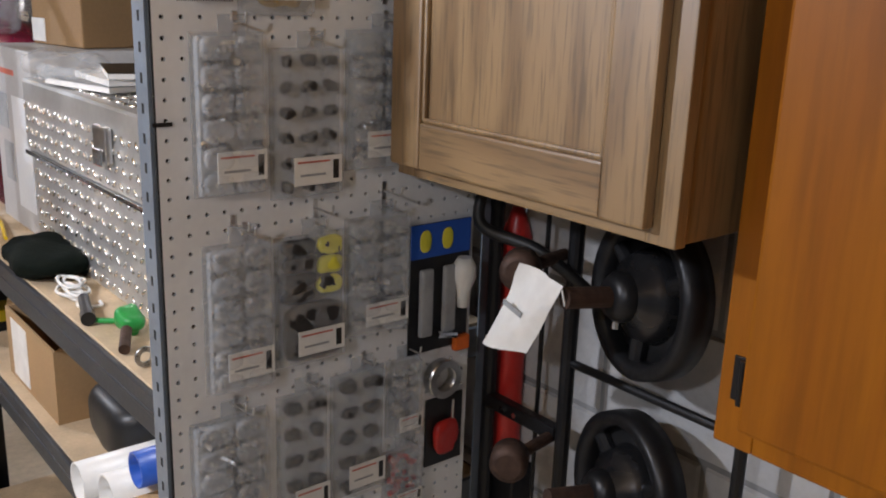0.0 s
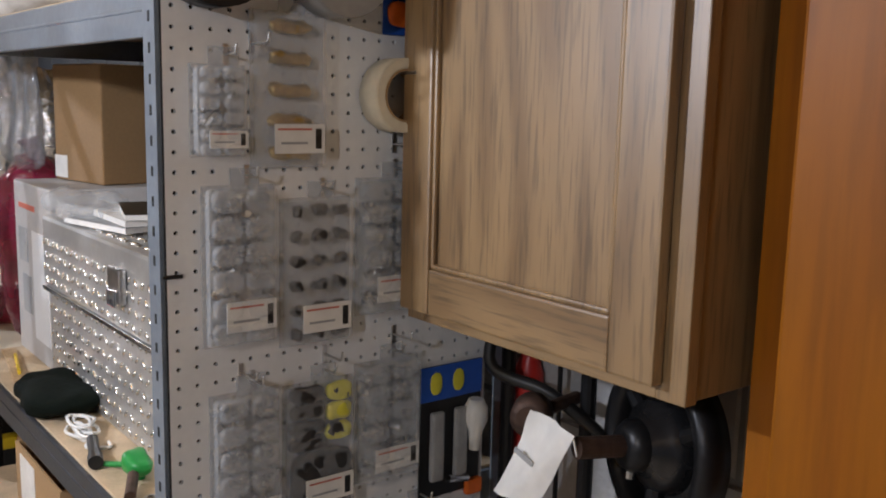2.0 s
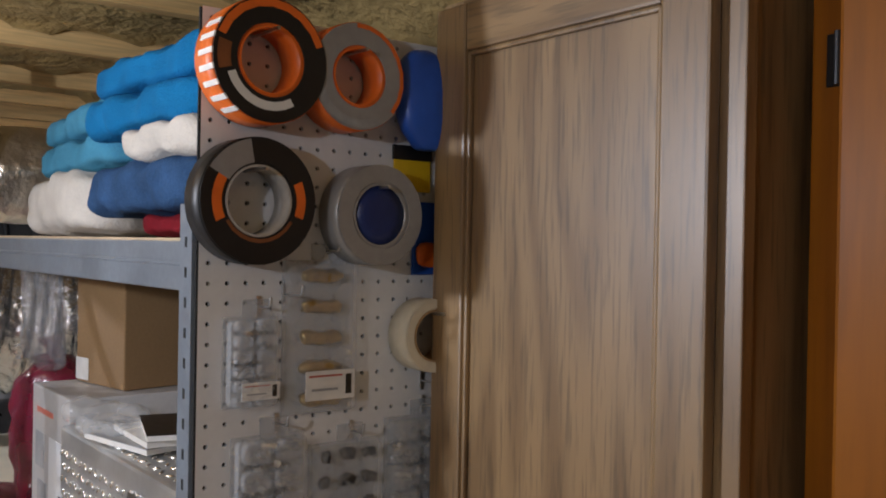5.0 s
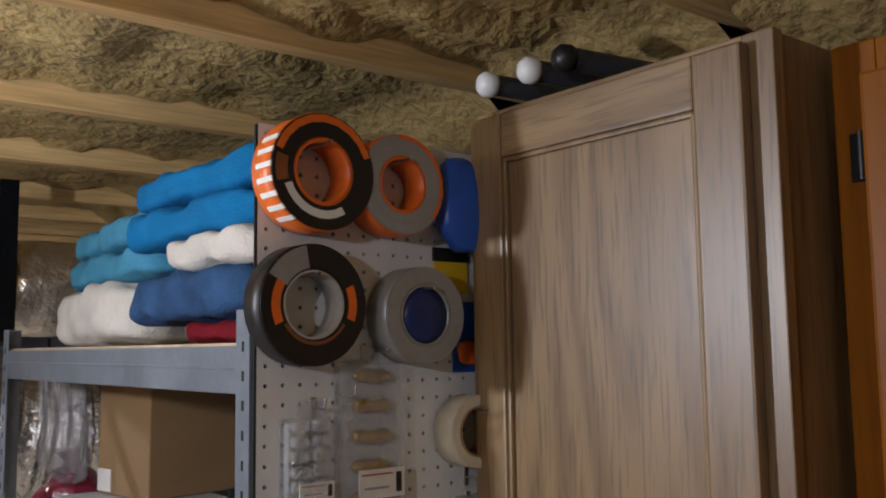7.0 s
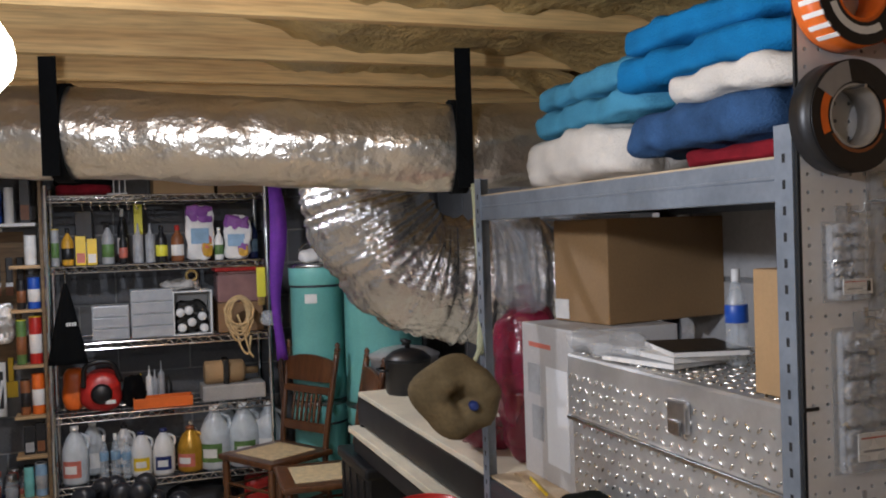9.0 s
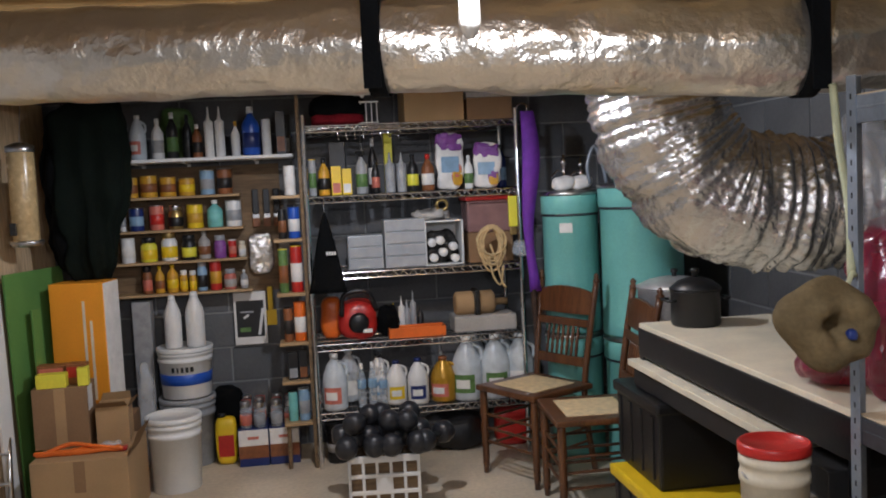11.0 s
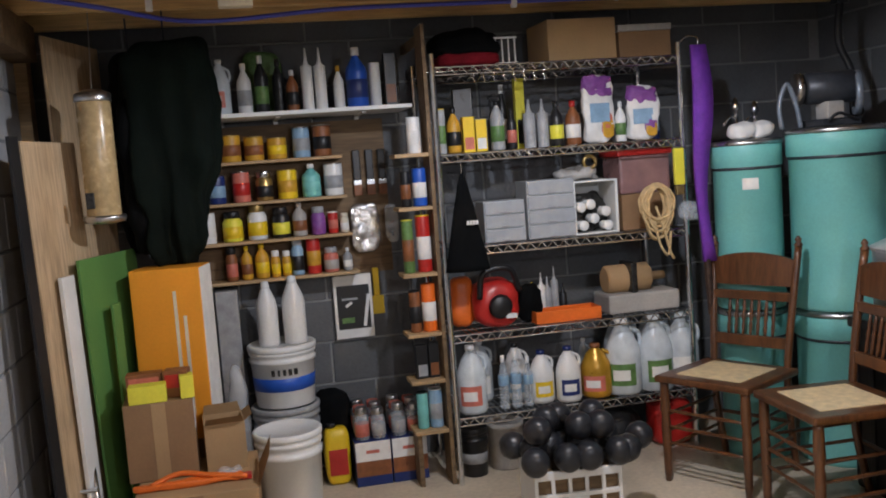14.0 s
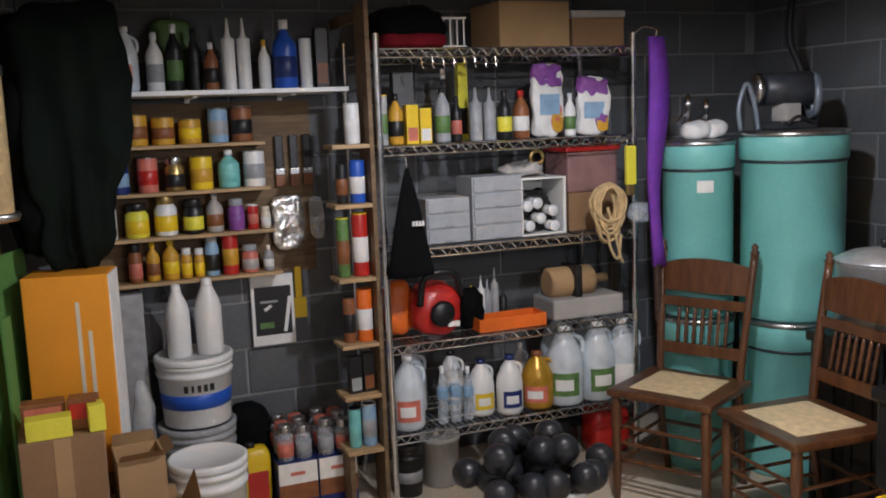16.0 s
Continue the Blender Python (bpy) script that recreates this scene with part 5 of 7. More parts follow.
# rope, tag and goggles hung at the shelf end
bm = B()
rope_rnd = random.Random(8)
for k in range(15):
    rx, rz2, dz = 0.066 + rope_rnd.uniform(-0.026, 0.018), 0.100 + rope_rnd.uniform(-0.040, 0.020), rope_rnd.uniform(-0.02, 0.0)
    tube(bm, [(rx * math.cos(a * 0.3142 + 0.2 * k) + rope_rnd.uniform(-0.003, 0.003), -0.010 - 0.010 * (k % 5) + rope_rnd.uniform(-0.003, 0.003), -rz2 + dz + rz2 * math.sin(a * 0.3142 + 0.2 * k)) for a in range(20)], 0.0062, 7, True)
tube(bm, bez([(-0.01, -0.04, -0.10), (0.02, -0.045, -0.2), (0.05, -0.04, -0.31), (0.07, -0.03, -0.34)], 6), 0.0062, 7)
tube(bm, bez([(-0.02, -0.04, -0.16), (0.0, -0.045, -0.27), (0.04, -0.04, -0.32), (0.06, -0.03, -0.22)], 6), 0.0062, 7)
solo("rope_coil", bm, M["rope"], (0.345, 5.335, 1.265), "coil of tan rope hanging from the wire shelf", "rope")
ob = thing("hanging_tag", (0.475, 5.335, 1.25), "yellow plastic level hanging from a shelf hook", "level")
part("body", box(B(), -0.024, -0.010, 0, 0.024, 0.010, 0.165, 0.004), M["lemon"], ob)
part("hanger", tube(B(), bez([(-0.02, 0, 0.165), (-0.012, 0, 0.195), (0.0, 0.02, 0.215), (0.012, 0, 0.195), (0.02, 0, 0.165)], 4), 0.003, 6), M["chrome"], ob)
part("lower_block", box(B(), -0.020, -0.009, -0.045, 0.018, 0.009, -0.002, 0.004), M["brass"], ob)
solo("safety_goggles", soft(B(), -0.06, -0.035, 0, 0.06, 0.035, 0.085, 2.6, 7, 0.012, 18, 6), M["water"], (0.525, 5.325, 1.085), "clear plastic goggles hung at the shelf corner", "goggles")

# fourth wire shelf
Z4 = 0.6735
sw = thing("chain_saw", (-0.39, 5.50, Z4), "red and black power tool lying on wire shelf", "power tool")
part("housing", soft(B(), -0.10, -0.09, 0, 0.11, 0.09, 0.215, 3.0, 8, 0.012, 10, 4), M["red"], sw)
part("black_grip", tube(B(), bez([(-0.08, -0.08, 0.14), (-0.06, -0.10, 0.255), (0.06, -0.10, 0.265), (0.11, -0.06, 0.16)], 6), 0.014, 10), M["black"], sw)
part("starter_cover", lathe(B(), [(0.050, 0), (0.055, 0.01), (0.040, 0.025), (0.001, 0.026)], 18, (0.01, 0, 0.0)), M["black"], sw).matrix_local = pose(0.0, -0.09, 0.10, 90, 0, 0)
part("plate", box(B(), 0.03, -0.108, 0.045, 0.08, -0.096, 0.065), M["paper"], sw, "small white maker's plate")
solo("orange_guard", soft(B(), -0.05, -0.05, 0, 0.07, 0.05, 0.23, 3, 6, 0.01, 12, 5), M["orange"], (-0.53, 5.56, Z4), "orange plastic guard on the wire shelf", "guard")
solo("black_pouch", soft(B(), -0.06, -0.05, 0, 0.06, 0.05, 0.17, 3, 6, 0.02, 14, 8), M["black_cloth"], (-0.215, 5.50, Z4), "black cloth pouch on the wire shelf", "pouch")
ob = thing("parts_tray", (-0.065, 5.455, Z4), "bright orange plastic tray on the wire shelf", "tray")
bm = B()
for a in ((-0.155, -0.06, 0, 0.155, 0.06, 0.006), (-0.155, -0.06, 0.006, 0.155, -0.054, 0.055), (-0.155, 0.054, 0.006, 0.155, 0.06, 0.055), (-0.155, -0.054, 0.006, -0.149, 0.054, 0.055), (0.149, -0.054, 0.006, 0.155, 0.054, 0.055)):
    box(bm, *a, 0.002)
part("tub", bm, M["orange"], ob)
for x, h, mt in ((-0.11, 0.17, "yellow"), (-0.065, 0.21, "white"), (-0.035, 0.19, "greylabel"), (0.0, 0.235, "greylabel"), (0.04, 0.15, "black")):
    vessel("tube", x - 0.065, 5.58, Z4, 0.036, h, mt, mt, mt, "the fourth wire shelf", "tubes behind the orange tray")
mc = thing("tool_case", (0.315, 5.53, Z4), "dull grey and brown machine on the wire shelf", "machine")
part("base", box(B(), -0.17, -0.10, 0, 0.18, 0.10, 0.09, 0.012), M["stone"], mc)
part("motor", lathe(B(), [(0.055, -0.15), (0.068, -0.14), (0.068, 0.06), (0.05, 0.075), (0.02, 0.08), (0.02, 0.15)], 20), M["card"], mc).matrix_local = pose(0.0, 0, 0.150, 0, 90, 0)
part("bracket", box(B(), -0.05, -0.09, 0.09, -0.02, 0.05, 0.23, 0.006), M["bits"], mc)

# ---- below and beside the wire shelves ----


def bucket(place, r, h, mat, label, lid=None, band=None, rz=0.0):
    ob = thing("bucket", place, label, "bucket", "", rz)
    prof = [(r * 0.87, 0), (r * 0.885, 0.004), (r * 0.97, h * 0.74), (r * 1.01, h * 0.745), (r * 1.01, h * 0.80), (r * 0.975, h * 0.805), (r * 0.98, h * 0.87), (r * 1.02, h * 0.875), (r * 1.02, h * 0.92), (r * 0.985, h * 0.925), (r, h - 0.008), (r * 0.97, h)]
    if not lid:
        prof += [(r * 0.95, h - 0.004), (r * 0.84, 0.01), (0.001, 0.01)]
    part("pail", lathe(B(), prof, 40), M[mat], ob)
    if lid:
        part("lid", lathe(B(), [(r * 1.03, h - 0.018), (r * 1.045, h - 0.012), (r * 1.045, h + 0.004), (r * 1.0, h + 0.010), (r * 0.94, h + 0.008), (r * 0.92, h + 0.002), (0.001, h + 0.002)], 40), M[lid], ob)
    part("bail", tube(B(), [(r * 1.02 * math.cos(a * math.pi / 14), -r * 0.75 * math.sin(a * math.pi / 14) - 0.0, h * 0.82 - 0.42 * r * math.sin(a * math.pi / 14)) for a in range(15)], 0.003, 6), M["galv"], ob, "thin wire handle")
    if band:
        part("label_band", lathe(B(), [(r * 0.90, h * 0.28), (r * 0.925, h * 0.285), (r * 0.955, h * 0.50), (r * 0.94, h * 0.505)], 40), M[band], ob)
    return ob


bucket((-1.345, 5.725, 0), 0.150, 0.375, "greylabel", "grey plastic bucket under a white paint bucket", "greylabel")
kz = bucket((-1.340, 5.720, 0.388), 0.149, 0.270, "white", "white paint primer bucket with a blue label band", "white", "blue", 0)
for k, w in enumerate((0.016, 0.010, 0.014, 0.016, 0.018)):
    part("print_bar", box(B(), -w / 2, -0.0008, -0.014, w / 2, 0.0008, 0.014), M["bits"], kz).matrix_local = pose((-0.052 + 0.025 * k), -0.1460 + 0.0006 * abs(k - 2) ** 2 * 4, 0.165, 0, 0, (k - 2) * 9.5)
for x, y, h, r in ((-1.392, 5.70, 0.295, 0.047), (-1.272, 5.70, 0.310, 0.052)):
    ob = thing("white_bottle", (x, y, 0.660), "tall plain white plastic bottle on the paint bucket", "bottle", "bottles on the bucket")
    part("body", lathe(B(), [(r * 0.92, 0), (r, 0.01), (r, h * 0.60), (r * 0.9, h * 0.70), (r * 0.45, h * 0.88), (r * 0.4, h * 0.90)], 22), M["white"], ob)
    part("cap", lathe(B(), [(r * 0.42, h * 0.89), (r * 0.44, h * 0.90), (r * 0.34, h * 0.99), (0.001, h)], 14), M["white"], ob)
bucket((-1.362, 5.285, 0), 0.137, 0.375, "white", "white five gallon plastic bucket on the floor", "white")
# yellow jug, dark bag, cases of jars
jg = thing("oil_jug", (-1.135, 5.64, 0), "yellow antifreeze jug with a red label on floor", "jug")
part("body", soft(B(), -0.058, -0.045, 0, 0.058, 0.045, 0.265, 5, 7, 0.003, 8, 2), M["yellow"], jg)
part("label_band", box(B(), -0.042, -0.0475, 0.05, 0.042, -0.040, 0.17, 0.002), M["red"], jg)
part("cap", lathe(B(), [(0.020, 0), (0.021, 0.02), (0.001, 0.022)], 14, (-0.02, 0, 0.262)), M["black"], jg)
solo("black_bag", soft(B(), -0.09, -0.08, 0, 0.10, 0.08, 0.40, 2.6, 8, 0.03, 9, 4), M["black_cloth"], (-1.12, 5.79, 0), "crumpled black plastic bag against the wall", "bag")
for k, x in enumerate((-1.065, -0.897)):
    ob = carton("jar_case", (x, 5.535, 0), 0.163, 0.25, 0.205, "navy", "printed shallow case of jars on the floor", 0)
    part("white_panel", box(B(), 0.002, -0.0014, 0.115, 0.161, 0.001, 0.203), M["paper"], ob)
    part("brown_panel", box(B(), 0.002, -0.0012, 0.045, 0.161, 0.001, 0.1145), M["brownlabel"], ob)
    part("print_bar", box(B(), 0.05, -0.0022, 0.15, 0.11, -0.0012, 0.165), M["pink"], ob)
    for i in range(2):
        for j in range(3):
            vessel("jar", x + 0.045 + 0.074 * i, 5.58 + 0.075 * j, 0.206, 0.066, 0.15 - 0.01 * ((i + j) % 2), "water", ("pink", "greylabel")[(i + j + k) % 2], ("galv", "pink", "galv")[(i * 2 + j) % 3], "the printed case", "jars in the cases")
bucket((-0.525, 5.50, 0), 0.065, 0.215, "black", "small black bucket under the wire shelving", "black", "greylabel")
solo("stone_crock", lathe(B(), [(0.075, 0), (0.08, 0.01), (0.083, 0.19), (0.088, 0.195), (0.088, 0.215), (0.078, 0.217), (0.072, 0.02), (0.001, 0.02)], 28), M["stone"], (-0.36, 5.55, 0), "grey stoneware crock under the wire shelving", "crock")
solo("black_sack", soft(B(), -0.2, -0.15, 0, 0.2, 0.15, 0.20, 2.6, 8, 0.03, 7, 5), M["blackmat"], (0.12, 5.60, 0), "black sack under the wire shelving", "sack")
ob = thing("fuel_can", (0.47, 5.56, 0), "red plastic fuel can under the wire shelving", "can")
part("body", soft(B(), -0.10, -0.08, 0, 0.10, 0.08, 0.22, 5, 7, 0.004, 8, 5), M["red"], ob)
part("spout", rod(B(), (0.03, 0, 0.21), (0.06, 0, 0.27), 0.016, 12, 0.010), M["black"], ob)

# crate with dumbbells
cr = thing("plastic_crate", (-0.505, 4.655, 0), "white plastic lattice crate standing on the concrete floor", "crate", rz=-5)
CW, CD, CH = 0.335, 0.27, 0.262
for y in (0.0, CD - 0.012):
    for k in range(6):
        x = (CW - 0.014) * k / 5
        part("rib", box(B(), x, y, 0.012, x + 0.014, y + 0.012, CH - 0.022, 0.002), M["white"], cr)
    for z in (0.0, 0.08, 0.158, CH - 0.032):
        part("slat", box(B(), 0, y - 0.0015, z, CW, y + 0.0135, z + (0.018 if z < CH - 0.04 else 0.032), 0.003), M["white"], cr)
    part("name_plate", box(B(), CW * 0.4, y - 0.0012, 0.098, CW * 0.6, y + 0.0132, 0.158), M["white"], cr)
for x in (0.0, CW - 0.012):
    part("end_panel", box(B(), x, 0.013, 0, x + 0.012, CD - 0.013, CH, 0.002), M["white"], cr)
part("bottom", box(B(), 0.013, 0.013, 0.0, CW - 0.013, CD - 0.013, 0.008), M["white"], cr)
# block added inside the crate, dark so that its gaps look shaded
solo("crate_shade_fill", box(B(), 0.014, 0.014, 0.009, CW - 0.014, CD - 0.014, CH - 0.03), M["backwood"], (-0.505, 4.655, 0), "dark brown block added for the shaded inside of crate", "packing", rz=-5)


def dumbbell(x, y, z, rz, tilt=0):
    ob = thing("dumbbell", (x, y, z), "black round headed rubber dumbbell piled on the crate", "dumbbell", "dumbbells on the crate")
    ob.matrix_world = pose(x, y, z, 0, tilt, rz)
    for s in (-1, 1):
        part("head", lathe(B(), [(0.012, -0.046), (0.036, -0.042), (0.050, -0.024), (0.054, 0.0), (0.050, 0.024), (0.036, 0.042), (0.012, 0.046)], 22), M["ball_rubber"], ob).matrix_local = pose(s * 0.082, 0, 0, 0, 90, 0)
    part("grip", rod(B(), (-0.06, 0, 0), (0.06, 0, 0), 0.016, 12), M["bits"], ob)
    return ob


for x, y, z, rz, tilt in ((-0.485, 4.70, 0.316, 75, 0), (-0.385, 4.71, 0.316, 95, 0), (-0.285, 4.70, 0.316, 80, 0), (-0.19, 4.71, 0.316, 100, 0), (-0.44, 4.87, 0.316, 10, 0), (-0.22, 4.87, 0.316, 170, 0), (-0.42, 4.79, 0.402, 60, 0), (-0.31, 4.80, 0.402, 100, 0), (-0.20, 4.79, 0.400, 80, 0), (-0.09, 4.70, 0.318, 50, 0)):
    dumbbell(x, y, z, rz, tilt)

# ---- wall things over the buckets ----
for k, x in enumerate((-0.912, -0.850, -0.793)):
    ob = thing("paint_brush", (x, 5.868, 1.30), "dark handled paint brush hanging on the wall", "brush", "hanging brushes")
    part("handle", box(B(), -0.018, -0.006, 0.075, 0.018, 0.006, 0.215, 0.005), M["black"], ob)
    part("ferrule", box(B(), -0.019, -0.008, 0.05, 0.019, 0.008, 0.074, 0.002), M["galv"], ob)
    part("bristle", box(B(), -0.020, -0.007, 0.0, 0.020, 0.007, 0.0495, 0.003), M["brownlabel"], ob)
solo("foil_pouch", soft(B(), -0.07, -0.022, 0, 0.07, 0.012, 0.235, 4, 8, 0.008, 18, 3), M["foil"], (-0.895, 5.862, 1.03), "shiny silver foil pouch hung on the wall", "pouch")
solo("clear_pouch", soft(B(), -0.034, -0.012, 0, 0.034, 0.01, 0.18, 4, 6, 0.004, 18, 4), M["film"], (-0.763, 5.874, 1.065), "clear plastic pouch hung on the wall", "pouch")
pk = thing("hanging_package", (-0.980, 5.872, 0.622), "black and white retail package hung on wall", "package")
part("card", box(B(), -0.092, -0.012, 0, 0.092, 0.012, 0.305, 0.003), M["paper"], pk)
part("black_panel", box(B(), -0.078, -0.014, 0.045, 0.078, -0.0115, 0.255), M["black"], pk)
part("green_patch", box(B(), -0.06, -0.0155, 0.075, 0.0, -0.0135, 0.10), M["greenlabel"], pk)
bm = box(B(), -0.006, -0.017, 0.0, 0.010, -0.0135, 0.155, 0.002)
part("white_stroke", bm, M["white"], pk).matrix_local = pose(0.045, 0, 0.055, 0, 10, 0)
part("white_flag", box(B(), -0.035, -0.0168, 0.15, 0.0, -0.0137, 0.163, 0.002), M["white"], pk).matrix_local = pose(0.075, 0, 0.04, 0, -32, 0)
part("grey_print", box(B(), -0.055, -0.0155, 0.185, 0.02, -0.0135, 0.195), M["greylabel"], pk)
ob = thing("scraper", (-0.862, 5.880, 0.725), "yellow handled scraper hung on the wall", "scraper")
part("handle", box(B(), -0.015, -0.009, 0.09, 0.015, 0.009, 0.225, 0.006), M["yellow"], ob)
part("blade", box(B(), -0.032, -0.004, 0.0, 0.032, 0.004, 0.0895, 0.002), M["yellow"], ob)
bm = soft(B(), -0.045, -0.05, 0, 0.045, 0.05, 0.60, 3, 8, 0.02, 10, 2)
solo("plastic_bag", bm, M["film"], (-1.555, 5.66, 0.0), "clear plastic bag of grey parts beside carton", "bag")
solo("grey_crate", box(B(), -0.05, -0.06, 0, 0.05, 0.06, 0.92, 0.006), M["greylabel"], (-1.565, 5.80, 0.0), "narrow grey board leaning behind the bags", "board")

# coats


def folds(bm):
    """Hanging cloth: narrow shoulders, long upright folds."""
    for v in bm.verts:
        k = max(0.0, (0.62 - v.co.z) / 0.62)
        v.co.x = (v.co.x + 0.06) * (1 - 0.50 * k) - 0.06
        a = math.atan2(v.co.y, v.co.x)
        w = 1 + (0.13 * math.sin(a * 7 + v.co.z * 1.5) + 0.06 * math.sin(a * 15 + v.co.z * 3)) * min(1.0, 1.2 - v.co.z)
        v.co.x *= w
        v.co.y *= w
    return bm


ct = thing("coat", (-1.71, 5.45, 1.08), "dark green work coat hanging from the ceiling joist", "coat")
part("cloth", folds(soft(B(), -0.18, -0.10, 0.0, 0.19, 0.12, 0.93, 5.0, 16, 0.035, 6, 1)), M["green_cloth"], ct)
part("sleeve", soft(B(), -0.21, -0.09, 0.06, -0.08, 0.06, 0.70, 3.0, 9, 0.025, 8, 2), M["black_cloth"], ct)
part("hanger", tube(B(), bez([(0, 0, 0.88), (0, 0, 0.97), (0.0, 0.02, 1.045)], 4), 0.004, 6), M["steel_dark"], ct)
ct = thing("dark_jacket", (-1.865, 5.57, 1.14), "black jacket hanging beside the plywood panel", "coat")
part("cloth", folds(soft(B(), -0.10, -0.10, 0.0, 0.14, 0.10, 0.84, 3.2, 14, 0.03, 7, 4)), M["black_cloth"], ct)
part("hanger", tube(B(), bez([(0, 0, 0.82), (0, 0.0, 0.92), (0.0, -0.01, 0.975)], 4), 0.004, 6), M["steel_dark"], ct)
# seed feeder tube
fd = thing("feeder_tube", (-1.966, 5.15, 1.29), "clear plastic seed feeder tube with metal ends", "feeder")
part("tube", lathe(B(), [(0.060, 0.03), (0.062, 0.035), (0.062, 0.46), (0.060, 0.465)], 28), M["seed"], fd)
part("top_cap", lathe(B(), [(0.066, 0.455), (0.068, 0.46), (0.066, 0.485), (0.03, 0.50), (0.001, 0.502)], 28), M["galv"], fd)
part("tray", lathe(B(), [(0.03, 0.0), (0.072, 0.006), (0.080, 0.022), (0.076, 0.032), (0.062, 0.030)], 28), M["galv"], fd)
part("perch", box(B(), -0.05, -0.085, 0.06, -0.02, -0.069, 0.12, 0.004), M["bits"], fd)
part("hanger", tube(B(), bez([(0, 0, 0.50), (0.0, 0.03, 0.60), (0.0, 0.098, 0.80)], 4), 0.002, 6), M["galv"], fd)

# ---- things on and by the boxes ----
for x, y, z, w, h, a, b, rz in ((-1.865, 5.015, 0.624, 0.135, 0.065, "lemon", "lemon", 2), (-1.76, 5.075, 0.624, 0.09, 0.10, "brownlabel", "red", -8), (-1.725, 5.03, 0.624, 0.05, 0.085, "lemon", "lemon", 6), (-1.88, 5.095, 0.624, 0.13, 0.095, "brownlabel", "pink", 0)):
    ob = thing("snack_carton", (x, y, z), "small yellow and red printed carton on cardboard box", "carton", "small cartons on the box", rz)
    part("carton", box(B(), -w / 2, -0.035, 0, w / 2, 0.035, h, 0.003), M[a], ob)
    part("panel", box(B(), -w * 0.42, -0.0365, h * 0.35, w * 0.42, -0.034, h * 0.85), M[b], ob)
st = thing("orange_strap", (-1.72, 4.87, 0.3312), "bright orange webbing strap lying on the large box", "strap")
part("webbing", soft(B(), -0.21, -0.022, 0, 0.17, 0.022, 0.026, 4, 8, 0.010, 16, 3), M["orange"], st)
part("loop", tube(B(), bez([(-0.15, -0.01, 0.02), (-0.05, 0.015, 0.045), (0.06, 0.0, 0.03), (0.19, -0.02, 0.015)], 6), 0.010, 8), M["orange"], st)
part("buckle", box(B(), 0.17, -0.025, 0.004, 0.205, 0.015, 0.02, 0.003), M["red"], st)
solo("tape_scrap", soft(B(), -0.05, -0.03, 0, 0.05, 0.03, 0.035, 3, 6, 0.012, 30, 2), M["film"], (-1.60, 4.90, 0.3312), "crumpled clear tape on the cardboard box", "tape")
ld = thing("folding_ladder", (-2.12, 4.86, 0), "aluminium folding step ladder leaning by the wall", "ladder")
for x in (0.0, 0.075):
    part("rail", tube(B(), [(x, 0.0, 0.0), (x - 0.03, 0.12, 0.30), (x - 0.05, 0.20, 0.44)], 0.013, 10), M["alu"], ld)
for k in range(3):
    part("rung", rod(B(), (-0.005 - 0.01 * k, 0.05 * k + 0.02, 0.07 + 0.13 * k), (0.07 - 0.01 * k, 0.05 * k + 0.02, 0.07 + 0.13 * k), 0.010, 8), M["alu"], ld)
part("hinge_block", box(B(), -0.065, 0.18, 0.43, 0.04, 0.23, 0.50, 0.010), M["black"], ld)

# ---- over and beside the drums ----
pf = thing("pool_float", (0.555, 5.262, 0.86), "purple foam strip hanging at the shelf end", "foam strip")
bm = B()
pts = [(0.015 * math.sin(k * 0.6), 0, 1.0 - k * 0.08) for k in range(13)]
rings = []
for k, p in enumerate(pts):
    w = 0.034 + 0.012 * math.sin(k * 0.5)
    rings.append([bm.verts.new((p[0] + sx * w + 0.006 * noise.noise(Vector((k, sx, 1))), sy * 0.011, p[2])) for sx, sy in ((-1, -1), (1, -1), (1, 1), (-1, 1))])
for a, b in zip(rings, rings[1:]):
    for k in range(4):
        bm.faces.new((a[k], a[(k + 1) % 4], b[(k + 1) % 4], b[k])).smooth = True
bm.faces.new(rings[0])
bm.faces.new(rings[-1][::-1])
part("foam", bm, M["purple"], pf)
part("hook", tube(B(), bez([(0, 0, 0.99), (0, 0.0, 1.03), (-0.02, 0.06, 1.045), (-0.035, 0.112, 1.02)], 5), 0.004, 8), M["chrome"], pf)
part("lower_stem", rod(B(), (0.0, 0.0, 0.05), (0.01, 0.0, -0.20), 0.016, 10), M["rust"], pf)
gr = thing("electric_motor", (0.985, 5.06, 1.4630), "old grey electric motor with pulley on the drum", "motor")
part("motor", lathe(B(), [(0.05, -0.11), (0.068, -0.10), (0.070, 0.10), (0.055, 0.115)], 26), M["steel_dark"], gr).matrix_local = pose(0.07, 0.0, 0.165, 0, 90, -15)
part("pulley", lathe(B(), [(0.02, -0.012), (0.070, -0.010), (0.064, 0.0), (0.070, 0.010), (0.02, 0.012)], 26), M["galv"], gr).matrix_local = pose(-0.06, 0.03, 0.165, 0, 90, -15)
part("foot", box(B(), -0.02, -0.08, 0, 0.17, 0.07, 0.03, 0.006), M["steel_dark"], gr)
part("flywheel", ring(B(), 0.095, 0.074, -0.013, 0.013, 36), M["steel_grey"], gr).matrix_local = pose(0.185, -0.03, 0.135, 0, 0, 62)
part("flywheel_spoke", rod(rod(B(), (-0.076, 0, 0), (0.076, 0, 0), 0.008, 8), (0, 0, -0.076), (0, 0, 0.076), 0.008, 8), M["steel_grey"], gr).matrix_local = pose(0.185, -0.03, 0.135, 0, 0, 62)
part("axle", rod(B(), (0.12, -0.01, 0.135), (0.20, -0.035, 0.135), 0.012, 10), M["galv"], gr)
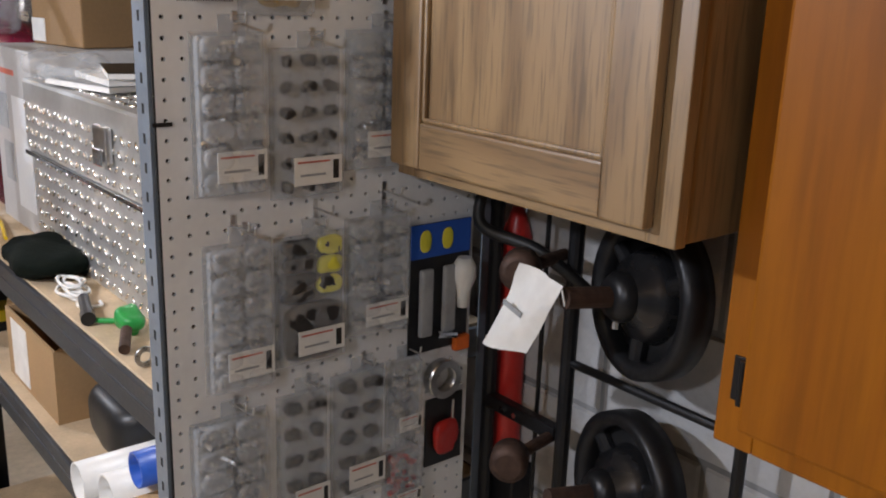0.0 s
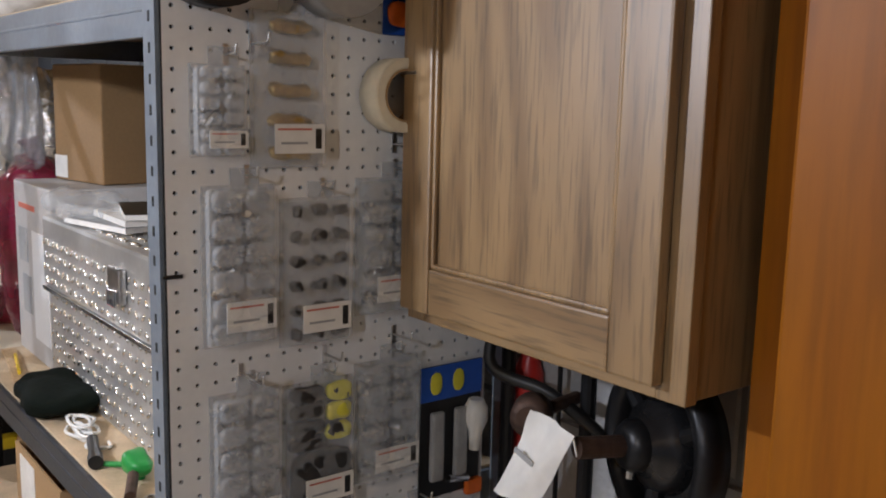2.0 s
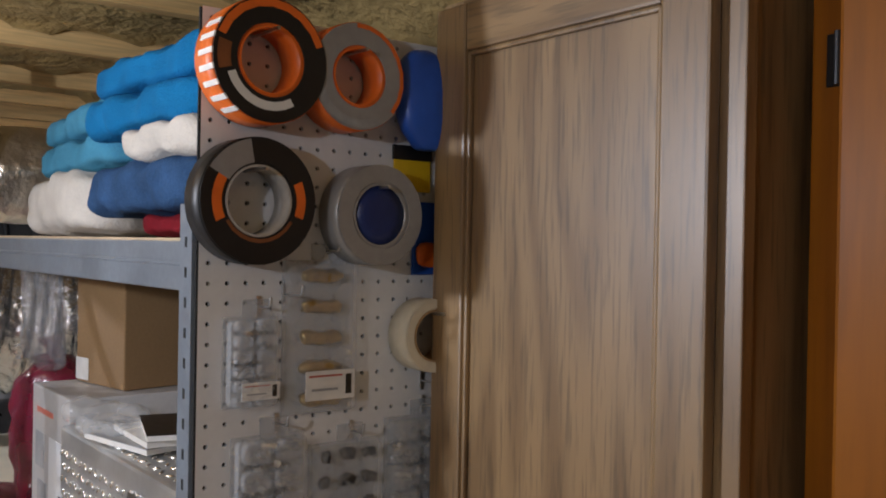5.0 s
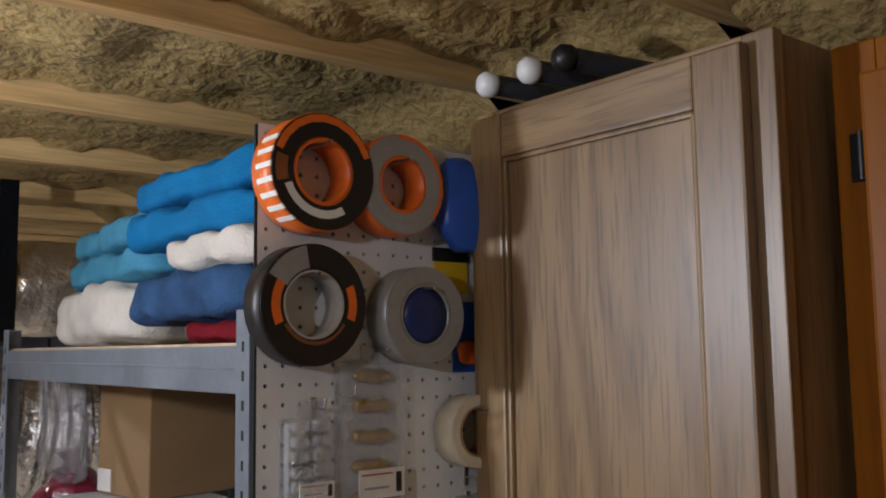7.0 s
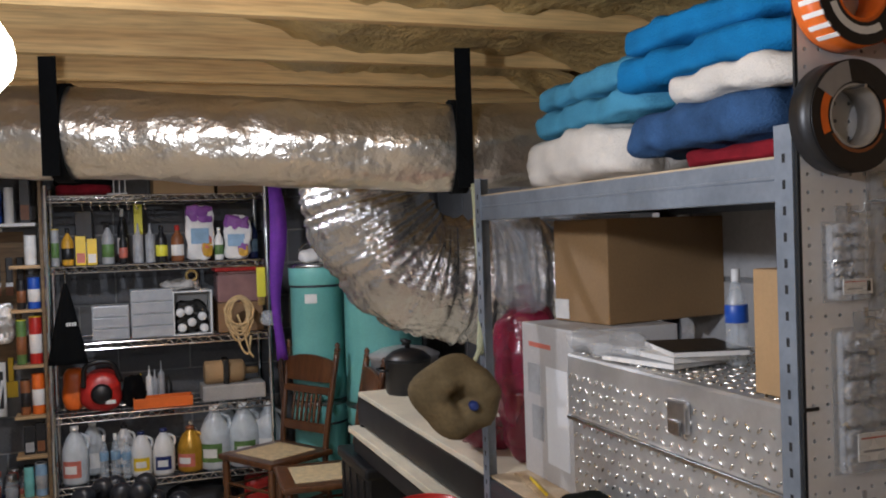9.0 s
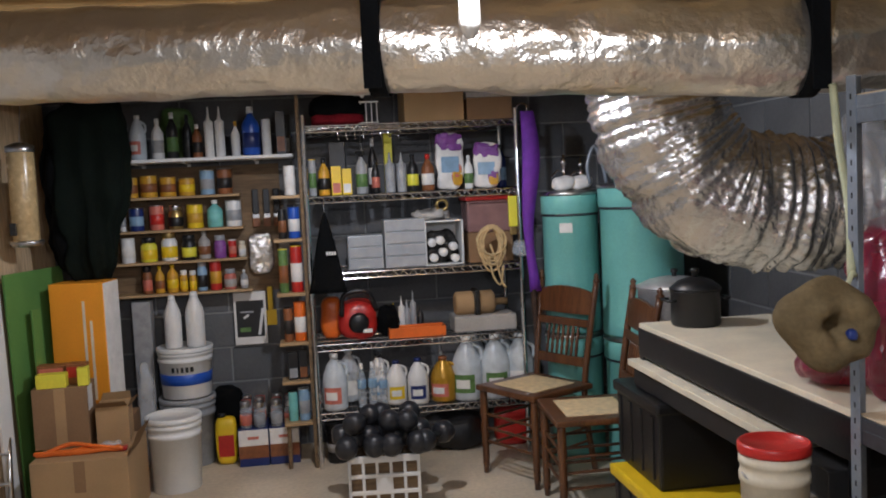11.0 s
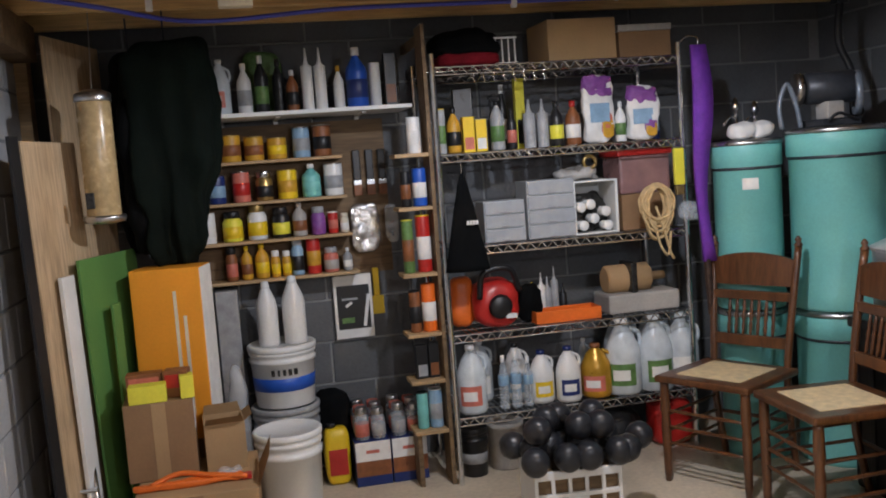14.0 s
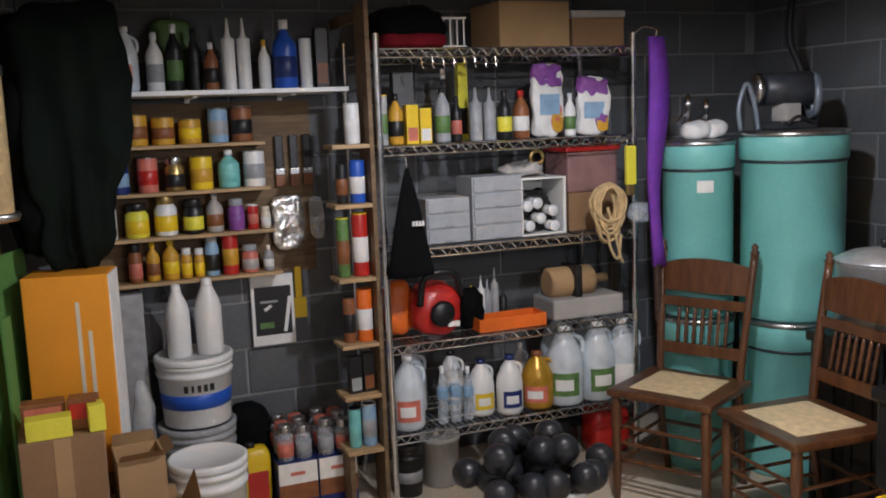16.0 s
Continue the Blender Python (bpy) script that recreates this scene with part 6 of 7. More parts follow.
part("cradle", box(B(), 0.03, -0.05, 0.03, 0.11, 0.04, 0.105, 0.008), M["stone"], gr)
bm = tube(B(), bez([(-0.16, 0.0, 0.0), (-0.17, 0, 0.10), (-0.13, 0, 0.19), (-0.09, 0, 0.10), (-0.07, 0, 0.0)], 6), 0.010, 8)
part("frame_loop", bm, M["steel_grey"], gr)
part("cord", tube(B(), bez([(0.17, 0, 0.12), (0.22, -0.02, 0.06), (0.15, -0.08, 0.02), (0.05, -0.10, 0.05), (0.0, -0.09, 0.02)], 6), 0.007, 8), M["black"], gr)
for x, y in ((0.735, 5.235), (0.83, 5.25)):
    solo("rag_bundle", soft(B(), -0.06, -0.05, 0, 0.06, 0.05, 0.075, 2.6, 7, 0.008, 14, x), M["paper"], (x, y, 1.4325), "white cloth bundle resting on the drum lid", "cloth", "cloth bundles on the drum")
for x, h in ((0.765, 0.19), (0.86, 0.17)):
    ob = thing("tap_fitting", (x, 5.33, 1.4325), "shiny chrome tap fitting standing on the drum lid", "tap", "taps on the drum")
    part("stem", lathe(B(), [(0.016, 0), (0.016, h * 0.4), (0.010, h * 0.42), (0.010, h * 0.7), (0.018, h * 0.72), (0.018, h * 0.8), (0.006, h)], 14), M["chrome"], ob)
    part("spout", tube(B(), bez([(0, 0, h * 0.5), (-0.04, -0.02, h * 0.55), (-0.08, -0.03, h * 0.35)], 5), 0.006, 8), M["chrome"], ob)
bm = tube(B(), bez([(1.30, 5.30, 2.05), (1.27, 5.28, 1.85), (1.31, 5.25, 1.7), (1.28, 5.2, 1.5), (1.31, 5.18, 1.46)], 8), 0.017, 10)
solo("black_hose", bm, M["blackmat"], (0, 0, 0), "black hose hanging behind the drum", "hose")
part("hose_clip", box(B(), 1.27, 5.28, 2.02, 1.33, 5.33, 2.09), M["steel_dark"], bpy.data.objects["black_hose"])

solo("stool", box(B(), -0.095, -0.095, 0, 0.095, 0.095, 0.4455, 0.01), M["black"], (0.53, 2.63, 0), "low black box carrying the cream bucket", "box")
# pots behind the chair
for x, y, z, r, h, mt, label in ((1.045, 4.52, 0.70, 0.168, 0.265, "potmetal", "large galvanised canning pot with domed lid on tote"), (0.86, 3.86, 0.9065, 0.095, 0.13, "black", "glossy black lidded pot on the bench")):
    ob = thing("stock_pot", (x, y, z), label, "pot")
    part("pot", lathe(B(), [(r * 0.94, 0), (r, 0.012), (r, h), (r * 1.03, h + 0.004), (r * 1.03, h + 0.010)], 36), M[mt], ob)
    part("lid", lathe(B(), [(r * 1.05, h + 0.0105), (r * 1.05, h + 0.018), (r * 0.7, h + 0.045), (r * 0.3, h + 0.058), (0.001, h + 0.060)], 36), M[mt], ob)
    part("knob", lathe(B(), [(0.012, 0), (0.010, 0.015), (0.018, 0.022), (0.016, 0.034), (0.001, 0.036)], 14, (0, 0, h + 0.058)), M["bits"], ob)
    for s in (-1, 1):
        part("handle", tube(B(), [(s * r, -0.04, h * 0.8), (s * (r + 0.03), -0.035, h * 0.8), (s * (r + 0.03), 0.035, h * 0.8), (s * r, 0.04, h * 0.8)], 0.006, 8), M["black"], ob)
tote((0.86, 4.34, 0), 0.37, 0.38, 0.699, "black", "black", "black storage tote carrying the canning pot")
ob = bucket((0.53, 2.63, 0.446), 0.088, 0.355, "offwhite", "cream plastic bucket with a bright red lid", "red")

# ---- cables and lamps on the joists ----
bm = tube(B(), bez([(X0 + 0.1, 4.7, 2.075), (-1.9, 4.85, 2.04), (-1.55, 5.12, 2.02), (-1.0, 5.16, 2.055), (-0.3, 5.18, 2.062), (0.4, 5.19, 2.066), (1.2, 5.2, 2.075)], 10), 0.009, 8)
solo("blue_pipe", bm, M["bluecable"], (0, 0, 0), "blue plastic water pipe clipped under the joists", "pipe")
for x, y in ((-1.72, 4.98), (-0.3, 5.18), (0.8, 5.19)):
    solo("pipe_clip", box(B(), -0.012, -0.012, -0.02, 0.012, 0.012, 0.03, 0.003), M["white"], (x, y, 2.058), "small white pipe clip on the joist", "clip", "pipe clips")
solo("junction_box", box(B(), -0.06, -0.03, 0, 0.06, 0.03, 0.07, 0.006), M["offwhite"], (-1.42, 4.85, 2.019), "pale junction box under the joist", "junction box")
# the last fixture is made up around the added, unseen third lamp
for (x, y, z), w, drop in LAMPS:
    low = ZJ - 0.16 - z
    lp = thing("ceiling_lamp", (x, y, ZJ - low), "bare bulb in a porcelain holder with pull chain", "lamp", "bare ceiling bulbs")
    part("holder", lathe(B(), [(0.018, -0.075), (0.024, -0.07), (0.028, -0.045), (0.055, -0.030), (0.058, -0.004), (0.055, 0.0)], 24), M["porcelain"], lp)
    if low >= 0:
        part("board", box(B(), -0.07, -0.24, low + 0.0005, 0.07, 0.24, low + 0.02, 0.003), M["joist"], lp, "board nailed across the joists")
    else:
        part("outlet_box", lathe(B(), [(0.05, 0.0005), (0.052, 0.004), (0.052, ZD - ZJ + low), (0.05, ZD - ZJ + low)], 8), M["galv"], lp, "galvanised octagonal outlet box")
    if low > 0.01:
        part("outlet_box", lathe(B(), [(0.05, 0.0005), (0.052, 0.004), (0.052, low - 0.004), (0.05, low)], 8), M["galv"], lp, "galvanised octagonal outlet box")
    gl = part("bulb", lathe(B(), [(0.006, -0.204), (0.025, -0.198), (0.040, -0.180), (0.045, -0.158), (0.041, -0.134), (0.026, -0.108), (0.016, -0.090), (0.014, -0.076)], 24), M["bulb"], lp, "lit glass bulb")
    gl.visible_shadow = False
    part("pull_chain", rod(B(), (0.003, 0.042, -0.03), (0.003, 0.042, -drop + 0.09), 0.003, 8), M["chrome"], lp)
    part("chain_end", lathe(B(), [(0.005, -drop), (0.013, -drop + 0.015), (0.011, -drop + 0.06), (0.004, -drop + 0.10)], 12, (0.003, 0.042, 0)), M["porcelain"], lp)

solo("green_sack", soft(B(), -0.09, -0.04, 0, 0.09, 0.04, 0.285, 4, 9, 0.012, 12, 4), M["greenlabel"], (-1.315, 5.84, 1.7005), "yellow green plastic sack behind the bottles", "sack")


# ---- goods on the pegboard ----
def hook(x, z, out=0.05, label="thin galvanised peg hook in the pegboard"):
    bm = tube(B(), bez([(0, 0.006, 0), (0, -out * 0.5, 0.001), (0, -out, 0.002), (0, -out - 0.004, 0.014)], 4), 0.0017, 6)
    box(bm, -0.003, -0.002, -0.012, 0.003, 0.0009, 0.014)
    return solo("peg_hook", bm, M["galv"], (x, PY, z), label, "hook", "peg hooks")


def bits_in(w, h, n, size, seed):
    rnd = random.Random(seed)
    bm = B()
    for k in range(n):
        x, z = rnd.uniform(-w / 2 + 0.012, w / 2 - 0.012), rnd.uniform(0.012, h - 0.012)
        s = size * rnd.uniform(0.5, 1.3)
        m = Matrix.Translation((x, -0.008, z)) @ Euler((rnd.random() * 3, rnd.random() * 3, rnd.random() * 3)).to_matrix().to_4x4()
        if k % 3:
            bmesh.ops.create_cone(bm, cap_ends=True, segments=6, radius1=s * 0.5, radius2=s * 0.5, depth=s * (2.2 if k % 2 else 0.7), matrix=m)
        else:
            bmesh.ops.create_cube(bm, size=s * 0.8, matrix=m)
    return bm


def pack(x0, x1, z0, z1, fill, label, seed, sticker=True, rows=0, cols=0, tray="clear"):
    w, h = x1 - x0, z1 - z0
    ob = thing("hardware_pack", ((x0 + x1) / 2, PY, z0), label, "hardware pack", "hardware packs on the pegboard")
    part("back_sheet", box(B(), -w / 2, -0.0025, 0, w / 2, -0.0005, h, 0.001), M["haze"], ob)
    bm = B()
    box(bm, -w / 2 + 0.003, -0.020, 0.004, w / 2 - 0.003, -0.0028, h - 0.004, 0.006)
    shell = part("blister", bm, M[tray], ob, "clear moulded plastic")
    if rows:
        for j in range(rows):
            for i in range(cols):
                cx, cz = -w / 2 + w * (i + 0.62) / (cols + 0.25), h * (j + 0.5) / rows
                k = 0.20 if cols == 3 and i == 0 else 0.30
                part("compartment", soft(B(), cx - w * k / cols, -0.019, cz - h * 0.22 / rows, cx + w * k / cols, -0.004, cz + h * 0.24 / rows, 2.6, 4, 0.006, 70, seed + i + 3 * j), M[fill], ob)
    else:
        part("hardware_fill", bits_in(w, h, int(w * h * 3600), 0.009, seed), M[fill], ob, kind="stuff")
        for j in range(6):
            for i in range(2):
                bx0, bx1 = -w / 2 + 0.008 + (w - 0.012) * i / 2, -w / 2 + 0.002 + (w - 0.012) * (i + 1) / 2
                part("bubble", soft(B(), bx0, -0.0255, h * (j + 0.12) / 6.1, bx1, -0.012, h * (j + 0.95) / 6.1, 3.5, 5, 0.002, 60, seed + i + j), M[tray], ob)
    if sticker:
        sx = w * 0.08
        st = part("sticker", box(B(), sx - w * 0.34, -0.0225, h * 0.10, sx + w * 0.34, -0.0208, h * 0.29), M["paper"], ob, "white printed sticker")
        part("stripe", box(B(), sx - w * 0.30, -0.0231, h * 0.25, sx + w * 0.16, -0.0224, h * 0.262), M["pink"], st)
        part("print_bar", box(B(), sx - w * 0.26, -0.0231, h * 0.16, sx + w * 0.10, -0.0224, h * 0.175), M["greylabel"], st)
        part("barcode", box(B(), sx + w * 0.21, -0.0231, h * 0.13, sx + w * 0.29, -0.0224, h * 0.26), M["bits"], st)
    hook((x0 + x1) / 2 + 0.012, z1 + 0.012, 0.03)
    part("hang_tab", box(B(), -0.012, -0.0022, h, 0.030, -0.0006, h + 0.022, 0.001), M["haze"], ob)
    return ob


pack(0.681, 0.786, 1.207, 1.420, "nickel", "clear blister pack of plated nuts and screws", 1)
pack(0.792, 0.905, 1.192, 1.399, "darkfill", "clear compartment pack of black fasteners", 2, True, 6, 3)
pack(0.914, 1.028, 1.222, 1.423, "nickel", "clear blister pack of plated washers", 3)
pack(0.688, 0.792, 0.926, 1.141, "nickel", "clear blister pack of plated bolts", 4)
ob = pack(0.796, 0.911, 0.940, 1.137, "darkfill", "clear pack of black and yellow plastic anchors", 5, True, 4, 2)
for k in range(4):
    part("black_fill", soft(B(), -0.052, -0.0200, 0.098 + 0.024 * k, 0.004, -0.004, 0.121 + 0.024 * k, 3, 6, 0.003, 50, k), M["darkfill"], ob)
for k in range(3):
    part("yellow_fill", soft(B(), 0.008, -0.0195, 0.106 + 0.030 * k, 0.049, -0.004, 0.133 + 0.030 * k, 3, 6, 0.003, 50, k), M["lemon"], ob)
part("black_fill", soft(B(), -0.050, -0.0200, 0.008, 0.050, -0.004, 0.097, 4, 8, 0.004, 40, 9), M["darkfill"], ob)
pack(0.914, 1.030, 0.962, 1.150, "nickel", "clear blister pack of small bright screws", 6)
pack(0.668, 0.744, 1.457, 1.573, "nickel", "small clear pack of plated hardware", 7)
ob = pack(0.750, 0.860, 1.440, 1.645, "brass", "clear compartment pack of brass hardware", 8, True, 5, 1)
pack(0.660, 0.780, 0.675, 0.889, "nickel", "clear blister pack of plated clips", 9)
pack(0.795, 0.884, 0.680, 0.895, "darkfill", "clear compartment pack of dark round plugs", 10, True, 5, 2)
pack(0.889, 0.990, 0.690, 0.905, "darkfill", "clear compartment pack of dark anchors", 11, True, 5, 2)
pack(0.994, 1.062, 0.770, 0.905, "nickel", "small clear pack of plated hooks", 12)
pack(0.990, 1.066, 0.640, 0.745, "red", "small clear pack of red wire nuts", 13)
pack(0.660, 0.775, 0.43, 0.63, "nickel", "clear blister pack low on the pegboard", 14)
pack(0.80, 0.90, 0.43, 0.63, "darkfill", "clear compartment pack of dark clips", 15, True, 5, 2)
for hx, hz in ((0.735, 1.165), (0.865, 1.172), (0.985, 1.185), (0.755, 1.60), (0.98, 1.47), (0.735, 0.90), (1.02, 1.44)):
    hook(hx, hz, 0.045)


def tape(x, z, ro, ri, w, side, face, core, label, spots=(), disc=None, swing=0.0):
    ob = thing("tape_roll", (x, PY - 0.001, z), label, "tape roll", "tape rolls on the pegboard")
    part("wound_tape", ring(B(), ro, ri, -w, -0.002), M[side], ob)
    part("face_label", ring(B(), ro * 0.985, ri * 1.06, -w - 0.0022, -w - 0.0004), M[face], ob)
    part("core", ring(B(), ri * 0.995, ri * 0.93, -w - 0.001, -0.003), M[core], ob)
    for a0, a1, r0, r1, mt in spots:
        bm = B()
        n = 8
        cols = [[bm.verts.new((r * math.cos(math.radians(a0 + (a1 - a0) * k / n)), -w - 0.003, r * math.sin(math.radians(a0 + (a1 - a0) * k / n)))) for r in (r0 * ro, r1 * ro)] for k in range(n + 1)]
        for a, b in zip(cols, cols[1:]):
            bm.faces.new((a[0], b[0], b[1], a[1]))
        part("print_patch", bm, M[mt], ob)
    if disc:
        bm = lathe(B(), [(ri * 0.92, 0), (ri * 0.92, 0.002), (ri * 0.5, 0.006), (0.001, 0.007)], 30)
        part("label_disc", bm, M[disc], ob, "printed blue centre disc").matrix_local = pose(0, -w + 0.004, 0, 90, 0, 0)
    part("peg", rod(B(), (0, 0.0, ri * 0.86), (0, -w - 0.02, ri * 0.86), 0.0024, 8), M["galv"], ob)
    return ob


tape(0.703, 1.892, 0.078, 0.043, 0.052, "orange", "black", "orange", "roll of black tape in orange printed wrapper", ((20, 160, 0.84, 0.97, "orange"), (200, 300, 0.66, 0.80, "paper"), (165, 195, 0.70, 0.92, "brownlabel")))
tape(0.832, 1.888, 0.071, 0.039, 0.050, "orange", "greytape", "orange", "roll of silver tape in orange printed wrapper", ((-40, 95, 0.90, 0.985, "orange"), (190, 300, 0.80, 0.95, "greylabel")))
tape(0.694, 1.719, 0.079, 0.045, 0.044, "black", "black", "stone", "roll of dark tape with an orange printed label", ((100, 150, 0.6, 0.97, "greytape"), (150, 205, 0.64, 0.80, "orange"), (-20, 25, 0.64, 0.80, "orange"), (210, 330, 0.60, 0.66, "brownlabel")))
ob = tape(0.870, 1.707, 0.068, 0.043, 0.050, "greytape", "greytape", "greytape", "roll of grey duct tape with blue centre label", (), "navy")
tape(0.970, 1.540, 0.052, 0.037, 0.045, "offwhite", "offwhite", "card", "roll of cream masking tape on the pegboard")
for tx, tz, tr, n in ((0.703, 1.892, 0.078, 7),):
    lab = bpy.data.objects["tape_roll"]
    for k in range(n):
        a = math.radians(150 + 14 * k)
        part("letter_bar", box(B(), -0.0035, -0.0535 - 0.022, -0.0008, 0.0035, -0.0535 + 0.018, 0.0012), M["paper"], lab).matrix_local = Matrix.Translation((tr * 1.001 * math.cos(a), 0.02, tr * 1.001 * math.sin(a))) @ pose(0, 0, 0, 0, 90 - math.degrees(a), 0)
solo("blue_strap_roll", soft(B(), -0.045, -0.05, -0.075, 0.045, -0.002, 0.075, 2.6, 8, 0.01, 14, 3), M["blue"], (0.958, PY, 1.877), "bundle of bright blue strap hung on pegboard", "strap")
ob = thing("carded_tool", (0.955, PY, 1.744), "yellow and black carded tool on the pegboard", "tool card")
part("card", box(B(), -0.032, -0.004, 0, 0.032, -0.001, 0.065, 0.001), M["yellow"], ob)
part("header", box(B(), -0.034, -0.005, 0.045, 0.034, -0.0008, 0.066, 0.001), M["black"], ob)
ob = thing("carded_tool", (0.985, PY, 1.625), "blue and orange carded fitting on the pegboard", "tool card")
part("card", box(B(), -0.028, -0.004, 0, 0.028, -0.001, 0.105, 0.001), M["blue"], ob)
part("orange_patch", soft(B(), -0.022, -0.014, 0.01, 0.022, -0.003, 0.045, 3, 5, 0.003, 30, 2), M["orange"], ob)
bp = thing("bulb_pack", (1.098, PY, 0.905), "blue and black carded light bulb pack on pegboard", "bulb pack")
part("card", box(B(), -0.062, -0.004, 0, 0.062, -0.001, 0.218, 0.001), M["black"], bp)
part("header", box(B(), -0.062, -0.006, 0.162, 0.062, -0.0038, 0.218, 0.001), M["blue"], bp, "bright blue printed header")
for k in range(2):
    part("bulb_print", soft(B(), -0.045 + 0.045 * k, -0.0085, 0.172, -0.022 + 0.045 * k, -0.0058, 0.208, 2.4, 5, 0.001, 10, k), M["lemon"], bp)
    part("tool", box(B(), -0.045 + 0.048 * k, -0.016, 0.03, -0.020 + 0.048 * k, -0.005, 0.145, 0.006), M["greylabel"], bp)
part("lamp", lathe(B(), [(0.010, 0), (0.012, 0.03), (0.020, 0.05), (0.020, 0.07), (0.012, 0.085)], 16, (0.042, -0.016, 0.07)), M["white"], bp)
part("steel_tip", rod(B(), (-0.01, -0.014, 0.03), (0.03, -0.014, 0.022), 0.006, 8), M["chrome"], bp)
solo("pipe_clamp", ring(B(), 0.033, 0.021, -0.022, -0.002, 30), M["galv"], (1.105, PY, 0.853), "round steel pipe clamp on a peg", "clamp")
solo("orange_clip", box(B(), -0.016, -0.014, 0, 0.016, -0.001, 0.026, 0.004), M["orange"], (1.145, PY, 0.895), "small orange plastic clip on the pegboard", "clip")
ob = thing("red_tool_pack", (1.118, PY, 0.69), "small red and black carded tool on pegboard", "tool card")
part("card", box(B(), -0.040, -0.004, 0, 0.040, -0.001, 0.125, 0.001), M["black"], ob)
part("red_tool", soft(B(), -0.026, -0.020, 0.02, 0.024, -0.004, 0.085, 3, 6, 0.004, 30, 3), M["red"], ob)
part("steel_bar", rod(B(), (0.01, -0.012, 0.03), (0.012, -0.012, 0.118), 0.003, 8), M["chrome"], ob)
solo("zip_tie", box(B(), -0.004, -0.0022, 0, 0.022, -0.0006, 0.005), M["black"], (RX0 + 0.002, PY, 1.304), "black zip tie fixing the pegboard to the post", "zip tie")

# ---- black rack with iron plates under the cabinet ----
br = thing("plate_rack", (1.215, 0.70, 0), "black steel rack with pegs standing against the wall", "rack")
for y in (0.31, 0.49):
    part("upright", rod(B(), (0, y, 0.0), (0, y, 1.19), 0.0125, 12), M["black_metal"], br)
part("cross_bar", box(B(), -0.012, 0.32, 0.775, 0.010, 0.49, 0.80, 0.004), M["black_metal"], br)
part("cross_bar", box(B(), -0.010, 0.32, 0.36, 0.010, 0.49, 0.38, 0.004), M["black_metal"], br)
part("top_bar", tube(B(), bez([(0, 0.31, 1.185), (0, 0.33, 1.205), (0, 0.47, 1.205), (0, 0.49, 1.185)], 5), 0.012, 10), M["black_metal"], br)
part("side_rail", rod(B(), (0.0, 0.31, 0.918), (0.0, -0.02, 0.918), 0.007, 10), M["black_metal"], br)
part("rail_post", rod(B(), (0.0, -0.01, 0.0), (0.0, -0.01, 0.925), 0.009, 10), M["black_metal"], br)
part("thin_rod", rod(B(), (0.03, 0.40, 0.0), (0.03, 0.40, 1.19), 0.004, 8), M["black_metal"], br)
for k, z in enumerate((0.81, 0.78)):
    part("bolt", rod(B(), (-0.016, 0.44 - 0.03 * k, 0.788), (-0.012, 0.44 - 0.03 * k, 0.788), 0.005, 10), M["chrome"], br)


def plate(c, end, r, label):
    c, end = Vector(c), Vector(end)
    turn = (end - c).to_track_quat("Z", "Y").to_matrix().to_4x4()
    L = (end - c).length
    ob = thing("weight_plate", c, label, "plate", "black iron plates")
    ob.matrix_world = Matrix.Translation(c) @ turn
    bm = B()
    ring3 = [(r * 0.80, -0.012), (r * 0.84, -0.022), (r, -0.022), (r * 1.01, 0.0), (r, 0.020), (r * 0.86, 0.022), (r * 0.80, 0.010)]
    seg = 44
    rr = [[bm.verts.new((a * math.cos(2 * math.pi * k / seg), a * math.sin(2 * math.pi * k / seg), z)) for k in range(seg)] for a, z in ring3]
    for i in range(len(rr)):
        a, b = rr[i], rr[(i + 1) % len(rr)]
        for k in range(seg):
            bm.faces.new((a[k], a[(k + 1) % seg], b[(k + 1) % seg], b[k])).smooth = True
    part("rim", bm, M["black_metal"], ob)
    part("web", lathe(B(), [(0.02, -0.016), (r * 0.82, -0.013), (r * 0.82, -0.008), (0.02, -0.006)], 40), M["blackmat"], ob, "black iron web")
    for k in range(3):
        a = 2.094 * k + 0.5
        part("spoke", rod(B(), (0.03 * math.cos(a), 0.03 * math.sin(a), 0.0), (r * 0.84 * math.cos(a), r * 0.84 * math.sin(a), 0.0), 0.016, 10, 0.012), M["black_metal"], ob)
    part("dish", lathe(B(), [(r * 0.58, -0.016), (r * 0.60, -0.012), (r * 0.50, 0.022), (r * 0.30, 0.040), (0.035, 0.046), (0.030, 0.050)], 40), M["dished"], ob, "dished dark steel hub cover")
    part("hub", lathe(B(), [(0.036, 0.0), (0.036, 0.050), (0.028, 0.062), (0.018, 0.064)], 24), M["black_metal"], ob)
    part("shaft", rod(B(), (0, 0, -0.03), (0, 0, L), 0.015, 14), M["rust"], ob)
    part("set_screw", rod(B(), (0.0, -0.034, 0.045), (0.0, -0.046, 0.045), 0.006, 8), M["chrome"], ob)
    return ob


plate((1.185, 0.845, 1.080), (1.06, 0.885, 1.089), 0.118, "black iron wheel with dished hub under the cabinet")
plate((1.185, 0.850, 0.775), (1.06, 0.890, 0.784), 0.118, "black iron wheel lower on the black rack")
for kz in (1.10, 0.79):
    kb = thing("rust_collar", (1.10, 1.012, kz - 0.01), "rusty iron collar on a peg of the rack", "collar", "rusty collars", -70)
    part("collar", lathe(B(), [(0.018, -0.02), (0.030, -0.016), (0.030, 0.018), (0.020, 0.024)], 22), M["rust"], kb).matrix_local = pose(0, 0, 0, 90, 0, 20)
    part("peg", rod(B(), (0, 0.02, 0), (0.0, 0.115, 0.0), 0.010, 12), M["rust"], kb).matrix_local = pose(0, 0, 0, 0, 0, -10)
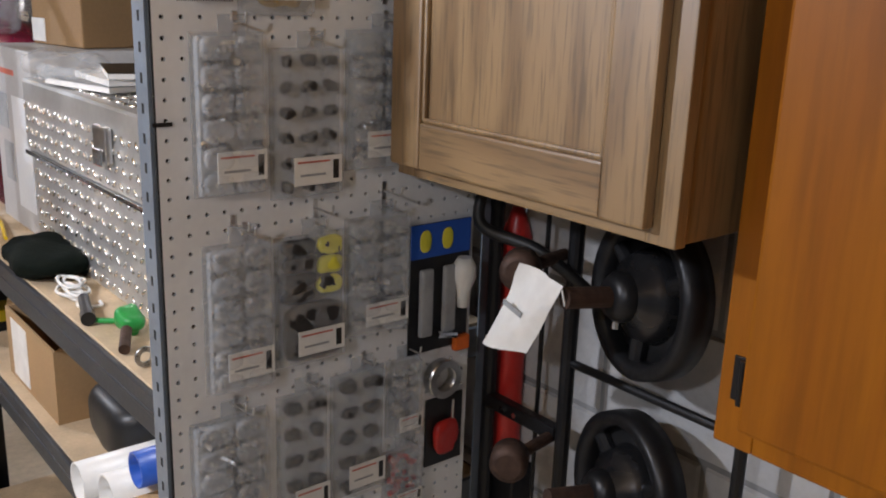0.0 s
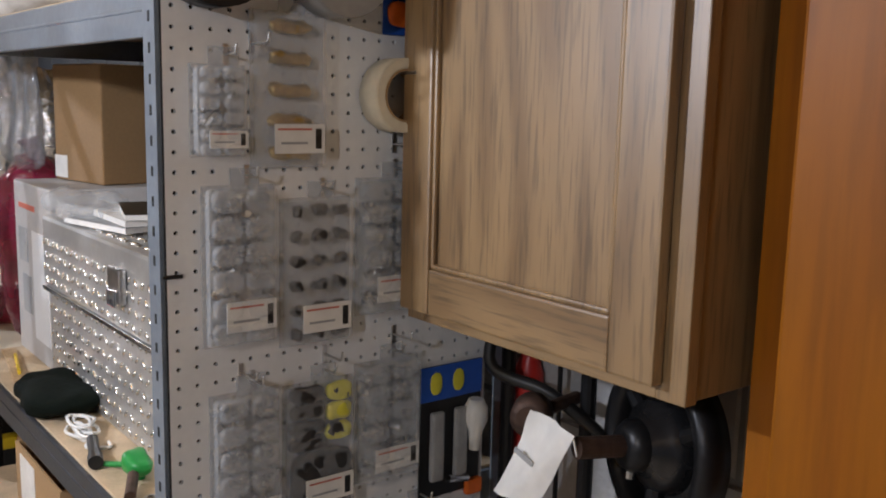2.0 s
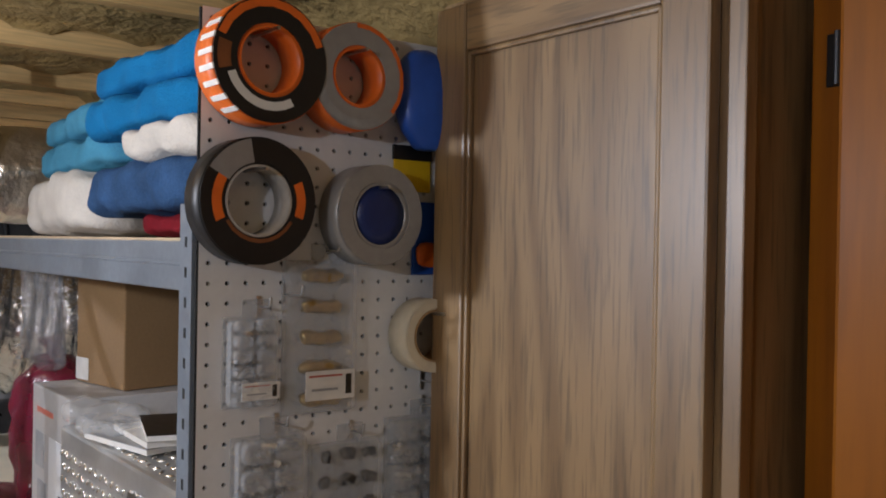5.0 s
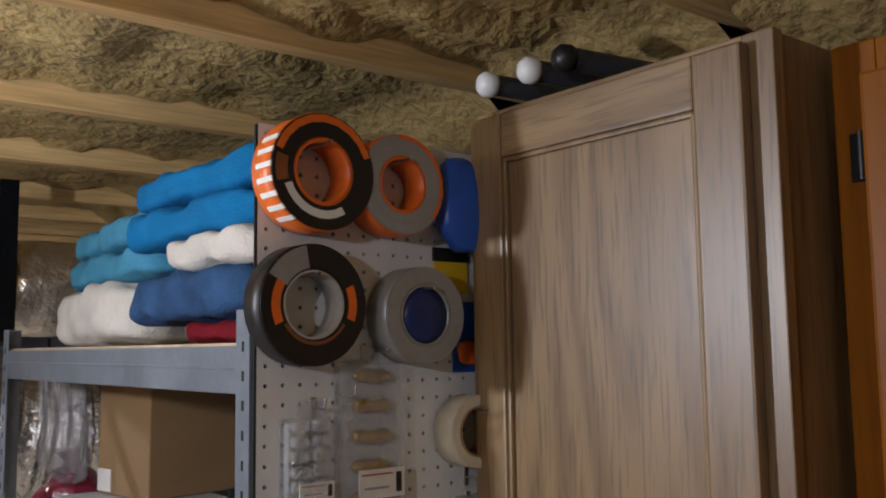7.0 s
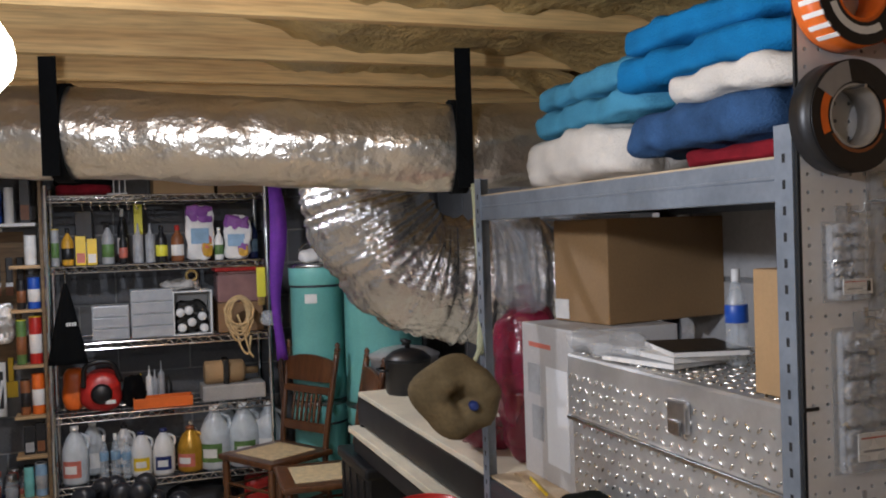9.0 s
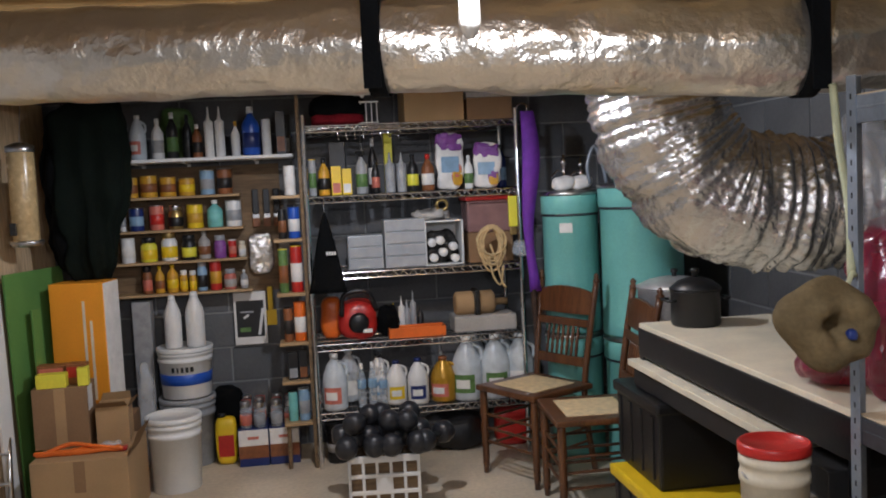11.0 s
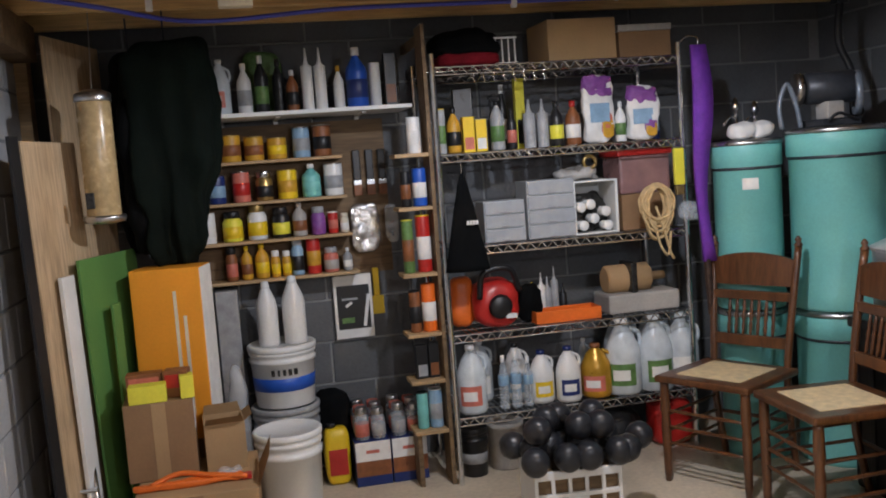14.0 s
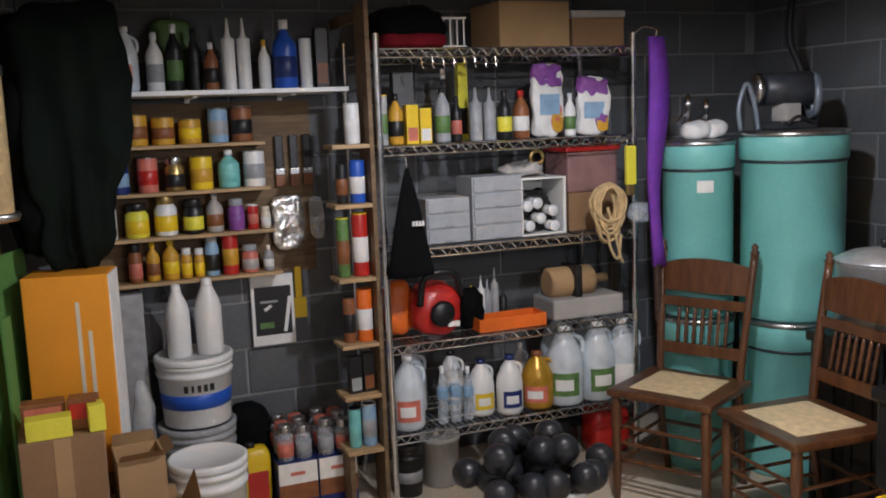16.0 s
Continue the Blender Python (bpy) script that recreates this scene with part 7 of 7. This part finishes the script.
tg = thing("paper_tag", (1.055, 0.95, 1.04), "creased white paper tag tied to the iron shaft", "tag")
bm = B()
corner = [Vector(v) for v in ((0.0, 0.020, 0.078), (0.0, -0.072, 0.070), (-0.004, 0.0, -0.052), (-0.004, 0.086, -0.062))]
cols = []
for i in range(7):
    u = i / 6
    cols.append([])
    for j in range(9):
        v = j / 8
        p = (corner[0].lerp(corner[1], u)).lerp(corner[3].lerp(corner[2], u), v)
        p.x += 0.008 * math.sin(u * 5 + v * 3) + 0.004 * noise.noise(Vector((u * 4, v * 4, 2)))
        cols[-1].append(bm.verts.new(p))
for a, b in zip(cols, cols[1:]):
    for k in range(8):
        bm.faces.new((a[k], b[k], b[k + 1], a[k + 1])).smooth = True
part("sheet", bm, M["paper"], tg)
part("print_bar", box(B(), -0.012, 0.002, 0.004, -0.010, 0.040, 0.012), M["greylabel"], tg).matrix_local = pose(0, 0, 0, 16, 0, 0)
part("string", tube(B(), bez([(0.0, -0.06, 0.066), (-0.004, -0.068, 0.060), (0.006, -0.066, 0.035)], 4), 0.0015, 6), M["paper"], tg)
solo("red_cylinder", lathe(B(), [(0.022, 0), (0.026, 0.01), (0.026, 0.42), (0.016, 0.45), (0.010, 0.47)], 20), M["red"], (1.262, 1.19, 0.66), "slim red metal cylinder standing behind rack", "cylinder")
solo("steel_stand", box(B(), -0.026, -0.05, 0, 0.024, 0.05, 0.66, 0.004), M["black_metal"], (1.262, 1.19, 0), "narrow black stand behind the rack", "stand")
bm = tube(B(), bez([(1.25, 1.20, 1.16), (1.18, 1.16, 1.22), (1.13, 1.14, 1.13), (1.17, 1.05, 1.10), (1.22, 0.98, 1.04), (1.262, 0.94, 0.98)], 8), 0.010, 8)
solo("black_cable", bm, M["black"], (0, 0, 0), "thick black cable hanging under the cabinet", "cable")

# rods on top of the oak cabinet
for k, (x, y, mt) in enumerate(((0.0, 0.11, "white"), (0.0, 0.02, "white"), (0.0, -0.05, "black"))):
    ob = thing("curtain_rod", (0.99, 1.03 + y, OZ1 + 0.044), "dark metal tube with a pale end cap", "tube", "tubes on the cabinet")
    part("tube", rod(B(), (0.012, 0, 0), (0.27, -0.10, -0.026), 0.016, 14), M["steel_dark"], ob)
    part("end_cap", lathe(B(), [(0.017, 0), (0.0195, 0.006), (0.019, 0.02), (0.012, 0.028), (0.001, 0.030)], 16), M[mt], ob).matrix_local = pose(0.012, 0, 0, 0, -90, -20)

# ---- things on the storage rack ----
TZ = 1.6725


def towel(place, lx, ly, h, mat, label, seed, layers=2, rz=0.0):
    ob = thing("folded_towel", place, label, "towel", "towels on the top shelf", rz)
    for k in range(layers):
        z0, z1 = h * k / layers, h * (k + 1) / layers + 0.004
        d = 0.010 * k
        part("fold", soft(B(), d, d * 0.6, z0, lx - d * 0.5, ly - d, z1, 4.6, 20, 0.012, 13, seed + k * 3), M[mat], ob)
    return ob


towel((0.655, 1.75, TZ), 0.34, 0.56, 0.120, "white_towel", "thick folded white towel on top shelf", 1, 1, -3)
towel((0.69, 1.24, TZ), 0.34, 0.36, 0.034, "maroon", "folded maroon cloth under the denim", 2, 1)
towel((0.665, 1.28, TZ + 0.031), 0.34, 0.45, 0.085, "denim", "folded blue denim on the top shelf", 3, 1, 4)
towel((0.66, 1.66, TZ + 0.116), 0.34, 0.63, 0.130, "sky_towel", "folded pale cyan towel stacked on white towel", 4, 2, -4)
towel((0.66, 1.235, TZ + 0.112), 0.33, 0.36, 0.056, "white_towel", "crumpled cream cloth stacked on the denim", 6, 1, 2)
towel((0.665, 1.235, TZ + 0.158), 0.35, 0.56, 0.130, "blue_towel", "bright blue folded towels on top of the stack", 5, 2, 2)

# tread plate chest
CX0, CX1, CY0, CY1, CZ0, CZ1 = 0.742, 1.16, 1.30, 2.140, 0.9205, 1.276
ch = thing("tool_chest", (CX0, CY0, CZ0), "shiny aluminium tread plate tool chest with latch", "tool chest")
CL, CHH = CY1 - CY0, CZ1 - CZ0
part("body", box(B(), 0.004, 0, 0, CX1 - CX0, CL, 0.205, 0.004), M["tread"], ch)
lid = part("lid", box(B(), -0.006, -0.004, 0.2055, CX1 - CX0, CL + 0.004, CHH, 0.008), M["tread"], ch)


def lozenges(rows, cols, y0, dy, z0, dz, x, flat=False):
    bm = B()
    for j in range(rows):
        for i in range(cols):
            y, z = y0 + dy * (i + 0.5 * (j % 2)), z0 + dz * j
            ang = 0.785 if (i + j) % 2 else -0.785
            m = Matrix.Translation((x, y, z)) @ Matrix.Rotation(ang, 4, "X") @ Matrix.Diagonal((0.004, 0.0115, 0.0042, 1))
            if flat:
                m = Matrix.Translation((0.02 + dz * j, y, x)) @ Matrix.Rotation(ang, 4, "Z") @ Matrix.Diagonal((0.0042, 0.0115, 0.004, 1))
            bmesh.ops.create_icosphere(bm, subdivisions=1, radius=1.0, matrix=m)
    for f in bm.faces:
        f.smooth = True
    return bm


# lozenges get a brighter metal than the plate, painting in their glints
part("tread", lozenges(7, 26, 0.02, 0.0315, 0.018, 0.0285, 0.003), M["alu"], ch, kind="stuff")
part("tread", lozenges(4, 26, 0.02, 0.0315, 0.222, 0.0265, -0.007), M["alu"], lid, kind="stuff")
part("tread", lozenges(14, 26, 0.02, 0.0315, 0.02, 0.028, CHH, True), M["alu"], lid, kind="stuff")
lt = part("latch", box(B(), -0.020, 0.33, 0.255, -0.0075, 0.395, 0.318, 0.005), M["galv"], ch, "bright folding latch")
part("latch_pull", box(B(), -0.026, 0.342, 0.250, -0.0205, 0.383, 0.280, 0.004), M["chrome"], lt)
part("seam_edge", box(B(), -0.010, -0.004, 0.196, 0.004, CL + 0.004, 0.2053, 0.002), M["chrome"], ch)

wb = carton("product_box", (0.755, 2.150, 0.9205), 0.30, 0.295, 0.405, "boxboard", "white printed product box with grey picture panels", 0, cat="box")
part("grey_panel", box(B(), -0.0014, 0.03, 0.05, 0.001, 0.15, 0.30), M["peg"], wb)
part("dark_panel", box(B(), -0.0016, 0.17, 0.10, 0.001, 0.24, 0.19), M["greylabel"], wb)
part("red_print", box(B(), -0.0016, 0.12, 0.345, 0.001, 0.25, 0.357), M["pink"], wb)
part("print_bar", box(B(), -0.0016, 0.19, 0.22, 0.001, 0.26, 0.30), M["greylabel"], wb)
cb = carton("shipping_box", (0.885, 2.195, 1.327), 0.405, 0.225, 0.270, "card_mid", "brown cardboard shipping box stacked on the product box", 10)
part("side_label", box(B(), -0.0014, 0.165, 0.006, 0.001, 0.225, 0.058), M["paper"], cb, "white shipping label")
carton("parts_box", (0.755, 1.30, 1.2805), 0.25, 0.165, 0.215, "card", "small tan cardboard box on the tool chest", 0)
vessel("water", 0.930, 1.745, 1.2805, 0.047, 0.20, "water", "blue", "white", "the tool chest")
for k, (w, d, mt) in enumerate(((0.17, 0.22, "greylabel"), (0.15, 0.20, "paper"), (0.16, 0.21, "bits"))):
    bk = thing("manual_booklet", (0.775, 1.745, 1.2805 + 0.0125 * k), "thin printed booklet lying on the chest", "booklet", "booklets on the chest", 12 - 14 * k)
    part("page_block", box(B(), 0, 0, 0.001, w - 0.002, d - 0.002, 0.011), M["paper"], bk)
    part("cover", box(B(), -0.001, -0.001, 0.0112, w, d, 0.0122), M[mt], bk)
bm = soft(B(), -0.05, -0.16, 0, 0.09, 0.16, 0.05, 2.8, 10, 0.022, 12, 7)
solo("plastic_wrap", bm, M["film"], (0.78, 2.04, 1.2805), "crumpled clear plastic wrap on the chest", "plastic wrap")
rb = thing("plastic_bundle", (0.835, 2.555, 0.9065), "upright dark red plastic wrapped bundle on bench", "bundle")
part("wrapping", soft(B(), -0.09, -0.05, 0, 0.10, 0.13, 0.46, 3, 14, 0.022, 9, 5), M["redbag"], rb)
part("twisted_neck", tube(B(), bez([(0.0, 0.04, 0.44), (0.01, 0.045, 0.47), (0.0, 0.05, 0.51)], 4), [0.05, 0.045, 0.035, 0.028, 0.02, 0.018, 0.02, 0.026, 0.03][:len(bez([(0.0, 0.04, 0.44), (0.01, 0.045, 0.47), (0.0, 0.05, 0.51)], 4))], 14, wob=0.3), M["redbag"], rb)
solo("pink_bag", soft(B(), -0.08, -0.09, 0, 0.08, 0.09, 0.10, 2.6, 8, 0.02, 12, 4), M["redbag"], (0.78, 2.80, 0.9065), "crumpled pink plastic bag on the bench", "bag")
solo("clear_sheet", soft(B(), -0.02, -0.10, 0, 0.03, 0.20, 0.33, 4, 10, 0.018, 12, 9), M["film_folds"], (0.80, 2.52, 1.34), "hanging clear plastic sheet beside the duct", "plastic sheet")

# lower rack shelf
SZ = 0.9205
solo("tool_pouch", soft(B(), -0.075, -0.12, 0, 0.065, 0.12, 0.055, 3, 9, 0.012, 12, 3), M["green_cloth"], (0.700, 1.93, SZ), "dark green zipped tool pouch on shelf", "pouch")
cord = thing("cord_bundle", (0.690, 1.755, SZ), "small bundle of white cord on shelf", "cord")
cord_rnd = random.Random(4)
for k in range(6):
    cx, cy, rx, ry = cord_rnd.uniform(-0.012, 0.012), cord_rnd.uniform(-0.03, 0.03), cord_rnd.uniform(0.008, 0.020), cord_rnd.uniform(0.022, 0.045)
    part("cord_loop", tube(B(), [(cx + rx * math.cos(a * 0.524 + k), cy + ry * math.sin(a * 0.524 + k), 0.004 + 0.0035 * k + 0.002 * math.sin(a * 1.3 + k)) for a in range(12)], 0.0032, 6, True), M["white"], cord)
part("cord_end", tube(B(), bez([(0.0, -0.05, 0.006), (-0.02, -0.085, 0.004), (0.012, -0.105, 0.004), (0.02, -0.08, 0.004)], 5), 0.0032, 6), M["white"], cord)
solo("black_flashlight", rod(rod(B(), (0, 0, 0.012), (0.0, 0.085, 0.012), 0.010, 12), (0, -0.03, 0.0125), (0, 0.0, 0.0125), 0.0125, 12), M["black"], (0.662, 1.60, SZ), "small black torch lying on the shelf", "torch", rz=-15)
fr = thing("green_sprayer", (0.700, 1.50, SZ), "small green plastic nozzle tool on shelf", "nozzle")
part("body", soft(B(), -0.022, -0.034, 0.010, 0.020, 0.034, 0.042, 2.6, 7, 0.008, 22, 3), M["toygreen"], fr)
part("nozzle", rod(B(), (-0.02, -0.03, 0.02), (-0.045, -0.085, 0.010), 0.009, 12), M["rust"], fr)
part("trigger", tube(B(), bez([(0.0, 0.03, 0.012), (-0.02, 0.06, 0.008), (-0.035, 0.08, 0.006)], 4), 0.005, 8), M["toygreen"], fr)
part("stem", rod(B(), (0.0, 0.0, 0.0), (0.0, 0.0, 0.02), 0.010, 10), M["toygreen"], fr)
solo("hose_washer", ring(B(), 0.016, 0.009, -0.006, 0.0, 18), M["nickel"], (0.665, 1.36, SZ + 0.016), "small metal washer leaning on the shelf", "washer")
ob = thing("paint_stick", (0.665, 2.14, SZ), "pale wooden stick with a yellow end on shelf", "stick", rz=-8)
part("stick", box(B(), 0, 0, 0, 0.03, 0.27, 0.006, 0.001), M["plywood"], ob)
part("pencil", rod(B(), (0.014, 0.03, 0.0105), (0.022, 0.19, 0.0105), 0.004, 6), M["yellow"], ob)
Z2 = 0.6255
pb = carton("tool_box_carton", (0.668, 1.84, Z2), 0.24, 0.33, 0.155, "card", "open cardboard box of tools on lower shelf", 0, flaps=0.02)
part("front_label", box(B(), -0.0014, 0.18, 0.01, 0.001, 0.29, 0.14), M["paper"], pb)
for k in range(4):
    solo("hand_tool", rod(rod(B(), (0, 0, 0), (0.02, 0.05, 0.13), 0.008, 8), (0.02, 0.05, 0.13), (0.024, 0.06, 0.165), 0.013, 10), M[("brass", "bits", "orange", "bits")[k]], (0.72 + 0.035 * k, 1.92 + 0.035 * k, Z2 + 0.006), "small hand tool standing in the box", "hand tool", "tools in the box", 40 * k)
solo("drill_case", soft(B(), -0.08, -0.11, 0, 0.10, 0.10, 0.125, 4, 8, 0.006, 10, 3), M["black"], (0.77, 1.67, Z2), "black rounded tool case on lower shelf", "case")
for k, (x, y, r, mt) in enumerate(((0.0, 1.535, 0.036, "white"), (0.02, 1.455, 0.040, "white"), (0.03, 1.375, 0.034, "card"), (0.04, 1.305, 0.032, "white"), (0.05, 1.40, 0.030, "blue"))):
    bm = B()
    seg = 26
    L = 0.40
    prof = [(r * 0.86, L), (r, L), (r, 0), (r * 0.86, 0)]
    rr = [[bm.verts.new((z, a * math.cos(2 * math.pi * q / seg), a * math.sin(2 * math.pi * q / seg))) for q in range(seg)] for a, z in prof]
    for i in range(4):
        a, b = rr[i], rr[(i + 1) % 4]
        for q in range(seg):
            bm.faces.new((a[q], a[(q + 1) % seg], b[(q + 1) % seg], b[q])).smooth = True
    zz = Z2 + r if k < 4 else Z2 + 0.075 + r
    solo("pipe_length", bm, M[mt], (0.605 + x, y, zz), ("white plastic pipe length lying on lower shelf", "brown card tube lying on lower shelf", "blue plastic pipe lying on white pipes")[0 if mt == "white" else (1 if mt == "card" else 2)], "pipe", "pipes on the lower shelf")

# ---- straps, cord and hat by the duct ----


def duct_strap(x, y, z, top, rz, label):
    ob = thing("duct_strap", (x, y, z), label, "strap", "duct straps", rz)
    bm = B()
    seg, r = 32, 0.141
    rr = [[bm.verts.new((w, a * math.cos(2 * math.pi * q / seg), a * math.sin(2 * math.pi * q / seg))) for q in range(seg)] for a, w in ((r - 0.004, -0.024), (r, -0.024), (r, 0.024), (r - 0.004, 0.024))]
    for i in range(4):
        a, b = rr[i], rr[(i + 1) % 4]
        for q in range(seg):
            bm.faces.new((a[q], a[(q + 1) % seg], b[(q + 1) % seg], b[q])).smooth = True
    part("loop", bm, M["black_cloth"], ob)
    part("tail", box(B(), -0.023, -r - 0.006, -0.13, 0.023, -r + 0.001, top - z, 0.001), M["black_cloth"], ob)
    return ob


duct_strap(0.70, 2.757, 1.832, 2.10, -11, "black webbing strap holding the duct near rack")
duct_strap(-0.405, 2.985, 1.893, 2.085, -13, "black webbing strap holding the silver duct")
bm = tube(B(), bez([(0.690, 2.600, 1.71), (0.680, 2.56, 1.56), (0.655, 2.48, 1.40), (0.620, 2.42, 1.25)], 6), 0.010, 8)
cd = solo("hat_cord", bm, M["ltgreen"], (0, 0, 0), "pale green webbing cord hanging from duct strap", "cord")
ht = thing("felt_hat", (0.535, 2.385, 1.150), "crumpled brown cloth hat hanging on a cord", "hat")
bm = B()
seg = 40
prof = [(0.003, -0.004), (0.014, 0.002), (0.024, 0.030), (0.044, 0.056), (0.070, 0.060), (0.094, 0.046), (0.112, 0.022), (0.117, 0.0), (0.110, -0.018), (0.080, -0.024), (0.003, -0.020)]
rr = []
for r, h in prof:
    ring2 = []
    for q in range(seg):
        a = 2 * math.pi * q / seg
        u, w = math.cos(a), math.sin(a)
        crumple = noise.noise(Vector((u * 1.6, w * 1.6, r * 14))) * 0.034 + 0.010 * math.sin(3 * a + 1) * (1 - abs(2 * min(1.0, r / 0.117) - 1)) + noise.noise(Vector((u * 4.0, w * 4.0, r * 30))) * 0.009
        k = r / 0.117
        rq = r * (1 + 0.07 * math.cos(4 * a + 0.5))
        ring2.append(bm.verts.new((rq * u * (1.04 + 0.5 * crumple / 0.03 * 0.2), -h - crumple * k - 0.010 * math.sin(2 * a) * k * k, rq * w * (0.90 + 2.0 * crumple) - 0.010 * k * u)))
    rr.append(ring2)
for a, b in zip(rr, rr[1:]):
    for q in range(seg):
        bm.faces.new((a[q], a[(q + 1) % seg], b[(q + 1) % seg], b[q])).smooth = True
bm.faces.new(rr[0])
bm.faces.new(rr[-1])
part("felt", bm, M["hat"], ht)
part("loop", tube(B(), bez([(0.06, 0.01, 0.085), (0.075, 0.015, 0.11), (0.085, 0.02, 0.105)], 4), 0.006, 8), M["ltgreen"], ht)
part("badge", soft(B(), 0.012, -0.066, -0.03, 0.040, -0.048, -0.006, 3, 5, 0.006, 40, 2), M["navy"], ht)


# ---- concrete blocks ----
def block_mesh(mat):
    bm = B()
    box(bm, 0.005, -0.006, 0.005, 0.4014, 0.0, 0.1982)
    for v in bm.verts:
        if v.co.y < -0.003:
            v.co.x += 0.003 if v.co.x < 0.2 else -0.003
            v.co.z += 0.003 if v.co.z < 0.1 else -0.003
    return mesh_of("block", bm, M[mat])


def lay_blocks(parent, start, along, rz, rows, full):
    n = 0
    for j in range(rows):
        off = -0.2032 if j % 2 else 0.0
        x = off
        while x < along - 0.05:
            a, b = max(0.0, x), min(along, x + 0.4064)
            if b - a > 0.39:
                ob = new("block", full)
                ob.parent = parent
                ob.matrix_world = pose(*start, 0, 0, rz) @ Matrix.Translation((a, 0, j * 0.2032))
            elif b - a > 0.06:
                ob = new("block", full)
                ob.parent = parent
                ob.matrix_world = pose(*start, 0, 0, rz) @ Matrix.Translation((a, 0, j * 0.2032)) @ Matrix.Diagonal(((b - a) / 0.4064, 1, 1, 1))
            x += 0.4064


far_block, near_lit_block = block_mesh("block"), block_mesh("block_near_lit")
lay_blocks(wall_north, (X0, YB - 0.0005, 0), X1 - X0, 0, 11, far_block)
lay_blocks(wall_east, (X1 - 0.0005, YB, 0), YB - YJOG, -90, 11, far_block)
lay_blocks(wall_east_near, (XN - 0.0005, YJOG, 0), 3.0, -90, 10, near_lit_block)
# the west wall's stronger light is put into its colour with the pale blocks
lay_blocks(wall_west, (X0 + 0.0005, 1.5, 0), 4.4, 90, 11, near_lit_block)
